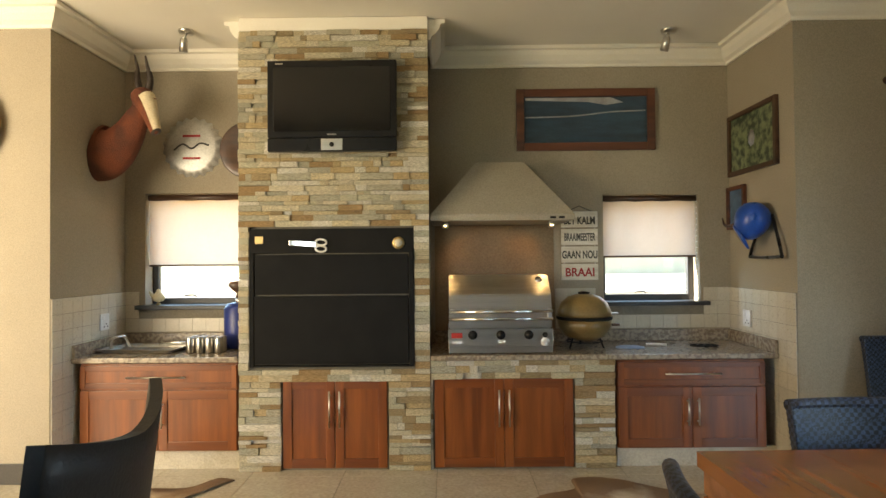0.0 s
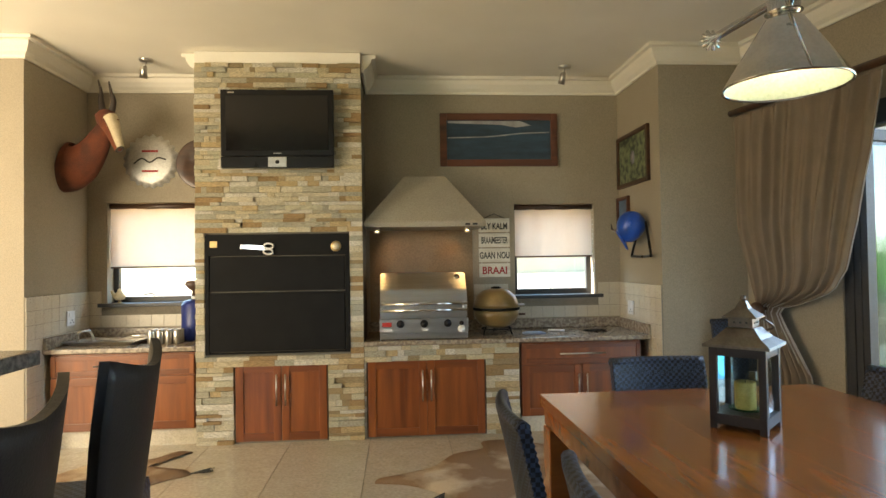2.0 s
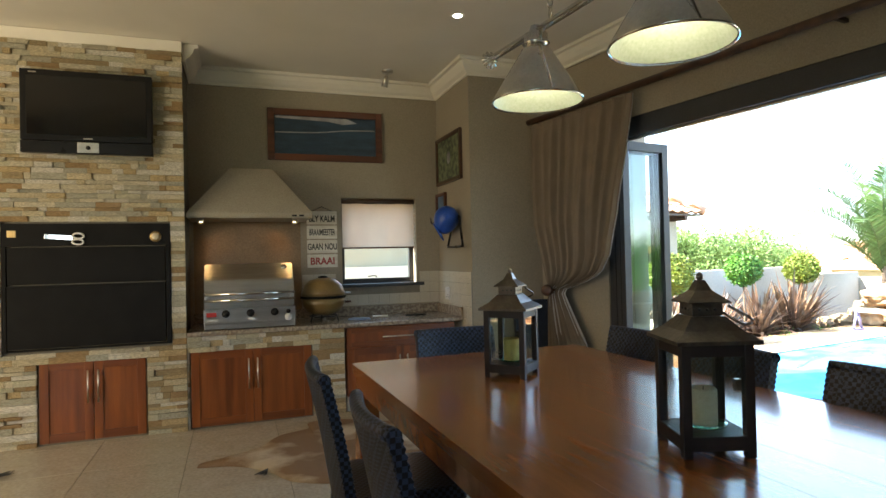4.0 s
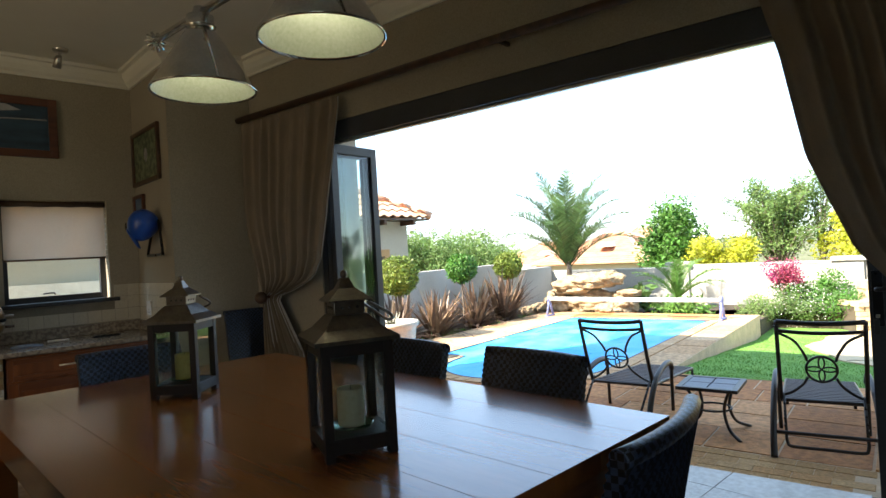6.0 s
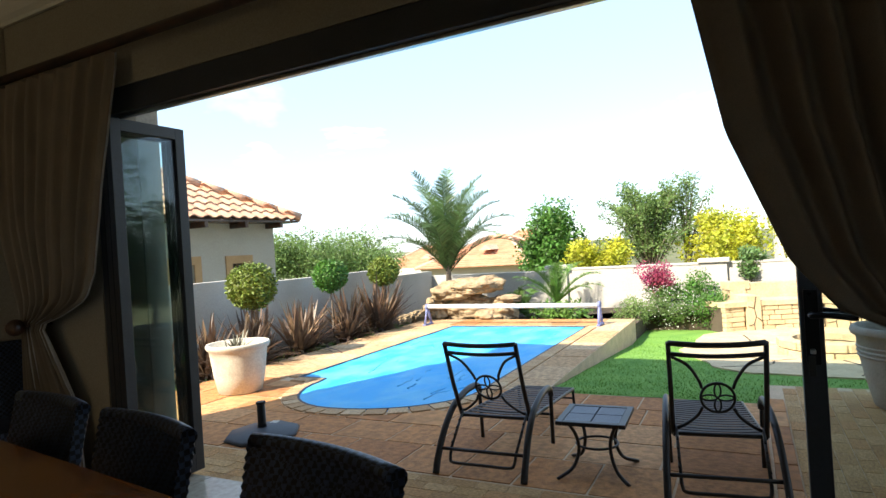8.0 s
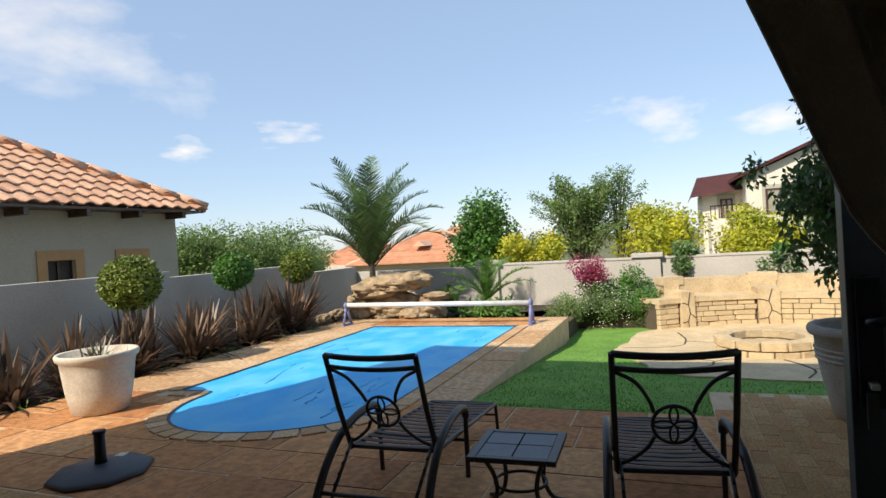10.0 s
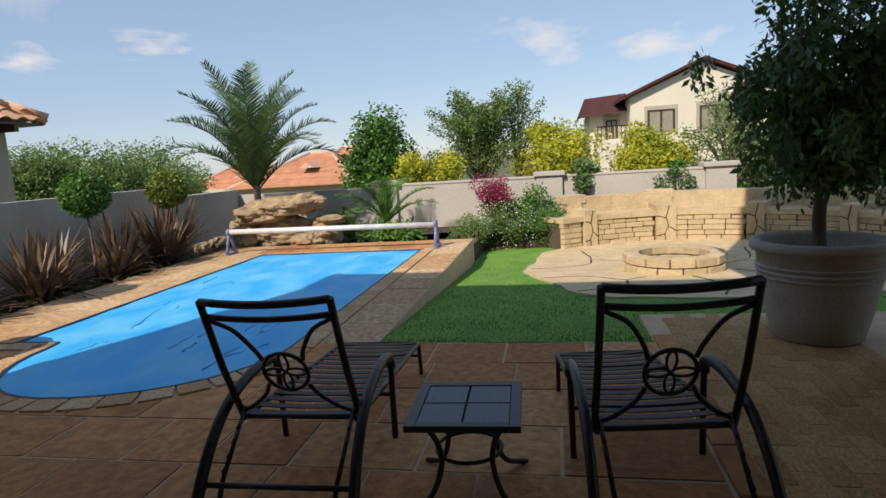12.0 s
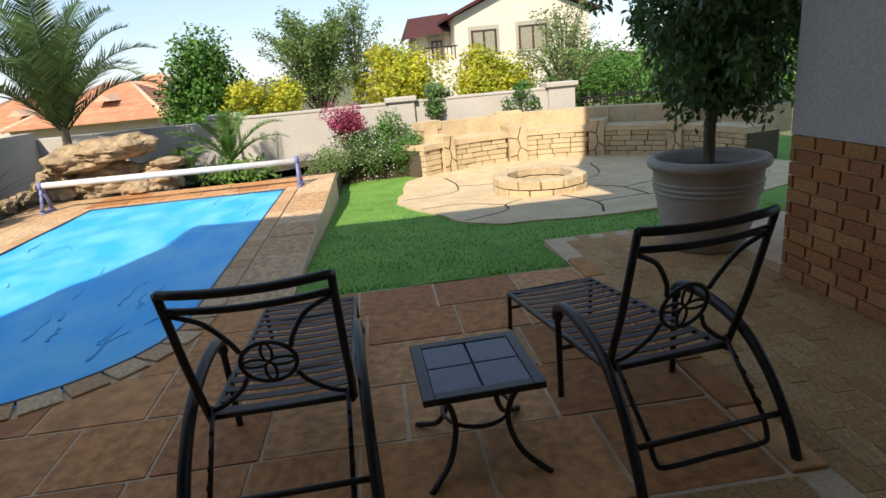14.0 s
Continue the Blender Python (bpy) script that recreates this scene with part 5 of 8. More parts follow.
# ---- garden doors and curtains ----
def leaf_door(name, m, w, label, handle=False):
    """A glazed aluminium leaf: local x along its width from 0, thickness on y."""
    d = thing(name, m, label, "glass door", "folding door leaves", kind="structure")
    for a in (0.0, w - 0.065):
        part("stile", box(bm_new(), a, a + 0.065, -0.022, 0.022, 0.02, 2.16, 0.003), ALU, d)
    part("rail", box(bm_new(), 0.065, w - 0.065, -0.022, 0.022, 2.09, 2.16, 0.003), ALU, d)
    part("rail", box(bm_new(), 0.065, w - 0.065, -0.022, 0.022, 0.02, 0.13, 0.003), ALU, d)
    g = part("pane", box(bm_new(), 0.065, w - 0.065, -0.004, 0.004, 0.13, 2.09), GLASS, d)
    g.visible_shadow = False
    if handle:
        part("lock_plate", box(bm_new(), 0.012, 0.052, -0.034, -0.022, 0.86, 1.10, 0.004), BLACKPLASTIC, d, "black lock plate")
        for s in (-1, 1):
            part("lever", tube(bm_new(), smooth_path([(0.032, 0.022 * s, 1.02), (0.032, 0.06 * s, 1.02), (0.07, 0.068 * s, 1.022), (0.15, 0.062 * s, 1.012)]), 0.010, 8), BLACKPLASTIC, d, "black lever handle")
        kr = part("key", box(bm_new(), 0.022, 0.036, -0.062, -0.034, 0.90, 0.912, 0.002), STEEL, d)
        part("key_tag", box(bm_new(), 0.014, 0.034, -0.062, -0.056, 0.83, 0.895, 0.003), INK, kr)
    return d


fd = thing("door_frame", OM, "charcoal aluminium frame of the folding doors", "door frame", kind="structure")
part("head", box(bm_new(), -0.038, 0.07, -1.449, 2.799, 2.185, 2.328, 0.004), ALU, fd)
part("track", box(bm_new(), 0.0, 0.03, -1.40, 2.62, 2.168, 2.1845, 0.002), STEEL, fd)
part("jamb", box(bm_new(), -0.03, 0.07, 2.745, 2.799, 0, 2.184, 0.003), ALU, fd)
part("jamb", box(bm_new(), -0.03, 0.07, -1.449, -1.39, 0, 2.184, 0.003), ALU, fd)
for k, (yp, a) in enumerate(((2.60, 0.5), (2.655, 0.0), (2.71, -0.5))):
    leaf_door("door_1", OM @ pose(-0.085 + 0.004 * k, yp, 0, 0, 0, a), 0.495, "folded back glass leaf in charcoal aluminium")
leaf_door("door_2", OM @ pose(0.03, -0.675, 0, 0, 0, -90), 0.70, "closed glass leaf with a black lever handle", True)


def curtain(name, outer, inner, tie, label, folds=9, seed=1):
    """A gathered drape on the rod, drawn to a tie-back; edges are given as (height, place along the wall)."""
    c = thing(name, OM, label, "curtain", "curtains")
    nu, nv = 150, 60
    rng = random.Random(seed)
    ph = [rng.uniform(0, 6.28) for _ in range(4)]
    def point(u, z, back=0.0):
        a, b = table_of(outer, z), table_of(inner, z)
        y = a + (b - a) * u
        pinch = max(0.0, 1 - abs(z - tie[1]) / 0.5) ** 2
        top = max(0.0, (z - 2.30) / 0.18)
        amp = 0.046 * (1 - 0.45 * pinch) * (1 - 0.4 * top) * min(1.0, 0.25 + 9 * (1 - u))
        f = math.sin(u * folds * 2 * math.pi + ph[0] + 1.6 * math.sin(u * 9 + ph[1]) + 0.3 * math.sin(z * 2.2 + 4 * u + ph[2]))
        f *= 0.65 + 0.5 * noise.noise((u * 7, z * 0.8, seed))
        f += 0.4 * noise.noise((u * 24, z * 1.3, seed + 5.0)) + 0.12 * math.sin(u * folds * 4.6 * math.pi + ph[3] + z)
        bulge = -0.05 * math.sin(math.pi * min(1, max(0, (2.4 - z) / 1.5))) * (0.4 + u)
        return Vector((-0.15 + amp * f + bulge + back, y + 0.008 * f, z))
    for nm, mt, back in (("drape", CURTAIN, 0.0), ("lining", LINING, 0.012)):
        bm = bm_new()
        g = [[bm.verts.new(point(i / nu, 2.47 - 2.43 * j / nv, back)) for j in range(nv + 1)] for i in range(nu + 1)]
        for i in range(nu):
            for j in range(nv):
                bm.faces.new((g[i][j], g[i + 1][j], g[i + 1][j + 1], g[i][j + 1])).smooth = True
        part(nm, bm, mt, c, "white cloth lining" if nm == "lining" else "")
    ty = (table_of(outer, tie[1]) + table_of(inner, tie[1])) / 2
    hold = bm_new()
    tube(hold, [(-0.04, ty, tie[1]), (-0.235, ty, tie[1])], 0.011, 8)
    bmesh.ops.create_uvsphere(hold, u_segments=20, v_segments=12, radius=0.05, matrix=Matrix.Translation((-0.245, ty, tie[1])))
    part("holdback", hold, DARKWOOD, c, "dark round wooden holdback")
    return c


curtain("curtain", [(2.47, 3.66), (1.6, 3.62), (1.0, 3.44), (0.5, 3.46), (0.0, 3.5)],
        [(2.47, 2.40), (2.0, 2.44), (1.6, 2.52), (1.3, 2.62), (1.15, 2.74), (1.06, 2.98), (1.0, 3.22), (0.9, 3.18), (0.56, 2.96), (0.0, 2.90)], (3.3, 1.0),
        "taupe lined curtain gathered behind a dark holdback", seed=3)
curtain("curtain", [(2.47, -1.62), (1.6, -1.60), (0.9, -1.42), (0.5, -1.44), (0.0, -1.48)],
        [(2.47, -0.325), (2.26, -0.37), (2.05, -0.425), (1.6, -0.50), (1.2, -0.65), (1.05, -0.77), (0.97, -0.95), (0.9, -1.20), (0.8, -1.17), (0.5, -1.0), (0.0, -0.95)], (-1.3, 0.9),
        "taupe lined curtain drawn aside behind a dark holdback", seed=8)
rod = thing("curtain_rod", OM, "dark wooden curtain rod over the doors", "curtain rod")
part("pole", tube(bm_new(), [(-0.15, -1.75, 2.515), (-0.15, 3.72, 2.515)], 0.026, 14), DARKWOOD, rod)
for y in (-1.78, 3.75):
    part("finial", lathe(bm_new(), [(0.0, -0.035), (0.03, -0.03), (0.042, 0), (0.03, 0.03), (0, 0.035)], 18), DARKWOOD, rod, "", pose(-0.15, y, 2.515, 90))
for y in (-1.68, 1.0, 3.68):
    part("bracket", box(bm_new(), -0.15, -0.041, y - 0.012, y + 0.012, 2.49, 2.512, 0.003), DARKWOOD, rod)


# ---- the garden ----
def lawn_z(xp):
    t = min(1.0, max(0.0, (xp - 3.3) / 4.7))
    return -0.135 - 0.365 * t


ground = solid("ground", prism(bm_new(), [(-1500, -1500), (1500, -1500), (1500, 1500), (-1500, 1500)], -1.3, -0.95), FARLAND, "dry grassland reaching the horizon", "ground", kind="structure")
bm = bm_new()
prism(bm, [(0.352, -7.0), (3.95, -7.0), (3.95, -0.60), (3.28, -0.60), (3.28, 1.27), (8.5, 1.27), (8.5, 5.45), (-3.0, 5.45), (-3.0, 4.95), (0.352, 4.95)], -1.0, -0.1345)
patio = solid("pavement", bm, FLAGJOINT, "sandstone patio and pool surround", "patio", OM, "structure")
# garden beds
bm = bm_new()
prism(bm, [(-3, 5.46), (8.51, 5.46), (8.51, 1.26), (9.6, 1.26), (9.7, 0.1), (13.0, -4.5), (11.0, -7), (10.99, -3), (10.99, 6.59), (-3, 6.59)], -1.0, -0.22)
solid("garden_bed", bm, SOIL, "dark planted soil bed along the walls", "garden bed", OM, "structure")
# lawn: a falling sheet with blades on it
lawn = thing("lawn", OM, "short bright green lawn sloping from the patio", "lawn", kind="structure")
bm = bm_new()
nx, ny = 40, 30
g = [[bm.verts.new((3.285 + (10.6 - 3.285) * i / nx, 1.262 - 8.0 * j / ny, lawn_z(3.285 + (10.6 - 3.285) * i / nx) + 0.012 * noise.noise((i * 0.4, j * 0.4, 0))))
      for j in range(ny + 1)] for i in range(nx + 1)]
for i in range(nx):
    for j in range(ny):
        if not (3.285 + (10.6 - 3.285) * i / nx < 3.9 and 1.262 - 8.0 * (j + 1) / ny < -0.62):
            bm.faces.new((g[i][j], g[i][j + 1], g[i + 1][j + 1], g[i + 1][j])).smooth = True
part("turf", bm, LAWN, lawn)
rng = np.random.RandomState(4)
verts, faces = [], []
PATCH = [(5.0, -0.55), (5.35, -0.15), (5.9, 0.0), (6.6, 0.30), (7.4, 0.42), (8.3, 0.30), (9.15, 0.12), (9.9, -1.0), (9.9, -2.8), (8.6, -4.6), (6.8, -4.9), (5.6, -4.0), (5.05, -2.9), (4.85, -1.6)]


def inside(x, y, poly):
    hit = False
    for (x1, y1), (x2, y2) in zip(poly, poly[1:] + poly[:1]):
        if (y1 > y) != (y2 > y) and x < (x2 - x1) * (y - y1) / (y2 - y1) + x1:
            hit = not hit
    return hit


for k in range(26000):
    x = 3.30 + 5.5 * rng.rand() ** 1.35
    y = 1.25 - 4.2 * rng.rand()
    if inside(x, y, PATCH) or (x < 3.97 and y < -0.6):
        continue
    z = lawn_z(x)
    a, h, w = rng.rand() * 6.28, 0.010 + 0.012 * rng.rand(), 0.0035
    c, s = math.cos(a), math.sin(a)
    lean = rng.rand(2) * 0.02 - 0.01
    i0 = len(verts)
    verts += [(x - c * w, y - s * w, z), (x + c * w, y + s * w, z), (x + lean[0], y + lean[1], z + h)]
    faces.append((i0, i0 + 1, i0 + 2))
me = bpy.data.meshes.new("grass_blades")
me.from_pydata(verts, [], faces)
me.materials.append(LAWN)
gb = new("grass_blades", me)
gb.parent = lawn
tagged(gb, kind="stuff")

# pool: bubble cover inside a coping
PX0, PX1, PY0, PY1 = 3.15, 7.48, 1.88, 4.33


def pool_outline(grow=0.0):
    """The pool's edge: a rectangle with a rounded Roman end towards the patio."""
    e = [(PX1 + grow, PY0 - grow), (PX1 + grow, PY1 + grow), (PX0 + 0.15 - grow, PY1 + grow), (PX0 + 0.15 - grow, 3.93 + grow)]
    for k in range(0, 19):
        a = radians(90 + 10 * k)
        e.append((PX0 + (0.93 + grow) * math.cos(a), 3.04 + ((0.86 if k < 9 else 3.04 - PY0) + grow) * math.sin(a)))
    return e


pool = thing("swimming_pool", OM, "pool under a blue bubble cover with stone coping", "pool")
bm = bm_new()
edge, shore = pool_outline(0.07), pool_outline(-0.12)
nx, ny = 90, 56
grid = {}
for i in range(nx + 1):
    for j in range(ny + 1):
        x, y = 2.10 + (7.58 - 2.10) * i / nx, 1.77 + (4.45 - 1.77) * j / ny
        if inside(x, y, edge):
            w = noise.noise((x * 1.4, y * 2.0, 0)) * 0.012 + 0.012 * max(0, math.sin(5 * (x + 1.9 * y) + 3 * noise.noise((x, y, 4)))) ** 6 + 0.010 * max(0, math.sin(3.1 * (x - 1.2 * y) + 4 * noise.noise((x * 0.7, y, 9)))) ** 10
            if not inside(x, y, shore):
                w = min(w, 0.004)
            grid[i, j] = bm.verts.new((x, y, -0.1312 + max(0.0, w)))
for i in range(nx):
    for j in range(ny):
        q = [grid.get(k) for k in ((i, j), (i + 1, j), (i + 1, j + 1), (i, j + 1))]
        if all(q):
            bm.faces.new(q).smooth = True
part("cover", bm, POOLCOVER, pool, "bright blue bubble cover")
# thin dark tube along the outline, between cover and coping
part("water_line", tube(bm_new(), [(*q, -0.126) for q in pool_outline(0.0)], 0.015, 6, closed=True), mat("dark_pool_edge", (0.05, 0.06, 0.09), rough=0.4), pool, "dark line along the pool's edge")

CREASE = mat("grimy_cover_fold", (0.03, 0.40, 0.80), (0.12, 0.42, 0.65), scale=9, rough=0.5, bump=0.2)
rc = random.Random(31)
for k in range(26):  # folds where the cover has bunched up, with grime along them
    x, y, a = rc.uniform(3.0, 7.2), rc.uniform(2.1, 4.15), rc.choice((0.15, 0.25, 2.7, 0.05)) + rc.gauss(0, 0.12)
    ln = rc.choice((0.25, 0.4, 0.7, 1.2))
    q = [(x + math.cos(a) * ln * (j / 8 - 0.5) + 0.008 * rc.gauss(0, 1), y + math.sin(a) * ln * (j / 8 - 0.5) + 0.012 * rc.gauss(0, 1)) for j in range(9)]
    if all(inside(u, v, shore) for u, v in q):
        fold = bm_new()
        path = smooth_path([(u, v, -0.1285 + max(0.0, noise.noise((u * 1.4, v * 2.0, 0)) * 0.012)) for u, v in q], 3)
        tube(fold, path, 0.010 * rc.uniform(0.5, 1.3), 6, 0.002, flat=0.7)
        part("fold", fold, CREASE, pool)
roll = thing("cover_roller", OM, "white tube roller across the pool end", "pool roller")
TUBEW = mat("white_tube", (0.72, 0.71, 0.68), rough=0.4, bump=0.02)
LEGB = mat("lilac_blue_stand", (0.20, 0.22, 0.42), rough=0.5, bump=0.02)
part("tube", tube(bm_new(), [(7.72, 1.72, 0.20), (7.72, 4.95, 0.22)], 0.04, 16), TUBEW, roll)
for y in (1.70, 4.97):
    for s in (-1, 1):
        part("stand_leg", tube(bm_new(), [(7.72, y, 0.24), (7.72 + 0.13 * s, y, -0.12)], 0.022, 8), LEGB, roll, "blue stand leg")
    part("stand_foot", box(bm_new(), 7.56, 7.88, y - 0.03, y + 0.03, -0.13, -0.10, 0.004), LEGB, roll)
    part("hub", lathe(bm_new(), [(0.06, -0.02), (0.06, 0.02), (0, 0.02)], 16), LEGB, roll, "", pose(7.72, y, 0.21, 90))

# boundary walls
def plaster_wall(bm_list, label, name):
    for b in bm_list:
        bm = bm_new()
        box(bm, *b, 0.008)
        solid(name, bm, PLASTER, label, "garden wall", OM, "structure")


plaster_wall([(-4, 5.45, 6.60, 6.80, -1.0, 1.03), (5.45, 8.45, 6.605, 6.795, -1.0, 0.94), (8.45, 11.0, 6.60, 6.80, -1.0, 0.76)], "grey plastered boundary wall in shade", "wall_garden")
plaster_wall([(11.0, 11.2, -2.75, 6.80, -1.0, 0.64)], "grey plastered boundary wall behind the pool", "wall_garden")
for y0, y1, z in ((-0.19, 0.36, 0.74), (-3.28, -2.70, 0.74), (3.08, 3.58, 0.74)):
    pl = thing("wall_pier", OM, "grey plastered pier with a flat cap", "wall pier", "wall piers", "structure")
    part("shaft", box(bm_new(), 10.92, 11.28, y0 + 0.03, y1 - 0.03, -1.0, z - 0.06, 0.006), PLASTER, pl)
    part("cap", box(bm_new(), 10.87, 11.33, y0 - 0.02, y1 + 0.02, z - 0.06, z + 0.02, 0.012), PLASTER, pl)
bm = bm_new()
box(bm, 10.985, 11.215, -2.70, 3.1, 0.64, 0.685, 0.01)
solid("trim", bm, PLASTER, "plastered coping strip on the wall", "wall coping", OM, "structure")
fen = thing("palisade_fence", OM, "black palisade fence beside the wall pier", "fence")
for k in range(26):
    y = -3.40 - 0.14 * k
    part("post", box(bm_new(), 11.09, 11.115, y - 0.011, y + 0.011, -0.75, 0.52, 0.003), BRONZE, fen)
for z in (-0.5, 0.40):
    part("rail", box(bm_new(), 11.115, 11.14, -7.0, -3.28, z - 0.02, z + 0.02, 0.003), BRONZE, fen)

# the house shell outside: pier, unseen upper walls and roof sized to its shadow
solid("wall_pier_outside", box(bm_new(), 0.241, 0.40, 2.80, 3.35, -0.2, 4.84, 0.006), PLASTER, "plastered pier beside the folded doors", "pier", OM, "structure")
bm = bm_new()
lo = [(-9.5, -6.5, 4.87), (0.235, -6.5, 4.87), (0.235, -0.345, 4.87), (0.57, -0.345, 4.87), (0.57, 4.92, 4.87), (-9.5, 4.92, 4.87)]
a = [bm.verts.new(p) for p in lo]
b = [bm.verts.new((x, y, z + 0.12)) for x, y, z in lo]
c = [bm.verts.new(p) for p in ((-5.0, -2.5, 6.2), (-4.2, -2.5, 6.2), (-4.1, -0.6, 6.2), (-4.05, -0.4, 6.2), (-4.0, 1.0, 6.2), (-5.0, 1.0, 6.2))]
for p, q in ((a, b), (b, c)):
    for k in range(6):
        bm.faces.new((p[k], p[(k + 1) % 6], q[(k + 1) % 6], q[k]))
bm.faces.new(a[::-1])
bm.faces.new(c)
solid("house_roof", bm, ROOFTILE, "terracotta hipped roof of the house", "roof", OM, "structure")
for nm, q in (("wall_upper_north", (-9.2, -0.04, 4.55, 4.80, 3.27, 4.86)), ("wall_upper_west", (-9.4, -9.2, -6.0, 4.80, 3.27, 4.86)), ("wall_upper_south", (-9.2, -0.04, -6.25, -6.0, 3.27, 4.86))):
    solid(nm, box(bm_new(), *q), HOUSEWALL, "plastered upper wall of the house", "wall", OM, "structure")

# added out of view, shaped to cast the shade over seat and stone circle
up_ = thing("upper_storey", OM, "unseen plastered block added to shade the garden's right", "upper storey", kind="structure")
part("floor_slab", box(bm_new(), 0.242, 3.9, -6.0, -0.35, 3.30, 3.55, 0.006), PLASTER, up_)
part("upper_wall", box(bm_new(), 0.244, 3.88, -5.98, -0.37, 3.55, 6.7), HOUSEWALL, up_)
part("parapet", box(bm_new(), 0.242, 3.9, -6.0, -0.35, 6.7, 6.9, 0.006), PLASTER, up_)

# ---- garden furniture ----
def lounger(m, label):
    """A reclining garden lounger; local x runs from the backrest to the foot."""
    L = thing("sun_lounger", m, label, "lounger", "loungers on the patio")
    w = 0.245
    for s in (-1, 1):
        y = s * w
        part("back_upright", tube(bm_new(), [(0.21, y, 0.285), (0.10, y, 0.53), (0.0, y, 0.815)], 0.014, 8), BRONZE, L)
        part("seat_rail", tube(bm_new(), smooth_path([(0.19, y * 0.97, 0.285), (0.6, y * 0.97, 0.255), (1.0, y * 0.97, 0.225), (1.40, y * 0.97, 0.195)]), 0.013, 8), BRONZE, L)
        part("foot_leg", tube(bm_new(), [(1.39, y * 0.97, 0.195), (1.41, y * 0.97, 0.0)], 0.012, 8), BRONZE, L)
        part("front_leg", tube(bm_new(), smooth_path([(0.61, y * 1.10, 0.0), (0.61, y * 1.11, 0.24), (0.61, y * 1.12, 0.34)]), 0.014, 8), BRONZE, L)
        part("arm", tube(bm_new(), smooth_path([(0.61, y * 1.12, 0.34), (0.60, y * 1.12, 0.385), (0.52, y * 1.12, 0.41), (0.36, y * 1.14, 0.405), (0.17, y * 1.16, 0.355), (0.02, y * 1.18, 0.245), (-0.09, y * 1.20, 0.10), (-0.14, y * 1.20, 0.0)]), 0.019, 10, flat=1.25), BRONZE, L, "broad curved arm")
        part("corner_arc", tube(bm_new(), smooth_path([(0.03, y * 0.95, 0.735), (0.045, y * 0.62, 0.69), (0.075, y * 0.40, 0.61), (0.10, y * 0.33, 0.56)]), 0.009, 7), BRONZE, L)
        part("corner_arc", tube(bm_new(), smooth_path([(0.135, y * 0.33, 0.45), (0.155, y * 0.45, 0.40), (0.175, y * 0.72, 0.345), (0.195, y * 0.96, 0.315)]), 0.009, 7), BRONZE, L)
        part("ratchet", tube(bm_new(), [(0.20, y * 0.93, 0.33), (-0.04, y * 0.90, 0.14)], 0.009, 6), BRONZE, L)
        for k in range(4):
            part("tooth", tube(bm_new(), [(0.155 - 0.045 * k, y * 0.92, 0.29 - 0.036 * k), (0.115 - 0.045 * k, y * 0.92, 0.275 - 0.036 * k)], 0.007, 5), BRONZE, L)
    for x, z, r in ((0.0, 0.812, 0.015), (0.025, 0.752, 0.012)):
        part("top_rail", tube(bm_new(), [(x - 0.015 + 0.015 * abs(k / 4 - 1) ** 2, w * (k / 4 - 1), z - 0.012 * (1 - abs(k / 4 - 1) ** 2)) for k in range(9)], r, 8), BRONZE, L)
    part("joint_bar", tube(bm_new(), [(0.21, -w, 0.285), (0.21, w, 0.285)], 0.012, 8), BRONZE, L)
    part("rear_stretcher", tube(bm_new(), [(-0.06, -w * 1.17, 0.14), (-0.06, w * 1.17, 0.14)], 0.011, 8), BRONZE, L)
    part("prop", tube(bm_new(), smooth_path([(-0.04, -w * 0.9, 0.14), (-0.075, -w * 0.88, 0.085), (-0.09, -w * 0.75, 0.065), (-0.09, 0, 0.065), (-0.09, w * 0.75, 0.065), (-0.075, w * 0.88, 0.085), (-0.04, w * 0.9, 0.14)], 4), 0.010, 7), BRONZE, L)
    part("foot_bar", tube(bm_new(), [(1.40, -w * 0.97, 0.195), (1.40, w * 0.97, 0.195)], 0.012, 8), BRONZE, L)
    part("foot_stretcher", tube(bm_new(), [(1.41, -w * 0.95, 0.115), (1.41, w * 0.95, 0.115)], 0.008, 7), BRONZE, L)
    part("mid_bar", tube(bm_new(), [(0.635, -w * 1.1, 0.20), (0.635, w * 1.1, 0.20)], 0.010, 7), BRONZE, L)
    # ring with four petals, in the plane of the backrest
    tilt = Matrix.Translation((0.118, 0, 0.505)) @ Matrix.Rotation(radians(-20), 4, "Y")
    part("ring", tube(bm_new(), [tilt @ q for q in arc((0, 0, 0), 0.088, 0, 345, 23, "yz")], 0.008, 7, closed=True), BRONZE, L)
    for k in range(4):
        pts = []
        for j in range(16):
            a = 2 * math.pi * j / 16
            u, v = 0.043 + 0.040 * math.cos(a), 0.017 * math.sin(a)
            ca, sa = math.cos(math.pi / 2 * k), math.sin(math.pi / 2 * k)
            pts.append(tilt @ Vector((0, u * ca - v * sa, u * sa + v * ca)))
        part("petal", tube(bm_new(), pts, 0.0055, 6, closed=True), BRONZE, L)
    for k in range(15):
        x = 0.24 + 1.13 * k / 14
        z = 0.285 - 0.09 * (x - 0.19) / 1.21 + 0.014
        sag = [(x, w * 0.96 * (j / 4 - 1), z - 0.010 * (1 - (j / 4 - 1) ** 2)) for j in range(9)]
        bm = bm_new()
        rows = [[bm.verts.new((px + dx, py, pz + dz)) for px, py, pz in sag] for dx, dz in ((-0.019, 0), (0.019, 0), (0.019, -0.004), (-0.019, -0.004))]
        for a in range(4):
            for j in range(8):
                bm.faces.new((rows[a][j], rows[a][j + 1], rows[(a + 1) % 4][j + 1], rows[(a + 1) % 4][j]))
        part("strap", bm, STRAP, L)
    return L


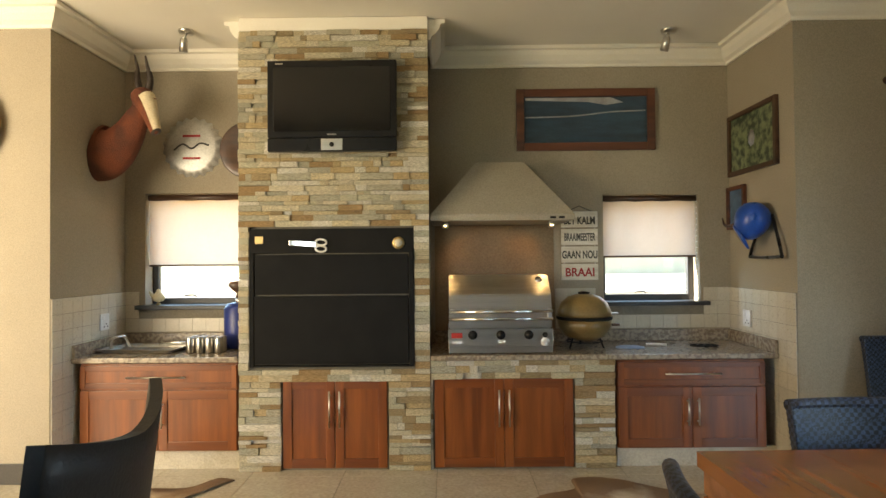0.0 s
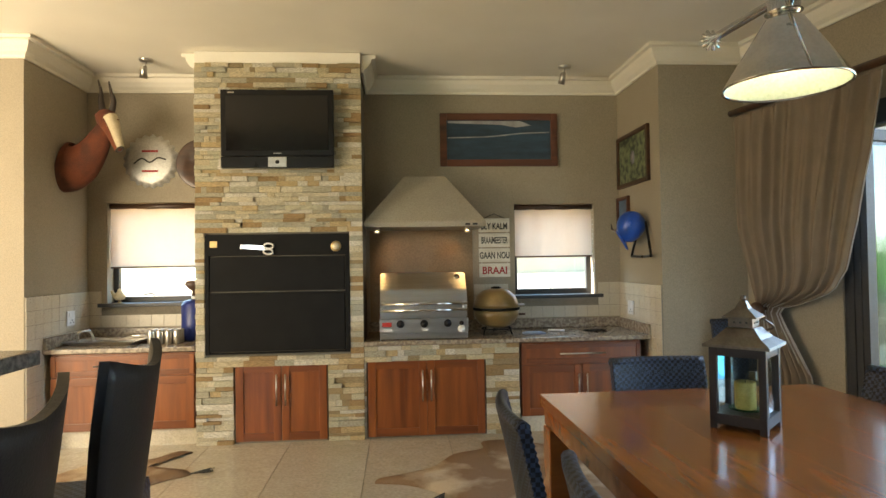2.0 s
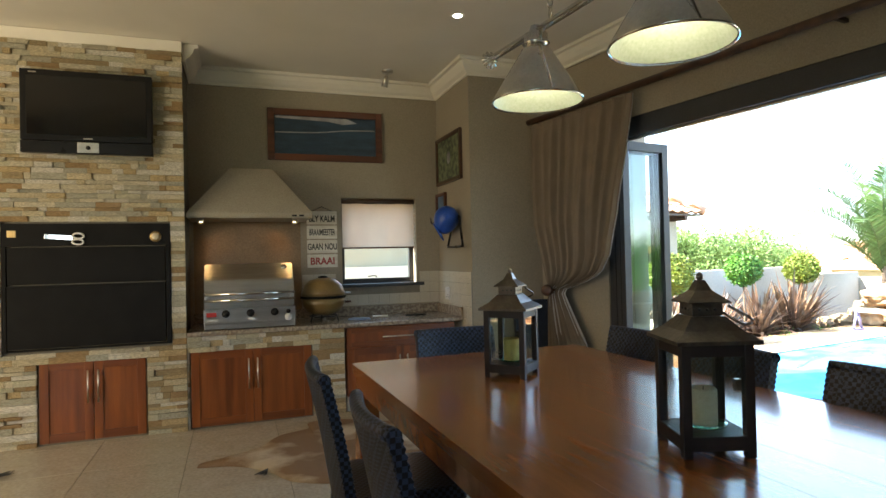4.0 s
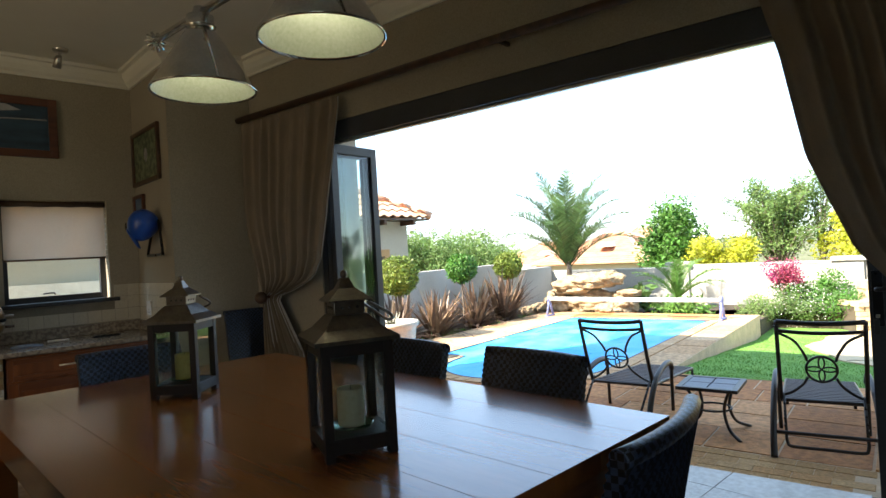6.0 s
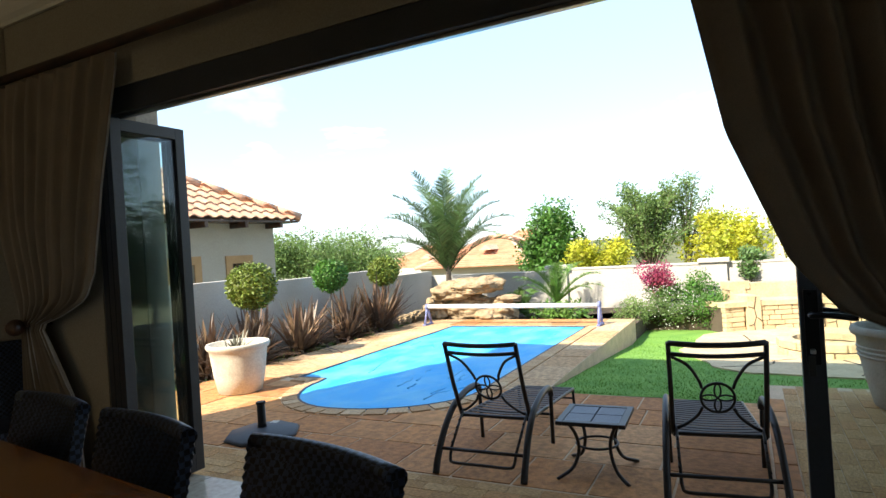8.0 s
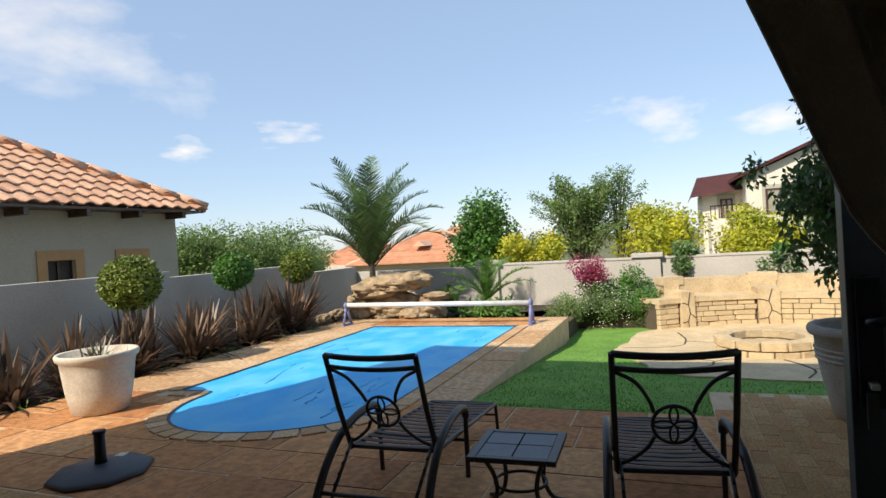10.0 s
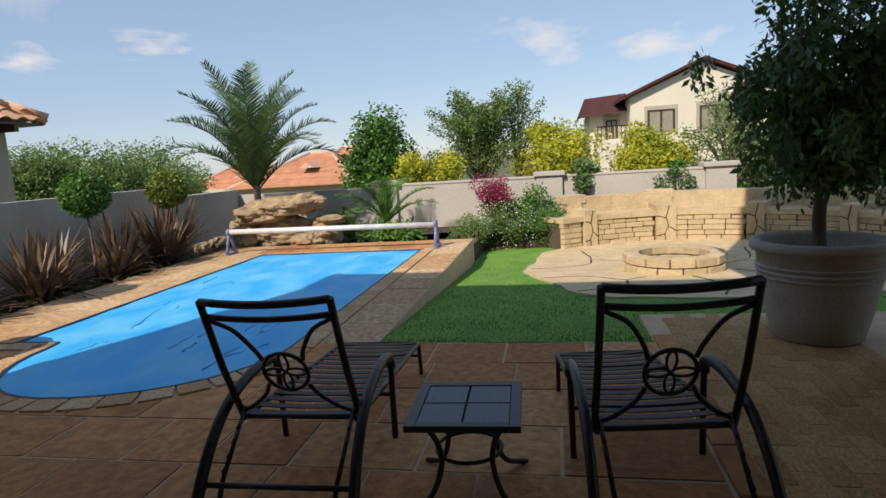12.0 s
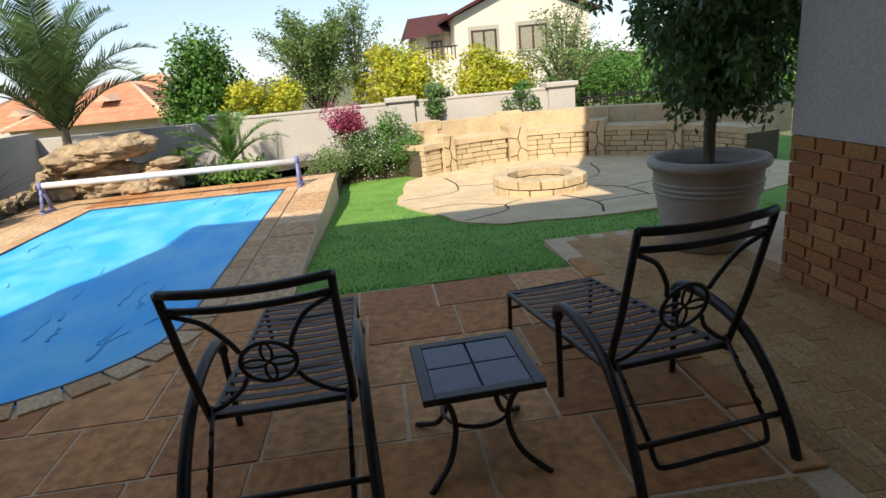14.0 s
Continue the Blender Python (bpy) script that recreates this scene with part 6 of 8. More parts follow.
la = lounger(OM @ pose(1.262, 1.022, -0.130, 0, 0, 1.5), "dark bronze lounger with vinyl straps beside the table")
tagged(copy_thing(la, OM @ pose(1.237, -0.362, -0.130, 0, 0, 7) @ Matrix.Diagonal((0.88, 0.97, 1.04, 1))), "dark bronze lounger with vinyl straps facing the fire pit")
tt = thing("side_table", OM @ pose(1.481, 0.357, -0.130, 0, 0, 2.4), "small metal side table with four slate tiles", "side table")
for u0, u1, v0, v1 in ((-0.205, 0.205, -0.205, -0.165), (-0.205, 0.205, 0.165, 0.205), (-0.205, -0.165, -0.165, 0.165), (0.165, 0.205, -0.165, 0.165)):
    part("rim", box(bm_new(), u0, u1, v0, v1, 0.325, 0.350, 0.004), BRONZE, tt)
for sx in (-1, 1):
    for sy in (-1, 1):
        part("tile", box(bm_new(), min(sx * 0.004, sx * 0.163), max(sx * 0.004, sx * 0.163), min(sy * 0.004, sy * 0.163), max(sy * 0.004, sy * 0.163), 0.332, 0.347, 0.002), SLATE, tt)
        part("leg", tube(bm_new(), smooth_path([(sx * 0.14, sy * 0.14, 0.325), (sx * 0.105, sy * 0.105, 0.24), (sx * 0.095, sy * 0.095, 0.15), (sx * 0.13, sy * 0.13, 0.05), (sx * 0.21, sy * 0.21, 0.0)]), 0.011, 8), BRONZE, tt)
part("stretcher", tube(bm_new(), arc((0, 0, 0.17), 0.125, 0, 345, 23), 0.008, 7, closed=True), BRONZE, tt)
part("under_plate", box(bm_new(), -0.165, 0.165, -0.165, 0.165, 0.322, 0.330), BRONZE, tt)

ub = thing("umbrella_base", OM @ pose(1.42, 3.09, -0.130, 0, 0, 12), "empty dark umbrella base on the patio", "umbrella base")
part("plate", lathe(bm_new(), [(0.30, 0), (0.31, 0.012), (0.29, 0.035), (0.12, 0.062), (0.05, 0.07), (0, 0.07)], 8), mat("dark_slate_plastic", (0.05, 0.055, 0.065), rough=0.5, bump=0.1), ub)
part("socket_tube", lathe(bm_new(), [(0.040, 0.065), (0.034, 0.10), (0.033, 0.265), (0.028, 0.27), (0.026, 0.12)], 20), BLACKPLASTIC, ub)
part("collar", lathe(bm_new(), [(0.036, 0.255), (0.040, 0.258), (0.040, 0.275), (0.034, 0.278)], 20), BLACKPLASTIC, ub)
part("grip_slot", box(bm_new(), 0.15, 0.22, -0.03, 0.03, 0.048, 0.056, 0.003), STEEL, ub)


def leaves(bm, centre, radius, count, size, squash=(1, 1, 1), shell=0.55, droop=0.0, aspect=0.5, rg=random):
    """Leaf blades scattered through a rounded volume, denser towards its skin."""
    for _ in range(count):
        d = Vector((rg.gauss(0, 1), rg.gauss(0, 1), rg.gauss(0, 1))).normalized()
        r = radius * (shell + (1 - shell) * rg.random() ** 0.6)
        p = Vector(centre) + Vector((d.x * r * squash[0], d.y * r * squash[1], d.z * r * squash[2]))
        s = size * rg.uniform(0.6, 1.25)
        ax = Vector((rg.gauss(0, 1), rg.gauss(0, 1), rg.gauss(0, 0.7) - droop)).normalized()
        side = ax.cross(d + Vector((rg.gauss(0, 0.5), rg.gauss(0, 0.5), rg.gauss(0, 0.5))))
        if side.length < 1e-3:
            continue
        side = side.normalized() * s * aspect * 0.5
        a, b, c = p, p + ax * s * 0.5, p + ax * s
        try:
            bm.faces.new([bm.verts.new(q) for q in (a, b + side, c, b - side)])
        except ValueError:
            pass
    return bm


def leaf_part(name, bm, m, parent, label=""):
    me = bpy.data.meshes.new(name)
    bm.to_mesh(me)
    bm.free()
    me.materials.append(m)
    ob = new(name, me)
    ob.parent = parent
    tagged(ob, label, kind="stuff")
    return ob


def planter(m, prof, material, label, bands=()):
    p = thing("plant_pot", m, label, "plant pot")
    part("pot_body", lathe(bm_new(), prof, 56), material, p)
    for z, r in bands:
        part("band", tube(bm_new(), arc((0, 0, z), r, 0, 355, 55), 0.010, 7, closed=True), material, p)
    return p


bp_ = planter(OM @ pose(3.40, -1.61, -0.130), [(0.245, 0), (0.258, 0.01), (0.305, 0.20), (0.345, 0.42), (0.355, 0.555), (0.385, 0.565), (0.394, 0.585), (0.394, 0.60), (0.385, 0.622), (0.35, 0.628), (0.335, 0.60), (0.33, 0.52), (0, 0.52)], POTGREY,
              "large grey cast pot with ringed bands", ((0.40, 0.343), (0.435, 0.347), (0.47, 0.350)))
part("potting_soil", lathe(bm_new(), [(0.328, 0.525), (0.2, 0.54), (0, 0.545)], 32), SOIL, bp_)
lp = planter(OM @ pose(2.60, 4.56, -0.130), [(0.215, 0), (0.235, 0.01), (0.275, 0.20), (0.30, 0.40), (0.31, 0.47), (0.335, 0.49), (0.345, 0.525), (0.335, 0.545), (0.305, 0.54), (0.285, 0.47), (0, 0.46)], POTCREAM,
             "cream weathered cast pot beside the pool")
part("potting_soil", lathe(bm_new(), [(0.28, 0.465), (0, 0.48)], 28), SOIL, lp)
suc = thing("succulent", OM @ pose(2.60, 4.58, 0.34), "grey-green strappy succulent growing in the pot", "plant")


def blades(bm, count, length, width, spread, rg, droop=0.6):
    """Sword leaves that rise from one point and bend over."""
    for _ in range(count):
        a = rg.uniform(0, 2 * math.pi)
        el = rg.uniform(spread, 1.45)
        l = length * rg.uniform(0.55, 1.1)
        d = Vector((math.cos(a) * math.cos(el), math.sin(a) * math.cos(el), math.sin(el)))
        side = Vector((-math.sin(a), math.cos(a), 0))
        p0 = Vector((rg.gauss(0, 0.05), rg.gauss(0, 0.05), 0))
        prev = None
        nseg = 4
        for k in range(nseg + 1):
            t = k / nseg
            p = p0 + d * l * t - Vector((0, 0, droop * l * (1 - math.sin(el)) * t * t)) + Vector((d.x, d.y, 0)) * l * 0.12 * t * t
            w = width * (1 - t) ** 0.7 * (0.7 + 0.6 * t) + 0.001
            row = (bm.verts.new(p - side * w), bm.verts.new(p + side * w))
            if prev:
                bm.faces.new((prev[0], prev[1], row[1], row[0]))
            prev = row
    return bm


rg = random.Random(12)
leaf_part("leaf", blades(bm_new(), 60, 0.22, 0.014, 0.1, rg), mat("grey_succulent", (0.20, 0.20, 0.14), (0.13, 0.12, 0.08), rough=0.5, island=0.3, bump=0), suc)

# flax clumps along the shaded wall
for k, (x, y, s) in enumerate([(2.6, 5.85, 0.8), (3.35, 5.95, 0.85), (3.9, 5.75, 0.9), (4.5, 6.1, 0.95), (5.0, 5.8, 1.0), (5.55, 6.1, 0.9), (6.2, 5.75, 0.85), (6.75, 6.1, 1.0), (7.2, 5.8, 1.1), (7.75, 6.0, 1.1), (1.8, 5.85, 0.75)]):
    fx = thing("flax_plant", OM @ pose(x, y, -0.22), "bronze flax clump of arching sword leaves", "plant", "flax along the wall")
    leaf_part("leaf", blades(bm_new(), 120, 1.05 * s, 0.038, 0.25, rg, 1.1), LEAF_FLAX, fx)
    leaf_part("ground_cover", leaves(bm_new(), (0.1, -0.38, 0.02), 0.35, 130, 0.10, (1, 0.5, 0.2), 0.2, aspect=0.15, rg=rg), LEAF_FERN, fx)


def ball_tree(x, y, z, r, m, label):
    t = thing("topiary_tree", OM @ pose(x, y, -0.22), label, "topiary", "topiary balls")
    h = z + 0.22
    part("trunk", tube(bm_new(), smooth_path([(0, 0, 0), (0.02, 0.01, h * 0.4), (-0.01, 0.0, h - r * 0.5)]), 0.022, 8, 0.014), BARK, t)
    bm = leaves(bm_new(), (0, 0, h), r, 3800, 0.055, (1, 1, 0.96), 0.80, aspect=0.6, rg=rg)
    leaves(bm, (0, 0, h), r * 1.06, 260, 0.06, (1, 1, 0.98), 0.9, aspect=0.5, rg=rg)
    bmesh.ops.create_icosphere(bm, subdivisions=3, radius=r * 0.80, matrix=Matrix.Translation((0, 0, h)))
    leaf_part("crown", bm, m, t)


ball_tree(3.99, 5.70, 0.95, 0.335, LEAF_TOPIARY, "clipped olive-green topiary ball on a stem")
ball_tree(5.99, 5.88, 0.97, 0.285, LEAF_GREEN, "clipped bright green topiary ball on a stem")
ball_tree(7.50, 5.78, 0.94, 0.285, LEAF_TOPIARY, "clipped golden-green topiary ball on a stem")


def rock(bm, c, s, seed, sub=5, rough=0.28):
    r = bmesh.ops.create_icosphere(bm, subdivisions=sub, radius=1.0)
    for v in r["verts"]:
        p = v.co.copy()
        k = 1 + rough * noise.noise(p * 1.3 + Vector((seed, 0, 0))) + 0.10 * noise.noise(p * 4 + Vector((0, seed, 0)))
        k *= 1 + 0.05 * math.copysign(1, math.sin(p.z * 7 + 2 * noise.noise(p * 1.5)))
        for f_, d_ in ((1.7, 0.10), (3.4, 0.05)):  # cracks
            k -= d_ * max(0.0, 1 - 11 * abs(noise.noise(p * f_ + Vector((seed, seed * 2, 3)))))
        q = p * k
        q.z = max(-0.8, min(0.85, q.z))
        v.co = Vector(c) + Vector((q.x * s[0], q.y * s[1], q.z * s[2]))
    return bm


rocks = thing("rock_waterfall", OM, "moulded sandstone rock waterfall behind the pool", "rockery")
for c, s, sd in (((9.0, 4.55, 0.50), (0.50, 0.50, 0.20), 1), ((8.95, 5.00, 0.42), (0.50, 0.45, 0.24), 2), ((9.0, 4.25, 0.54), (0.42, 0.36, 0.19), 3), ((9.05, 4.75, 0.05), (0.40, 0.60, 0.32), 4),
                 ((8.9, 5.35, 0.05), (0.35, 0.34, 0.28), 5), ((8.95, 3.90, 0.0), (0.32, 0.28, 0.24), 6), ((9.0, 3.82, 0.22), (0.22, 0.30, 0.10), 7), ((8.75, 5.75, -0.12), (0.25, 0.28, 0.18), 8), ((8.7, 4.15, -0.1), (0.28, 0.30, 0.16), 9), ((8.6, 6.0, -0.15), (0.25, 0.2, 0.14), 11)):
    bm = rock(bm_new(), c, s, sd * 3.7)
    for f in bm.faces:
        f.smooth = True
    part("rock", bm, ROCK, rocks)

# palm
def frond(bm, root, yaw, el, length, curl, rg, leaflet=0.42, width=0.014, pairs=46):
    pts = []
    d0 = Vector((math.cos(yaw), math.sin(yaw), 0))
    for k in range(15):
        t = k / 14
        a = el - curl * t * t
        pts.append((pts[-1] if pts else Vector(root)) + (d0 * math.cos(a) + Vector((0, 0, math.sin(a)))) * (length / 14 if pts else 0))
    tube(bm, pts, 0.016, 5, 0.003)
    side0 = Vector((-math.sin(yaw), math.cos(yaw), 0))
    for k in range(2, pairs):
        t = k / pairs
        i = min(13, int(t * 14))
        p = pts[i].lerp(pts[i + 1], t * 14 - i)
        tang = (pts[i + 1] - pts[i]).normalized()
        ln = leaflet * math.sin(math.pi * (0.12 + 0.84 * t)) ** 0.7
        for s in (-1, 1):
            up = side0.cross(tang) * -1
            d = (side0 * s * 0.75 + tang * 0.55 + up * rg.uniform(0.05, 0.45)).normalized()
            tip = p + d * ln * rg.uniform(0.85, 1.1) - Vector((0, 0, 0.10 * ln))
            w = tang * width
            m = p.lerp(tip, 0.5) + Vector((0, 0, 0.02 * ln))
            bm.faces.new([bm.verts.new(q) for q in (p - w, m - w * 1.1, tip, m + w * 1.1, p + w)])


palm = thing("palm_tree", OM @ pose(9.38, 5.30, -0.25), "young feather palm rising behind the rocks", "palm")
part("trunk", tube(bm_new(), smooth_path([(0, 0, 0), (0.02, 0.02, 0.6), (0, 0, 1.0), (0, 0, 1.2)]), 0.085, 12, 0.045), BARK, palm)
bm = bm_new()
for k in range(24):
    ring = (k / 23) ** 0.8
    el = 1.54 - 0.66 * ring - 0.08 * rg.random()
    frond(bm, (0.05 * math.cos(k * 2.399), 0.05 * math.sin(k * 2.399), 1.06 + 0.30 * (1 - ring)), k * 2.399 + 0.3, el, 2.02 - 0.24 * ring + 0.12 * rg.random(), 0.42 + 0.98 * ring + 0.25 * rg.random(), rg, 0.43, 0.012, 62)
leaf_part("fronds", bm, LEAF_PALM, palm)
cy = thing("cycad", OM @ pose(9.85, 3.05, -0.22), "low feathery palm fern by the wall", "plant")
bm = bm_new()
for k in range(16):
    frond(bm, (0, 0, 0.25), k * 2.399, 1.45 - 0.75 * (k % 4) / 3, 1.0 + 0.2 * rg.random(), 1.1, rg, 0.20, 0.007, 40)
leaf_part("fronds", bm, LEAF_FERN, cy)
fe = thing("fern_bed", OM @ pose(9.2, 2.75, -0.22), "bright green ferns at the rock's foot", "plant")
bm = leaves(bm_new(), (0.1, 0.1, 0.12), 0.55, 700, 0.13, (0.7, 1.3, 0.45), 0.2, aspect=0.35, rg=rg)
leaf_part("leaf", bm, LEAF_FERN, fe)
pr = thing("paddle_plant", OM @ pose(9.5, 3.75, -0.22), "dark green paddle-leaved plant by the rocks", "plant")
leaf_part("leaf", leaves(bm_new(), (0, 0, 0.35), 0.28, 60, 0.28, (0.8, 0.8, 1.2), 0.2, aspect=0.5, rg=rg), LEAF_DARK, pr)


def shrub(x, y, z, r, m, label, count=2500, size=0.06, squash=(1, 1, 1), name="shrub", clumps=9, aspect=0.5, stem=0.0, droop=0.0, base=-0.9):
    """Leaves in uneven clumps on a few twigs."""
    t = thing(name, OM @ pose(x, y, base), label, "shrub" if not stem else "tree")
    bm, wood_bm = bm_new(), bm_new()
    h = z - base
    tube(wood_bm, smooth_path([(0, 0, 0), (0.03, 0.02, h * 0.5), (0, 0, h)]), 0.03 + 0.03 * r, 7, 0.015)
    for k in range(clumps):
        d = Vector((rg.gauss(0, 1), rg.gauss(0, 1), rg.gauss(0, 0.9))).normalized()
        rr = r * rg.uniform(0.25, 0.72)
        c = Vector((d.x * rr * squash[0], d.y * rr * squash[1], h + d.z * rr * squash[2]))
        cr = r * rg.uniform(0.32, 0.55)
        leaves(bm, c, cr, count // clumps, size, (1, 1, 0.85), 0.35, droop, aspect, rg)
        tube(wood_bm, smooth_path([(0, 0, h * 0.55), tuple(c * 0.5 + Vector((0, 0, h * 0.35))), tuple(c)], 3), 0.016 + 0.01 * r, 5, 0.004)
    part("trunk", wood_bm, BARK, t)
    leaf_part("crown", bm, m, t)
    return t


shrub(10.35, 1.10, 0.50, 0.50, PETAL_PINK, "bougainvillea covered in magenta bracts", 2600, 0.05, (0.6, 0.95, 0.55), "bougainvillea", 12)
shrub(10.45, 1.02, 0.18, 0.45, LEAF_DARK, "dark green foliage under the magenta bracts", 1500, 0.06, (0.5, 0.95, 0.8))
shrub(10.35, 0.45, 0.15, 0.62, LEAF_GREEN, "dense dark green shrub under the bougainvillea", 2600, 0.06, (0.6, 1.25, 0.7))
shrub(9.75, 0.98, -0.15, 0.58, LEAF_GREY, "low grey-green bush with tiny white flowers", 3200, 0.05, (0.7, 1.3, 0.75))
shrub(9.75, 0.25, -0.14, 0.52, LEAF_GREEN, "low green bush beside the stone seat", 2600, 0.05, (0.7, 1.1, 0.8))
shrub(9.25, 1.42, -0.14, 0.42, LEAF_GREY, "low grey-green bush beside the pool deck", 1900, 0.045, (0.8, 1.0, 0.75))
fl = thing("white_flowers", OM @ pose(9.72, 0.92, -0.12), "sprinkling of tiny white flowers on the bush", "flowers")
leaf_part("petals", leaves(bm_new(), (0, 0, 0.02), 0.62, 700, 0.026, (0.75, 1.25, 0.75), 0.75, aspect=0.9, rg=rg), PETAL_WHITE, fl)
shrub(11.02, -0.62, 0.62, 0.42, LEAF_DARK, "dark green shrub growing over the wall", 1900, 0.07, (0.8, 1, 0.85), base=-0.9)
shrub(11.02, -2.25, 0.55, 0.45, LEAF_GREEN, "mid green shrub growing over the wall", 1700, 0.07, (0.8, 1, 0.85), base=-0.9)
shrub(14.3, 4.45, 1.10, 1.25, LEAF_GREEN, "dense rounded green tree behind the wall", 10500, 0.13, (0.8, 0.85, 1.30), "garden_tree", 30, stem=1)
shrub(13.7, 2.95, 0.85, 0.95, LEAF_YELLOW, "golden-leaved bush behind the wall", 5200, 0.11, (0.8, 0.9, 0.9), "golden_bush", 14)
shrub(14.4, -0.05, 0.90, 1.25, LEAF_YELLOW, "large golden-leaved bush behind the wall", 8500, 0.12, (0.8, 1.05, 0.9), "golden_bush", 20)
shrub(14.4, -2.35, 0.78, 1.15, LEAF_YELLOW, "large golden-leaved bush behind the wall", 7500, 0.12, (0.8, 1.05, 0.85), "golden_bush", 18)


def airy_tree(x, y, height, spread, m, label, limbs=26, per=300, size=0.10, lean=(0.0, 0.0)):
    """Branches that fan out from a low fork, leaves strung along their outer part."""
    t = thing("garden_tree", OM @ pose(x, y, -0.9), label, "tree")
    bm, wood_bm = bm_new(), bm_new()
    fork = Vector((0, 0, height * 0.30))
    tube(wood_bm, smooth_path([(0, 0, 0), (0.03, 0.03, height * 0.15), tuple(fork)]), 0.07, 8, 0.05)
    for k in range(limbs):
        a = k * 2.399
        out = spread * (0.25 + 0.75 * rg.random())
        top = height * (1.0 - 0.42 * (out / spread) ** 2 + 0.10 * rg.gauss(0, 1) * 0.6)
        tip = Vector((math.cos(a) * out * 0.8 + lean[0] * top / height, math.sin(a) * out + lean[1] * top / height, top))
        mid = fork.lerp(tip, 0.5) + Vector((0, 0, 0.12 * height))
        path = smooth_path([tuple(fork), tuple(mid), tuple(tip)], 8)
        tube(wood_bm, path, 0.028, 5, 0.004)
        for j, p in enumerate(path[4:]):
            leaves(bm, p, 0.16 + 0.20 * (1 - j / 13), per // 13, size, (1, 1, 0.9), 0.1, 0.2, 0.36, rg)
    part("trunk", wood_bm, BARK, t)
    leaf_part("crown", bm, m, t)
    return t


airy_tree(15.0, 1.85, 3.6, 1.8, LEAF_GREY, "airy grey-green tree with open branches", 52, 330)
airy_tree(15.4, 0.95, 4.0, 0.9, LEAF_GREY, "slender grey-green tree with upswept branches", 12, 240, lean=(0.0, -0.35))
airy_tree(13.6, -3.9, 3.2, 1.35, LEAF_GREY, "feathery grey-green tree behind the fence", 24, 200, 0.09)
shrub(13.0, -5.4, 0.45, 1.3, LEAF_GREEN, "green hedge behind the palisade fence", 3600, 0.10, (0.7, 1.5, 0.7), "hedge", 14)
shrub(12.2, -7.4, 0.30, 1.3, LEAF_GREEN, "green hedge behind the palisade fence", 3200, 0.10, (0.7, 1.5, 0.7), "hedge", 14)
for x, y, z, r in ((16.5, 15.0, 1.0, 2.0), (18.6, 14.4, 1.1, 2.1), (20.5, 14.8, 0.7, 1.8), (15.2, 16.2, 1.3, 1.6), (24, 21, 0.7, 2.4)):
    shrub(x, y, z, r, LEAF_GREY, "distant grey-green tree beyond the wall", 9500, 0.14, (1, 1, 0.75), "distant_tree", 22, 0.4, stem=1)

for x, y, r in ((19.0, -6.2, 1.7), (20.5, -9.0, 2.1), (21.0, -12.5, 2.4), (18.0, -13.5, 2.2), (23.0, -17.0, 2.8)):
    shrub(x, y, 0.5, r, LEAF_GREEN, "dense green hedge trees beyond the fence", 6000, 0.16, (0.9, 1.1, 0.8), "hedge_tree", 18, stem=1)

# ficus in the large pot
fic = thing("ficus_tree", OM @ pose(3.36, -1.60, 0.37), "weeping dark green ficus in the large pot", "tree")
part("trunk", tube(bm_new(), smooth_path([(0, 0, 0), (-0.02, 0.02, 0.25), (0.0, 0.0, 0.48)]), 0.042, 10, 0.034), BARK, fic)
bm = bm_new()
for k in range(12):
    a = k * 2.399
    e = 0.35 + 0.55 * rg.random()
    b0 = Vector((0.0, 0.0, 0.28 + 0.016 * k))
    b1 = b0 + Vector((0.22 * math.cos(a), 0.22 * math.sin(a), 0.45 * (0.6 + e)))
    b2 = b1 + Vector((0.17 * math.cos(a), 0.17 * math.sin(a) - 0.015 * k, 0.45 * e + 0.045 * k))
    part("limb", tube(bm_new(), smooth_path([b0, b0.lerp(b1, 0.5) + Vector((0, 0, 0.06)), b1, b2]), 0.024, 7, 0.006), BARK, fic)
    low = Vector((0, -0.08, -0.22))
    leaves(bm, b1 + low, 0.23, 380, 0.066, (1, 1, 1.2), 0.25, 1.1, 0.42, rg)
    leaves(bm, b2 + low, 0.26, 520, 0.066, (1, 1, 1.25), 0.25, 1.1, 0.42, rg)
    for q in range(3):
        leaves(bm, b1.lerp(b2, 0.3 * q) + Vector((rg.gauss(0, 0.2), rg.gauss(0, 0.2), rg.uniform(-0.35, 0.1))), 0.10, 90, 0.066, (1, 1, 1.6), 0.1, 1.4, 0.42, rg)
leaves(bm, (0, -0.08, 1.12), 0.42, 950, 0.066, (1, 1, 1.5), 0.45, 1.1, 0.42, rg)
leaves(bm, (0.0, -0.52, 2.2), 0.42, 1250, 0.066, (1, 1, 2.0), 0.3, 1.1, 0.42, rg)
leaf_part("crown", bm, LEAF_DARK, fic)

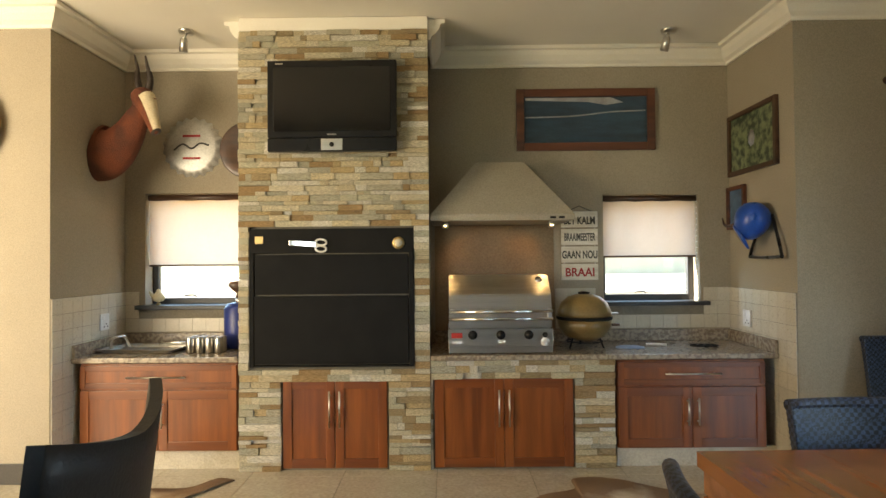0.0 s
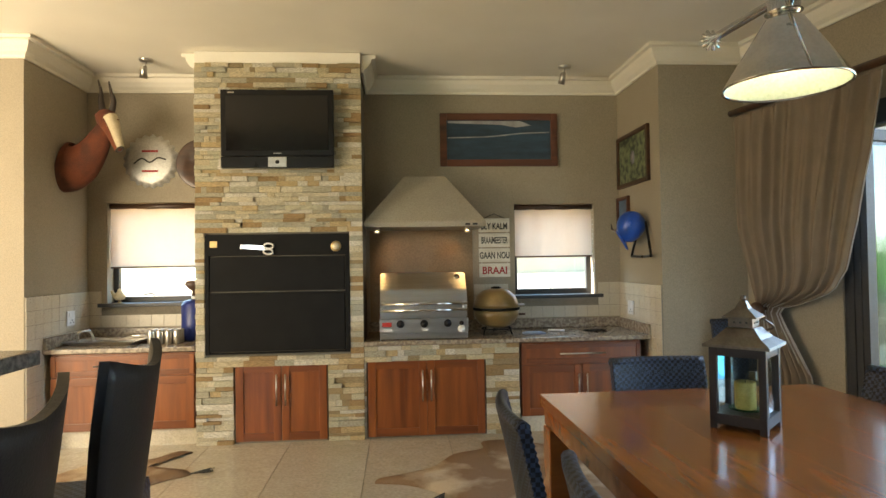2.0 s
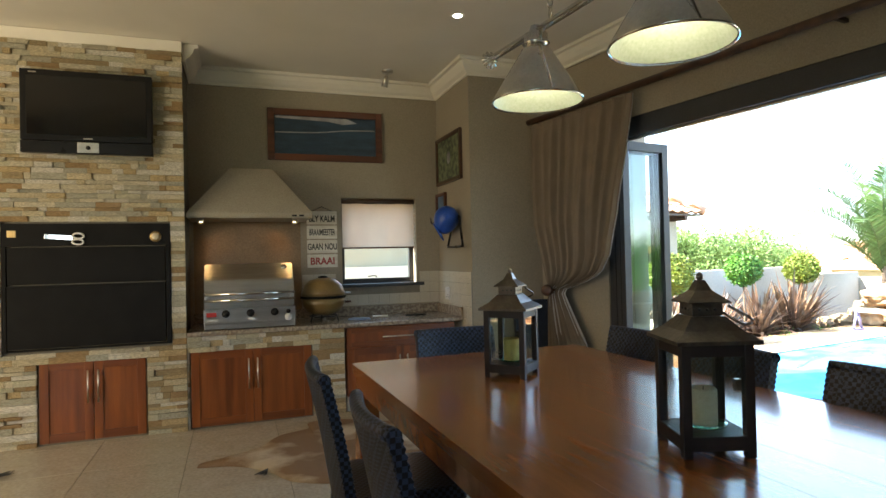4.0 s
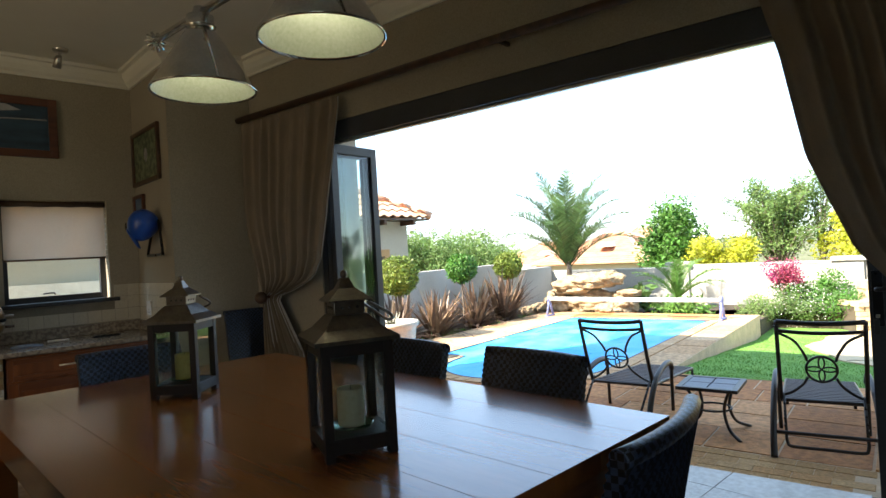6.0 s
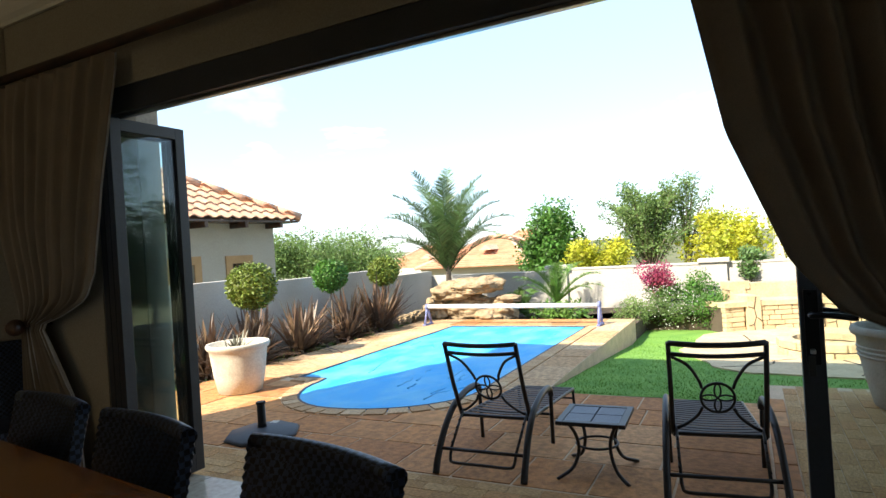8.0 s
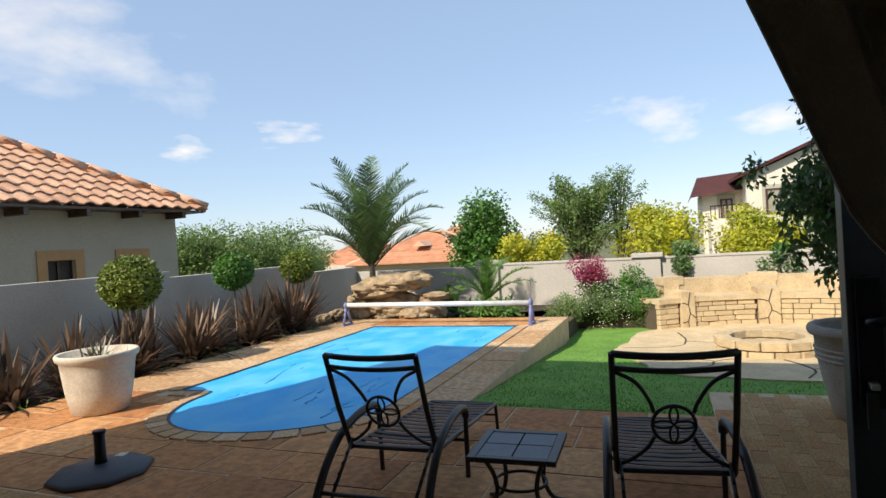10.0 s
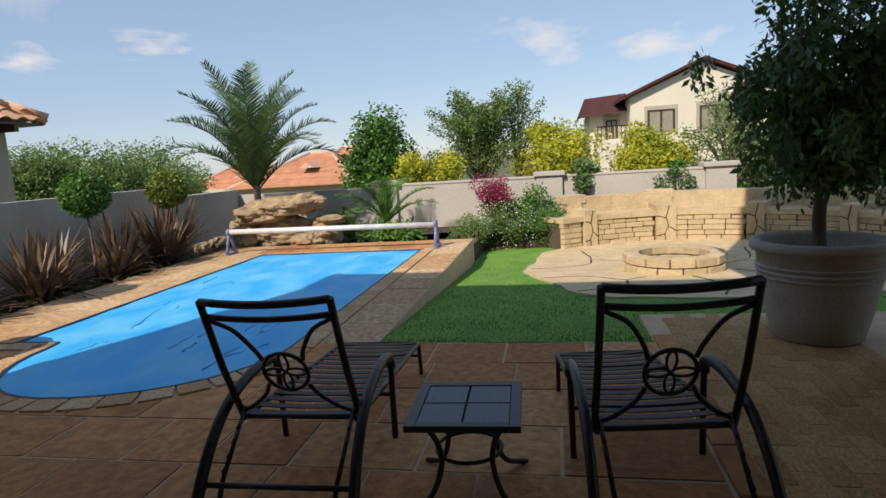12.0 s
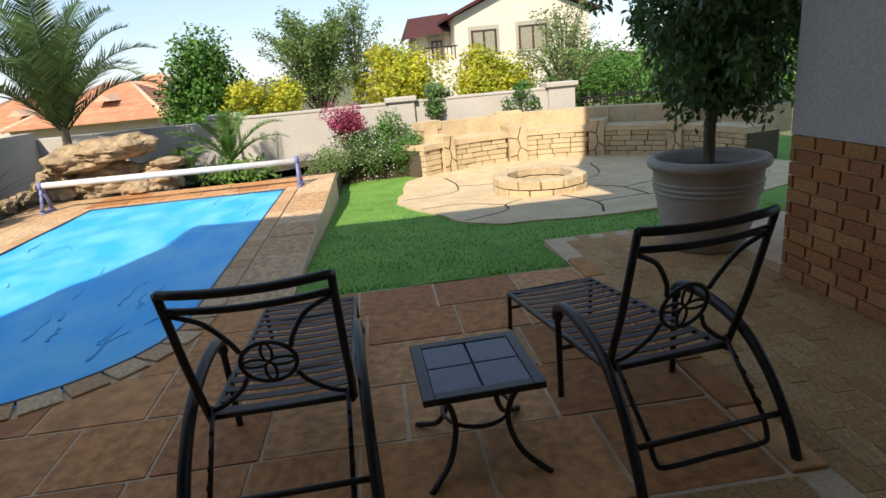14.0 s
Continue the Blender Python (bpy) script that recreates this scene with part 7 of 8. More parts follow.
# ---- houses beyond the walls ----
def tile_field(origin, along, up, ncol, nrow, wcol=0.30, lrow=0.34, keep=None):
    """Rolled roof tiles, each a curved plate lapping the one below."""
    verts, faces = [], []
    o, a, u = Vector(origin), Vector(along).normalized(), Vector(up).normalized()
    n = a.cross(u).normalized()
    prof = [(0, 0.0), (0.18, 0.035), (0.36, 0.045), (0.54, 0.030), (0.72, 0.004), (1.0, 0.0)]
    for i in range(ncol):
        for j in range(nrow):
            if keep and not keep(i, j):
                continue
            i0 = len(verts)
            for v, lift in ((0.0, 0.032), (1.1, 0.0)):
                for p, h in prof:
                    q = o + a * wcol * (i + p) + u * lrow * (j + v) + n * (h + lift)
                    verts.append(tuple(q))
            for p, h in prof:
                q = o + a * wcol * (i + p) + u * lrow * j + n * (h + 0.010)
                verts.append(tuple(q))
            m = len(prof)
            for k in range(m - 1):
                faces.append((i0 + k, i0 + k + 1, i0 + m + k + 1, i0 + m + k))
                faces.append((i0 + 2 * m + k, i0 + 2 * m + k + 1, i0 + k + 1, i0 + k))
    return verts, faces


def tiles_part(name, vf, m, parent):
    me = bpy.data.meshes.new(name)
    me.from_pydata(vf[0], [], vf[1])
    me.materials.append(m)
    ob = new(name, me)
    ob.parent = parent
    return tagged(ob, kind="stuff")


# neighbour's house over the shaded wall
nb = thing("neighbour_house", OM, "khaki plastered house with a terracotta hipped roof", "house")
part("wall", holed_wall(bm_new(), -4, 7.80, -1.0, 2.12, 8.80, 9.05, [(5.15, 5.62, 0.62, 1.30), (6.55, 6.95, 0.62, 1.28)]), NBWALL, nb)
part("wall", box(bm_new(), 7.55, 7.80, 9.05, 16, -1.0, 2.12), NBWALL, nb)
TANBAND = mat("tan_window_band", (0.42, 0.27, 0.13), (0.38, 0.24, 0.11), rough=0.9, bump=0.1)
for x0, x1, z1 in ((5.15, 5.62, 1.30), (6.55, 6.95, 1.28)):
    w = thing_part("window", nb)
    for q in ((x0 - 0.16, x0, 0.5, z1 + 0.16), (x1, x1 + 0.16, 0.5, z1 + 0.16), (x0, x1, z1, z1 + 0.16)):
        part("surround", box(bm_new(), q[0], q[1], 8.77, 8.80, q[2], q[3]), TANBAND, w, "tan plaster surround")
    part("pane", box(bm_new(), x0, x1, 8.90, 8.91, 0.62, z1), INK, w)
    for f in (0.0, 0.5, 1.0):
        part("bar", box(bm_new(), x0 + (x1 - x0) * f - 0.02, x0 + (x1 - x0) * f + 0.02, 8.86, 8.89, 0.62, z1), DARKWOOD, w)
    for f in (0.0, 0.5, 1.0):
        part("crossbar", box(bm_new(), x0, x1, 8.855, 8.885, 0.62 + (z1 - 0.62) * f - 0.02, 0.62 + (z1 - 0.62) * f + 0.02), DARKWOOD, w)
pitch = math.atan(0.55)
TX, TY, TZ = 8.16, 8.30, 2.15
up = (0, math.cos(pitch), math.sin(pitch))
ncol = 41
tiles_part("roof_tiles", tile_field((TX - 0.30 * ncol, TY, TZ), (1, 0, 0), up, ncol, 19, keep=lambda i, j: (ncol - i - 1) * 0.30 > j * 0.34 * math.cos(pitch) - 0.25), ROOFTILE, nb)
up2 = (-math.cos(pitch), 0, math.sin(pitch))
tiles_part("roof_tiles", tile_field((TX, TY, TZ), (0, 1, 0), up2, 26, 19, keep=lambda i, j: i * 0.30 > j * 0.34 * math.cos(pitch) - 0.25), ROOFTILE, nb)
for k in range(17):
    d = 0.36 * k
    p = Vector((TX - d, TY + d, TZ + 0.55 * d + 0.05))
    q = Vector((TX - d - 0.40, TY + d + 0.40, TZ + 0.55 * (d + 0.40) + 0.075))
    part("ridge_tile", tube(bm_new(), [p, q], 0.10, 10, 0.085), ROOFTILE, nb)
part("soffit", prism(bm_new(), [(-4, 8.34), (8.12, 8.34), (8.12, 16), (-4, 16)], 2.10, 2.14), DARKWOOD, nb)
for k in range(11):
    x = 7.6 - 1.0 * k
    part("rafter_end", box(bm_new(), x - 0.04, x + 0.04, 8.36, 8.80, 1.99, 2.10, 0.004), DARKWOOD, nb, "dark exposed rafter end")

# tiled roofs in the distance
rh = thing("distant_house", OM, "low distant house with broad terracotta roofs", "house", "distant houses")
part("wall", box(bm_new(), 27.9, 38, 10.2, 19.5, -1.2, 0.28), HOUSEWALL, rh)


def hip_roof(bm, x0, x1, y0, y1, z0, z1, inset):
    a = [bm.verts.new(q) for q in ((x0, y0, z0), (x1, y0, z0), (x1, y1, z0), (x0, y1, z0))]
    mx = (x0 + x1) / 2
    r = [bm.verts.new((mx, y0 + inset, z1)), bm.verts.new((mx, y1 - inset, z1))]
    bm.faces.new((a[0], a[1], r[0]))
    bm.faces.new((a[1], a[2], r[1], r[0]))
    bm.faces.new((a[2], a[3], r[1]))
    bm.faces.new((a[3], a[0], r[0], r[1]))
    bm.faces.new(a[::-1])
    return bm


def banded(m, across=9.0):
    """Courses of far tiles as fine relief."""
    n, lk = m.node_tree.nodes, m.node_tree.links.new
    tc, wv, bp = n.new("ShaderNodeTexCoord"), n.new("ShaderNodeTexWave"), n.new("ShaderNodeBump")
    wv.bands_direction = "Z"
    wv.inputs["Scale"].default_value = across
    wv.inputs["Distortion"].default_value = 0.4
    lk(tc.outputs["Object"], wv.inputs["Vector"])
    bp.inputs["Strength"].default_value, bp.inputs["Distance"].default_value = 1.0, 0.25
    lk(wv.outputs["Fac"], bp.inputs["Height"])
    lk(bp.outputs[0], n["Principled BSDF"].inputs["Normal"])
    return m


FARTILE = banded(mat("far_terracotta_tile", (0.62, 0.32, 0.19), (0.52, 0.24, 0.13), scale=2, rough=0.85, bump=0))
FARCOURSE = mat("far_tile_course", (0.54, 0.27, 0.155), (0.44, 0.20, 0.11), scale=2, rough=0.85, bump=0, island=0.10)
FARRED = banded(mat("far_red_tile", (0.20, 0.055, 0.045), (0.15, 0.042, 0.036), scale=2, rough=0.85, bump=0))
RIDGE = mat("pale_ridge_tile", (0.66, 0.42, 0.28), rough=0.85)
for q in ((27.3, 36.5, 9.6, 16.5, 0.20, 1.85, 2.8), (28.5, 35.5, 15.0, 20.0, 0.25, 1.50, 1.8), (26.8, 31.0, 18.4, 22.4, 0.25, 1.05, 1.4), (30.5, 39.5, 10.2, 14.4, 0.3, 2.15, 1.6)):
    part("roof", hip_roof(bm_new(), *q), FARTILE, rh, "terracotta tiled hipped roof")
    x0, x1, y0, y1, z0, z1, ins = q
    mx = (x0 + x1) / 2
    vs, fs = [], []
    nc = 16
    for k in range(nc):  # lapped courses on the two slopes that face the garden
        for j in range(2):
            ta, tb = k / nc, (k + 1.1) / nc
            for t, lift in ((ta, 0.09), (tb, 0.02), (ta, 0.02)):
                x, z = x0 + (mx - x0) * t, z0 + (z1 - z0) * t + lift
                if j == 0:
                    vs += [(x - 0.02, y0 + ins * t, z), (x - 0.02, y1 - ins * t, z)]
                else:
                    vs += [(x1 - (mx - x0) * t, y0 + ins * t - 0.02, z), (x, y0 + ins * t - 0.02, z)]
            i0 = len(vs) - 6
            fs += [(i0, i0 + 1, i0 + 3, i0 + 2), (i0 + 4, i0 + 5, i0 + 1, i0)]
    tiles_part("tile_course", (vs, fs), FARCOURSE, rh)
    for a, b in (((x0, y0, z0), (mx, y0 + ins, z1)), ((x0, y1, z0), (mx, y1 - ins, z1)), ((mx, y0 + ins, z1), (mx, y1 - ins, z1)), ((x1, y0, z0), (mx, y0 + ins, z1))):
        part("ridge", tube(bm_new(), [Vector(a) + Vector((0, 0, 0.04)), Vector(b) + Vector((0, 0, 0.04))], 0.11, 6), RIDGE, rh)
for y, z in ((12.6, 1.1), (16.4, 0.8), (20.4, 0.55)):
    bm = bm_new()
    v = [bm.verts.new(p) for p in ((28.6, y - 0.4, z), (28.6, y + 0.4, z), (28.6, y, z + 0.28), (31.0, y, z + 0.28), (30.0, y - 0.4, z), (30.0, y + 0.4, z))]
    bm.faces.new((v[0], v[1], v[2]))
    bm.faces.new((v[0], v[2], v[3], v[4]))
    bm.faces.new((v[1], v[5], v[3], v[2]))
    part("dormer", bm, RIDGE, rh)

hs = thing("gabled_house", OM, "cream two-storey house with a dark red roof", "house", "distant houses")
CREAMW = mat("pale_cream_plaster", (0.66, 0.60, 0.49), (0.62, 0.56, 0.45), scale=1, rough=0.9, bump=0.05)
bm = bm_new()
gp = [(-3.9, -1.2), (-3.9, 3.55), (-7.35, 4.95), (-10.9, 3.45), (-10.9, -1.2)]
f0, f1 = [bm.verts.new((31.0, y, z)) for y, z in gp], [bm.verts.new((40.0, y, z)) for y, z in gp]
bm.faces.new(f0)
bm.faces.new(f1[::-1])
for k in range(5):
    bm.faces.new((f0[k], f1[k], f1[(k + 1) % 5], f0[(k + 1) % 5]))
part("wall", bm, CREAMW, hs)
part("wall", box(bm_new(), 33.0, 39.0, -3.9, -2.0, -1.2, 3.0), CREAMW, hs)
for ya, za, yb, zb in ((-3.35, 3.38, -7.35, 5.06), (-7.35, 5.06, -11.4, 3.32)):
    bm = bm_new()
    v = [bm.verts.new(q) for q in ((30.6, ya, za), (40.2, ya, za), (40.2, yb, zb), (30.6, yb, zb), (30.6, ya, za + 0.16), (40.2, ya, za + 0.16), (40.2, yb, zb + 0.16), (30.6, yb, zb + 0.16))]
    for q in ((0, 1, 2, 3), (7, 6, 5, 4), (0, 4, 5, 1), (1, 5, 6, 2), (2, 6, 7, 3), (3, 7, 4, 0)):
        bm.faces.new([v[k] for k in q])
    part("roof", bm, FARRED, hs, "dark red tiled roof slope")
bm = bm_new()
v = [bm.verts.new(q) for q in ((32.2, -1.45, 2.75), (32.2, -4.2, 3.05), (35.5, -4.2, 4.15), (35.5, -1.9, 4.0), (39.0, -1.45, 2.75))]
bm.faces.new((v[0], v[1], v[2], v[3]))
bm.faces.new((v[0], v[3], v[4]))
part("roof", bm, FARRED, hs, "dark red tiled roof slope")
for y0, y1, z0, z1, x in ((-5.95, -4.75, 1.75, 2.85, 31.0), (-8.6, -7.2, 1.75, 2.9, 31.0), (-3.4, -2.9, 1.6, 2.6, 33.0)):
    w = thing_part("window", hs)
    part("surround", box(bm_new(), x - 0.08, x - 0.001, y0 - 0.18, y1 + 0.18, z0 - 0.1, z1 + 0.2, 0.01), NBWALL, w, "grey plaster surround")
    part("pane", box(bm_new(), x - 0.10, x - 0.081, y0, y1, z0, z1), mat("reflecting_pane", (0.30, 0.28, 0.20), rough=0.12, bump=0), w)
    for k in range(3):
        yy = y0 + (y1 - y0) * k / 2
        part("window_bar", box(bm_new(), x - 0.13, x - 0.1, yy - 0.05, yy + 0.05, z0, z1), DARKWOOD, w)
    part("window_bar", box(bm_new(), x - 0.13, x - 0.1, y0, y1, z1 - 0.08, z1), DARKWOOD, w)
part("balcony_wall", box(bm_new(), 30.2, 33.0, -3.9, -2.2, -1.2, 1.55, 0.02), CREAMW, hs)
for k in range(9):
    part("baluster", box(bm_new(), 30.25, 30.29, -2.25 - 0.19 * k, -2.21 - 0.19 * k, 1.55, 2.15), BRONZE, hs)
part("baluster_rail", box(bm_new(), 30.24, 30.30, -3.9, -2.2, 2.15, 2.21), BRONZE, hs)
# house and wall seen through the small window on the back side
solid("yard_wall", box(bm_new(), -6, 4.3, 8.6, 8.8, -1.0, 1.165), mat("pale_yard_plaster", (0.72, 0.69, 0.60), rough=0.9), "pale yard wall behind the house", "garden wall", kind="structure")
solid("yard_pavement", box(bm_new(), -8, 3.5, 4.74, 8.6, -0.9, -0.12), PAVER, "paved yard behind the house", "pavement", kind="structure")
yh = thing("yard_house", Matrix.Identity(4), "cream house with a shuttered window beyond the yard wall", "house")
part("wall", box(bm_new(), 1.8, 8.0, 12.0, 12.3, -1.0, 4.5), HOUSEWALL, yh)
for k in range(10):
    part("louvre", box(bm_new(), 3.45, 4.62, 11.93, 11.99, 1.02 + 0.075 * k, 1.07 + 0.075 * k, 0.006), DARKWOOD, yh)


# clouds far off
def cloud(m, w, h, seed):
    c = bpy.data.materials.new("cloud_vapour")
    c.use_nodes = True
    n, lk = c.node_tree.nodes, c.node_tree.links.new
    n.remove(n["Principled BSDF"])
    tc, mp, nz, gr_, rp, mu = (n.new("ShaderNode" + k) for k in ("TexCoord", "Mapping", "TexNoise", "TexGradient", "ValToRGB", "Math"))
    tr, em, mx = n.new("ShaderNodeBsdfTransparent"), n.new("ShaderNodeEmission"), n.new("ShaderNodeMixShader")
    gr_.gradient_type = "SPHERICAL"
    lk(tc.outputs["Object"], gr_.inputs[0])
    mp.inputs["Location"].default_value = (seed, seed * 2, 0)
    lk(tc.outputs["Object"], mp.inputs[0])
    lk(mp.outputs[0], nz.inputs[0])
    nz.inputs["Scale"].default_value, nz.inputs["Detail"].default_value, nz.inputs["Roughness"].default_value = 1.5, 9, 0.55
    rp.color_ramp.elements[1].color = (0.8, 0.8, 0.8, 1)
    mu.operation, mu.inputs[1].default_value = "MULTIPLY_ADD", 2.6
    lk(nz.outputs[0], mu.inputs[0])
    lk(gr_.outputs[1], mu.inputs[2])
    rp.color_ramp.elements[0].position, rp.color_ramp.elements[1].position = 0.0, 1.0
    mr_ = n.new("ShaderNodeMapRange")
    mr_.inputs[1].default_value, mr_.inputs[2].default_value = 1.75, 2.75
    lk(mu.outputs[0], mr_.inputs[0])
    lk(mr_.outputs[0], rp.inputs[0])
    em.inputs[0].default_value, em.inputs[1].default_value = (1.0, 0.97, 0.93, 1), 0.95
    lk(rp.outputs[0], mx.inputs[0])
    lk(tr.outputs[0], mx.inputs[1])
    lk(em.outputs[0], mx.inputs[2])
    lk(mx.outputs[0], n["Material Output"].inputs[0])
    bm = bm_new()
    v = [bm.verts.new(q) for q in ((-1, -1, 0), (1, -1, 0), (1, 1, 0), (-1, 1, 0))]
    bm.faces.new(v)
    ob = solid("backdrop", bm, c, "soft white cloud low in the sky", "cloud", m @ Matrix.Diagonal((w, h, 1, 1)), "structure")
    ob.visible_shadow = False


for x, y, z, w, h, sd in ((471, 9, 84, 62, 30, 1.3), (467, -82, 72, 55, 24, 4.1), (339, 330, 80, 38, 15, 7.7), (383, 272, 92, 46, 16, 2.2), (271, 367, 150, 150, 80, 9.4)):
    cloud(OM @ look((x, y, z), (0, 0, z)), w, h, sd)


# ---- pieces: stones, tiles, bricks ----
rp = random.Random(21)
UNIT_STONE = unit_block("stone", STONE, 0.04)


def clad(parent, x0, x1, z0, z1, y, holes):
    """Split ledger stones in uneven courses, some prouder than others."""
    z = z0
    while z < z1 - 0.012:
        h = min(rp.choice((0.026, 0.033, 0.040, 0.048)), z1 - z)
        if z1 - z - h < 0.015:
            h = z1 - z
        spans = [(x0, x1)]
        for a, b, c, d in holes:
            if z + h / 2 > c and z + h / 2 < d:
                spans = [s for u, v in spans for s in ((u, min(v, a)), (max(u, b), v)) if s[1] - s[0] > 0.012]
        for u, v in spans:
            x = u
            while x < v - 0.004:
                w = rp.choice((0.05, 0.08, 0.11, 0.15, 0.19, 0.23)) * rp.uniform(0.85, 1.15)
                if v - x - w < 0.07:
                    w = v - x
                w = min(w, v - x)
                pr = rp.uniform(0.004, 0.030)
                piece("stone", UNIT_STONE, parent, block_at(x + 0.001, x + w - 0.001, y - pr, y + 0.022, z + 0.001, z + h - 0.001))
                x += w
        z += h


clad(column, -0.835, 0.447, 0.0, 2.955, CF + 0.003, [(BR[0] - 0.004, BR[1] + 0.004, BR[2] - 0.004, BR[3] + 0.004), (-0.553, 0.168, -0.1, 0.612)])
clad(base, 0.449, 1.682, 0.0, 0.722, CF + 0.020, [(0.464, 1.410, -0.1, 0.612)])

UNIT_TILE = unit_block("tile", FLOORTILE, 0.0)
S = 0.61
for i in range(-9, 9):
    for j in range(-8, 8):
        x0, y0 = -0.12 + S * i, 3.70 - S * j
        x1, y1 = x0 + S - 0.004, y0 + S - 0.004
        x0, y0 = max(x0, -5.19), max(y0, -4.59)
        y1 = min(y1, 4.85)
        lim = min(east_x(0.348, y0), east_x(0.348, y1))
        if x0 > lim - 0.02 or x1 - x0 < 0.03 or y1 - y0 < 0.03:
            continue
        if x1 > lim:
            bm = bm_new()
            prism(bm, [(x0, y0), (min(x1, east_x(0.348, y0)), y0), (min(x1, east_x(0.348, y1)), y1), (x0, y1)], -0.02, 0.0)
            part("tile", bm, FLOORTILE, floor)
        else:
            piece("tile", UNIT_TILE, floor, block_at(x0, x1, y0, y1, -0.02, 0.0))

UNIT_WTILE = unit_block("wall_tile", WALLTILE, 0.0)


def wall_tiles(name, rows, label, put, sizes):
    w = solid(name, put[0], GROUT, label, "tiling", kind="structure")
    for m in rows:
        piece("wall_tile", UNIT_WTILE, w, m)


T = 0.105
ms = []
for k in range(9):
    for j in range(12):
        y0 = FRONT + 0.006 + T * k
        ms.append(block_at(2.768, 2.777, y0, min(y0 + T - 0.003, BACK - 0.001), 1.17 - T * (j + 1), 1.17 - T * j - 0.003))
wall_tiles("wall_tiling_east", [m for m in ms if m.translation.z > 0.03], "cream square tiles on the niche wall", (box(bm_new(), 2.772, 2.779, FRONT + 0.004, BACK, 0, 1.17),), T)
ms = []
for k in range(9):
    for j in range(12):
        y0 = FRONT + 0.006 + T * k
        ms.append(block_at(-1.967, -1.958, y0, min(y0 + T - 0.003, BACK - 0.001), 1.17 - T * (j + 1), 1.17 - T * j - 0.003))
wall_tiles("wall_tiling_west", [m for m in ms if m.translation.z > 0.15], "cream square tiles on the niche wall", (box(bm_new(), -1.969, -1.962, FRONT + 0.004, BACK, 0.13, 1.17),), T)
for a, b, nm in ((1.41, 2.768, "wall_tiling_north"), (-1.957, -0.84, "wall_tiling_north")):
    ms = []
    k = 0
    while a + T * k < b - 0.01:
        for j in range(3):
            z1 = 1.17 - T * j
            x0, x1 = a + T * k, min(b, a + T * (k + 1)) - 0.003
            inwin = (1.71 < (x0 + x1) / 2 < 2.61 and z1 > 1.03) or (-1.88 < (x0 + x1) / 2 < -0.9 and z1 > 1.03)
            if not inwin:
                ms.append(block_at(x0, x1, BACK - 0.009, BACK - 0.001, z1 - T, z1 - 0.003))
        k += 1
    wall_tiles(nm, ms, "cream square tiles above the worktop", (box(bm_new(), a, b, BACK - 0.005, BACK + 0.001, 0.86, 1.025),), T)

# patio flags, in rows of uneven widths; a stretch near the pool end is left to the coping
UNIT_FLAG = unit_block("flagstone", FLAG, 0.012)
UNIT_SUNFLAG = unit_block("flagstone", SUNFLAG, 0.012)
outer = pool_outline(0.17)


def flags(x0, x1, y0, y1, top, wmin, wmax, rows, across=False, skip=None):
    edges = [x0 + (x1 - x0) * k / rows + (rp.uniform(-0.04, 0.04) if 0 < k < rows else 0) for k in range(rows + 1)]
    for a, b in zip(edges, edges[1:]):
        y = y0
        while y < y1 - 0.02:
            w = rp.uniform(wmin, wmax)
            if y1 - y - w < wmin * 0.6:
                w = y1 - y
            q = (a + 0.008, b - 0.008, y + 0.008, y + w - 0.008)
            if not (skip and skip((q[0] + q[1]) / 2, (q[2] + q[3]) / 2)):
                t = top + rp.uniform(-0.003, 0.003)
                piece("flagstone", UNIT_FLAG, patio, block_at(q[0], q[1], q[2], q[3], top - 0.035, t))
            y += w


def pool_side(y):
    """Where the coping's outer edge lies along x, at a place y across the pool's rounded end."""
    hits = [x1 + (y - y1) / (y2 - y1) * (x2 - x1) for (x1, y1), (x2, y2) in zip(outer, outer[1:] + outer[:1]) if (y1 > y) != (y2 > y)]
    return min(hits) if hits else 9.0


def clipped(xs, y0, y1, n):
    """Flags cut to the curve round the pool's rounded end."""
    for a, b in zip(xs, xs[1:]):
        shift = rp.uniform(-0.08, 0.08)
        cuts = [y0] + [y0 + (y1 - y0) * k / n + shift for k in range(1, n)] + [y1]
        for c, d in zip(cuts, cuts[1:]):
            ys = [c + 0.008 + (d - c - 0.016) * k / 8 for k in range(9)]
            right = [(min(b - 0.008, pool_side(y) - 0.006), y) for y in ys]
            right = [q for q in right if q[0] > a + 0.03]
            if len(right) < 2:
                continue
            pts = [(a + 0.008, right[0][1])] + right + [(a + 0.008, right[-1][1])]
            part("flagstone", prism(bm_new(), pts, -0.165, -0.130 + rp.uniform(-0.003, 0.002)), FLAG, patio)


flags(1.10, 2.02, -0.60, 4.94, -0.130, 0.40, 0.62, 2)
flags(2.02, 3.275, -0.60, 1.75, -0.130, 0.36, 0.58, 3)
clipped((2.02, 2.45, 2.86, 3.275), 1.75, 4.50, 6)
flags(2.02, 3.275, 4.50, 5.44, -0.130, 0.40, 0.5, 3)
for a, b in ((1.275, 1.70), (4.51, 4.96), (4.96, 5.44)):
    x = 3.28
    while x < 8.4:
        w = rp.uniform(0.42, 0.66)
        w = min(w, 8.48 - x)
        piece("flagstone", UNIT_SUNFLAG, patio, block_at(x + 0.005, x + w - 0.005, a + 0.005, b - 0.005, -0.165, -0.130 + rp.uniform(-0.003, 0.002)))
        x += w
flags(7.66, 8.47, 1.71, 4.50, -0.130, 0.4, 0.6, 2)
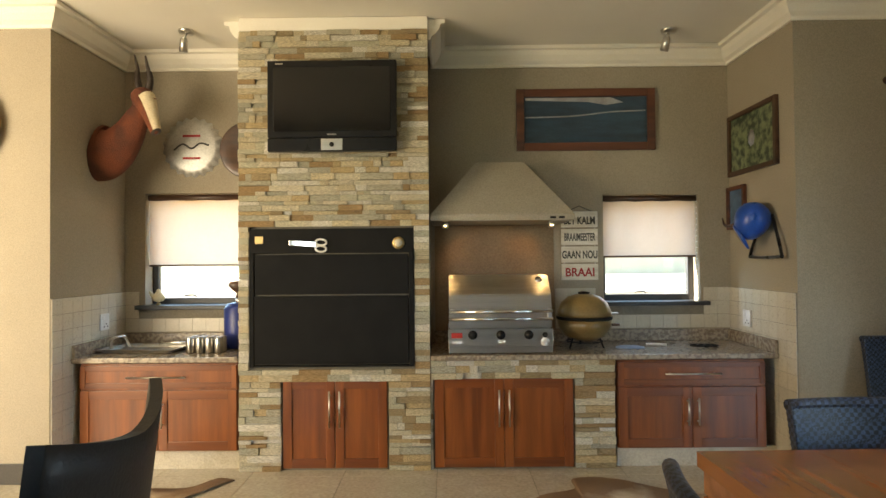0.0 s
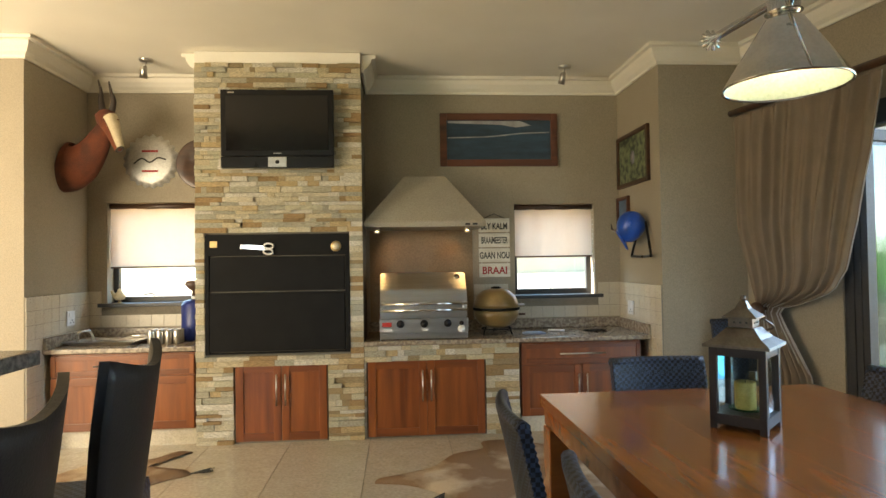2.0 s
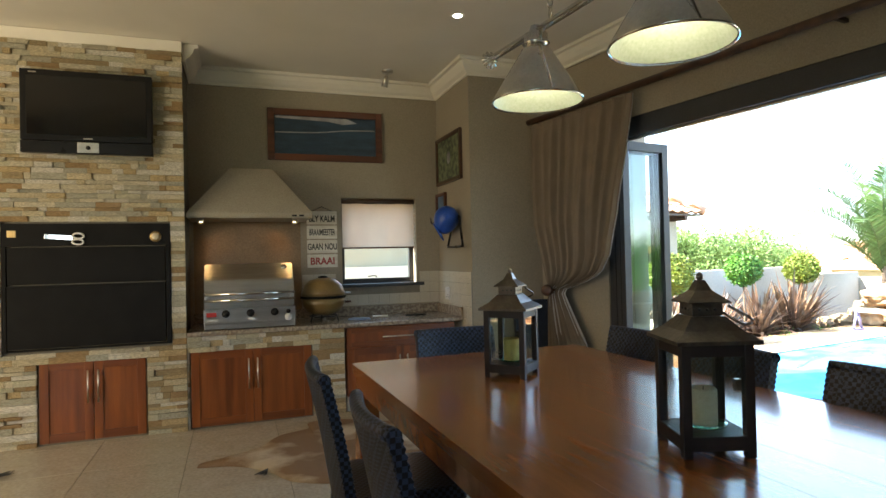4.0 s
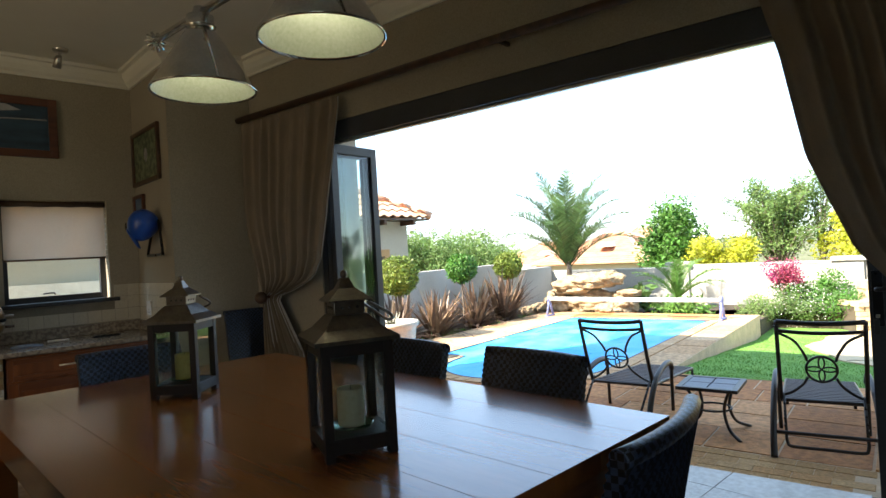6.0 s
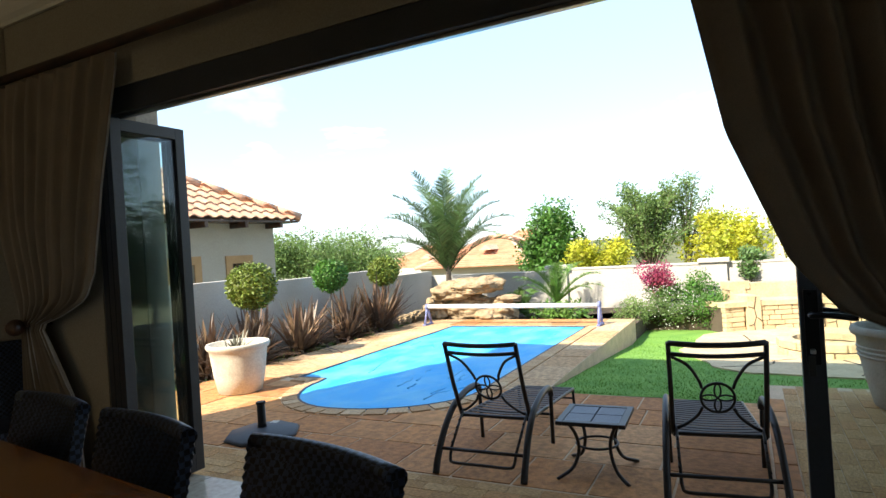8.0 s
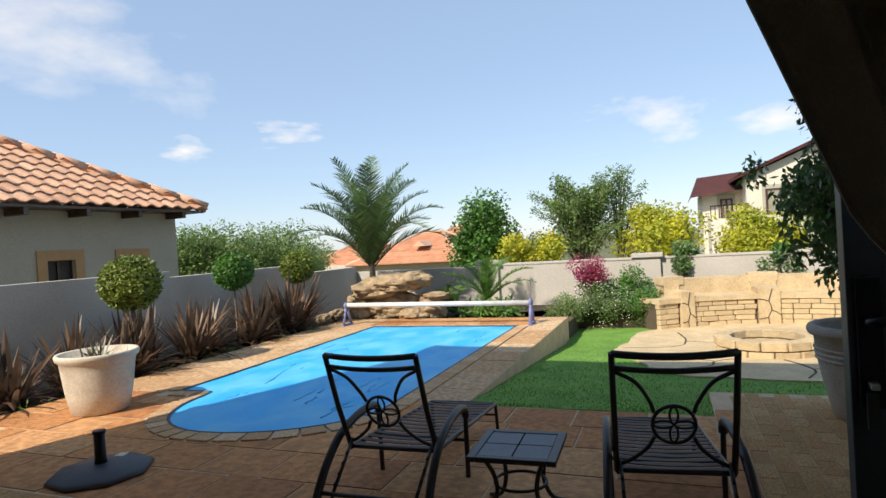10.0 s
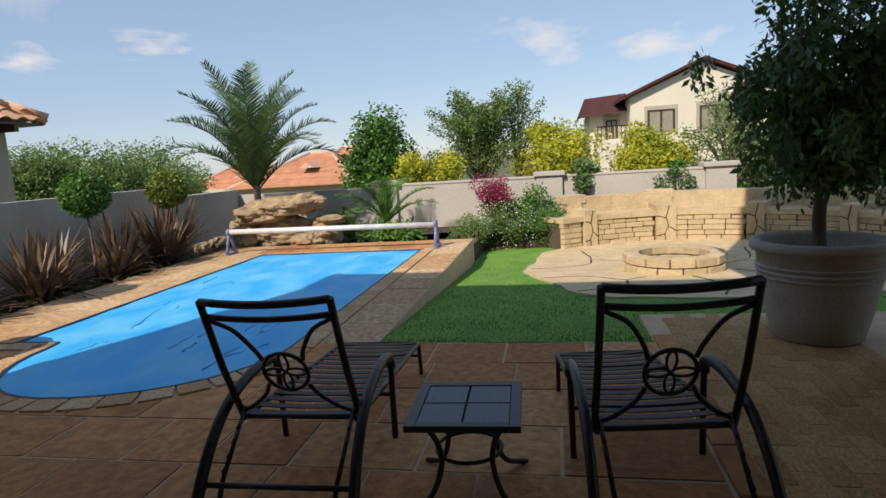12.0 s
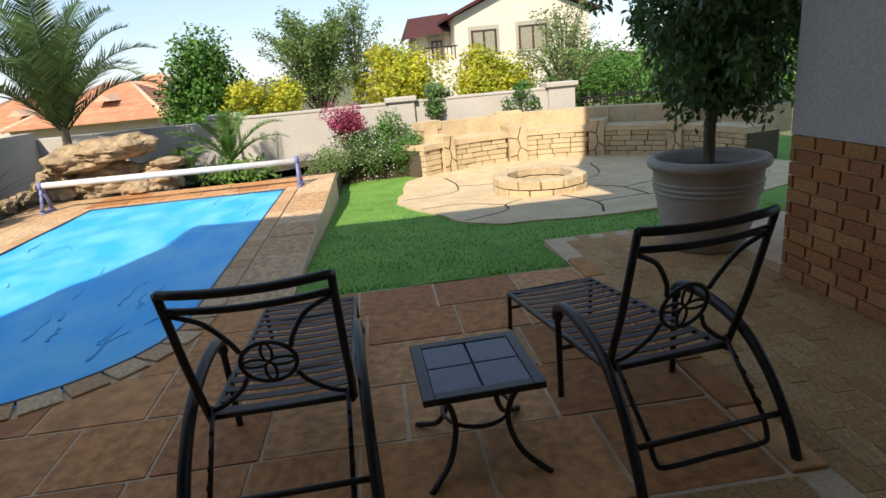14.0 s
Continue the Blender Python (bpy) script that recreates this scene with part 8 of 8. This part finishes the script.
# coping stones along the pool's edge
COPE = unit_block("coping_stone", SUNFLAG, 0.03)
e0 = pool_outline(0.0)
pts = []
for (ax, ay), (bx, by) in zip(e0, e0[1:] + e0[:1]):
    ln = math.hypot(bx - ax, by - ay)
    n = max(1, round(ln / 0.20))
    for k in range(n):
        pts.append((ax + (bx - ax) * (k + 0.5) / n, ay + (by - ay) * (k + 0.5) / n, math.atan2(by - ay, bx - ax), ln / n))
for x, y, a, ln in pts:
    m = Matrix.Translation((x + 0.085 * math.sin(a), y - 0.085 * math.cos(a), -0.140)) @ Matrix.Rotation(a, 4, "Z") @ Matrix.Diagonal((ln - 0.008, 0.165, 0.044, 1))
    piece("coping_stone", COPE, pool, m)

# pavers before the step and beside the brick pillar
UNIT_PAVER = unit_block("paver", PAVER, 0.04)
paving = thing("paver_strip", OM, "brown brick pavers laid before the door step", "paving", kind="structure")
for i in range(7):
    for j in range(28):
        y = -0.62 + 0.202 * j + (0.10 if i % 2 else 0)
        if y + 0.2 < 4.94:
            piece("paver", UNIT_PAVER, paving, block_at(0.356 + 0.105 * i, 0.356 + 0.105 * i + 0.101, y, y + 0.198, -0.166, -0.131 + rp.uniform(-0.002, 0.002)))
paving2 = thing("paver_strip", OM, "brown brick pavers beside the brick pillar", "paving", kind="structure")
for i in range(17):
    for j in range(10):
        x = 0.36 + 0.205 * i + (0.10 if j % 2 else 0)
        if x < 3.75:
            piece("paver", UNIT_PAVER, paving2, block_at(x, x + 0.2, -0.745 - 0.105 * j - 0.101, -0.745 - 0.105 * j, -0.166, -0.131 + rp.uniform(-0.002, 0.002)))
kerb = thing("kerb", OM, "low stone kerb between flags and pavers", "kerb", kind="structure")
for k in range(6):
    x = 1.10 + 0.385 * k
    part("kerb_stone", box(bm_new(), x, x + 0.375, -0.735, -0.61, -0.17, -0.118, 0.008), FLAG, kerb)

# brick pillar of the covered corner
pil = thing("brick_pillar", OM, "face-brick pillar base with plaster above", "pillar", kind="structure")
part("core", box(bm_new(), 1.92, 2.68, -2.44, -1.695, -0.2, 0.70), FLAGJOINT, pil)
part("upper_plaster", box(bm_new(), 1.905, 2.695, -2.45, -1.682, 0.70, 3.298, 0.006), PLASTER, pil, "smooth plaster shaft")
UNIT_BRICK = unit_block("brick", BRICK, 0.03)
CH = 0.0756
for j in range(11):
    z = -0.131 + CH * j
    for face in range(4):
        n = 4
        for k in range(n):
            a = -0.39 + 0.10 * (j % 2) + 0.195 * k - (0.05 if j % 2 else 0.0)
            b = min(0.39, a + 0.187)
            a = max(-0.39, a)
            if b - a < 0.03:
                continue
            R = Matrix.Translation((2.30, -2.067, 0)) @ Matrix.Rotation(math.pi / 2 * face, 4, "Z")
            piece("brick", UNIT_BRICK, pil, R @ block_at(a + 0.004, b - 0.004, -0.388, -0.355, z + 0.005, z + CH - 0.004))

# flagstone circle, fire pit and curved stone seat
patch = thing("stone_circle", OM, "sandstone paving round the fire pit", "paving", kind="structure")
bm = bm_new()
pp = [(p.x, p.y) for p in smooth_path([(*q, 0) for q in PATCH + PATCH[:1]], 5)][:-1]
pp = [(x + 0.05 * noise.noise((x * 3, y * 3, 1)), y + 0.05 * noise.noise((x * 3, y * 3, 7))) for x, y in pp]
cx, cy_ = 7.2, -1.9
ringsv = []
for f in (1.0, 0.8, 0.6, 0.4, 0.2):
    ringsv.append([bm.verts.new((cx + (x - cx) * f, cy_ + (y - cy_) * f, lawn_z(cx + (x - cx) * f) + 0.018)) for x, y in pp])
low = [bm.verts.new((x, y, lawn_z(x) - 0.05)) for x, y in pp]
for a, b in zip([low] + ringsv, ringsv):
    for k in range(len(pp)):
        bm.faces.new((a[k], a[(k + 1) % len(pp)], b[(k + 1) % len(pp)], b[k]))
bm.faces.new(ringsv[-1])
part("slab", bm, SANDSTONE, patch)
for path in ([(5.35, -0.2), (5.7, -0.7), (6.1, -0.75), (6.35, -1.0)], [(6.1, -0.75), (6.5, -0.3), (6.45, 0.2)], [(7.4, 0.35), (7.6, -0.3), (8.2, -0.5), (9.0, -0.4)], [(5.0, -1.5), (5.6, -1.65), (6.3, -1.5)],
             [(5.6, -1.65), (5.7, -2.3), (5.3, -2.9)], [(5.7, -2.3), (6.4, -2.3), (6.8, -2.1)], [(6.4, -2.3), (6.7, -3.0), (6.4, -4.2)], [(8.2, -0.5), (8.0, -1.2), (7.7, -1.4)], [(8.0, -1.2), (9.2, -1.5)], [(7.4, -2.1), (8.0, -2.6), (8.9, -2.8)]):
    bm = bm_new()
    q = smooth_path([(x + 0.03 * rp.random(), y, lawn_z(x) + 0.0195) for x, y in path], 5)
    q = [Vector((v.x + 0.02 * noise.noise(v * 5), v.y + 0.02 * noise.noise(v * 6), lawn_z(v.x) + 0.0195)) for v in q]
    tube(bm, q, 0.014, 5, flat=0.18)
    part("joint", bm, CRACK, patch)

UNIT_SAND = unit_block("sandstone_block", SANDSTONE, 0.06)
pit = thing("fire_pit", OM @ pose(7.0, -1.42, lawn_z(7.0) + 0.0), "round sandstone fire pit of stacked blocks", "fire pit")
part("ash_bed", lathe(bm_new(), [(0.48, 0.02), (0.2, 0.06), (0, 0.05)], 28), SOIL, pit)
part("core", lathe(bm_new(), [(0.42, 0.0), (0.42, 0.20), (0.575, 0.20), (0.575, 0.0)], 36), CRACK, pit)
for j in range(2):
    n = 13
    for k in range(n):
        a = 2 * math.pi * (k + 0.5 * j) / n
        m = Matrix.Rotation(a, 4, "Z") @ Matrix.Translation((0.50, 0, 0.075 + 0.115 * j)) @ Matrix.Diagonal((0.19, 2 * math.pi * 0.58 / n - 0.016, 0.102, 1))
        piece("sandstone_block", UNIT_SAND, pit, m)

seat = thing("stone_seat", OM @ pose(7.2, -1.9, -0.5), "curved sandstone bench with a low back", "stone bench")
def arc_block(bm, r0, r1, a0, a1, z0, z1, n=6):
    prev = None
    for k in range(n + 1):
        a = radians(a0 + (a1 - a0) * k / n)
        c, s = math.cos(a), math.sin(a)
        row = [bm.verts.new(q) for q in ((r0 * c, r0 * s, z0), (r1 * c, r1 * s, z0), (r1 * c, r1 * s, z1), (r0 * c, r0 * s, z1))]
        if prev:
            for i in range(4):
                bm.faces.new((prev[i], prev[(i + 1) % 4], row[(i + 1) % 4], row[i]))
        else:
            bm.faces.new(row[::-1])
        prev = row
    bm.faces.new(prev)
    return bm


part("seat_core", arc_block(bm_new(), 2.79, 3.30, -82, 40, -0.05, 0.44, 40), CRACK, seat)
part("backrest", arc_block(bm_new(), 3.24, 3.50, -82, 31.5, 0.40, 0.80, 40), SANDSTONE, seat)
for a0, a1 in ((31.5, 40.4), (4.5, 26.5), (-25, -2.5), (-53, -30.5), (-82, -58)):
    part("seat_slab", arc_block(bm_new(), 2.72, 3.26, a0, a1, 0.44, 0.525, 14), SANDSTONE, seat)
    for j in range(5):
        a = a0 + rp.uniform(0, 1)
        while a < a1 - 0.5:
            w = min(rp.uniform(4.0, 7.5), a1 - a)
            if a1 - a - w < 1.5:
                w = a1 - a
            r = 2.75 + rp.uniform(-0.012, 0.012)
            m = Matrix.Rotation(radians(a + w / 2), 4, "Z") @ Matrix.Translation((r + 0.04, 0, 0.044 + 0.088 * j)) @ Matrix.Diagonal((0.10, 2.75 * radians(w) - 0.012, 0.080, 1))
            piece("sandstone_block", UNIT_SAND, seat, m)
            a += w
for a0, a1 in ((26.5, 31.5), (-2.5, 4.5), (-30.5, -25), (-58, -53)):
    part("pier", arc_block(bm_new(), 2.70, 3.30, a0, a1, -0.03, 0.62, 5), SANDSTONE, seat)
    part("back_pier", arc_block(bm_new(), 3.215, 3.30, a0, a1, 0.62, 0.79, 5), SANDSTONE, seat)
    mid = radians((a0 + a1) / 2)
    half = radians((a1 - a0) / 2)
    for pth in ([(-1, 0.17), (-0.2, 0.25), (0.15, 0.13), (1, 0.10)], [(-0.2, 0.25), (0.05, 0.40), (1, 0.44)], [(0.05, 0.40), (-0.3, 0.61)], [(0.15, 0.13), (0.05, -0.02)]):
        q = [Vector((2.698 * math.cos(mid + half * u), 2.698 * math.sin(mid + half * u), z)) for u, z in pth]
        part("joint", tube(bm_new(), smooth_path(q, 2), 0.008, 5), CRACK, seat)
part("back_cap", arc_block(bm_new(), 3.22, 3.52, 25, 31.8, 0.70, 0.845, 5), SANDSTONE, seat)
part("back_cap", arc_block(bm_new(), 3.22, 3.52, -3, 5, 0.70, 0.845, 5), SANDSTONE, seat)
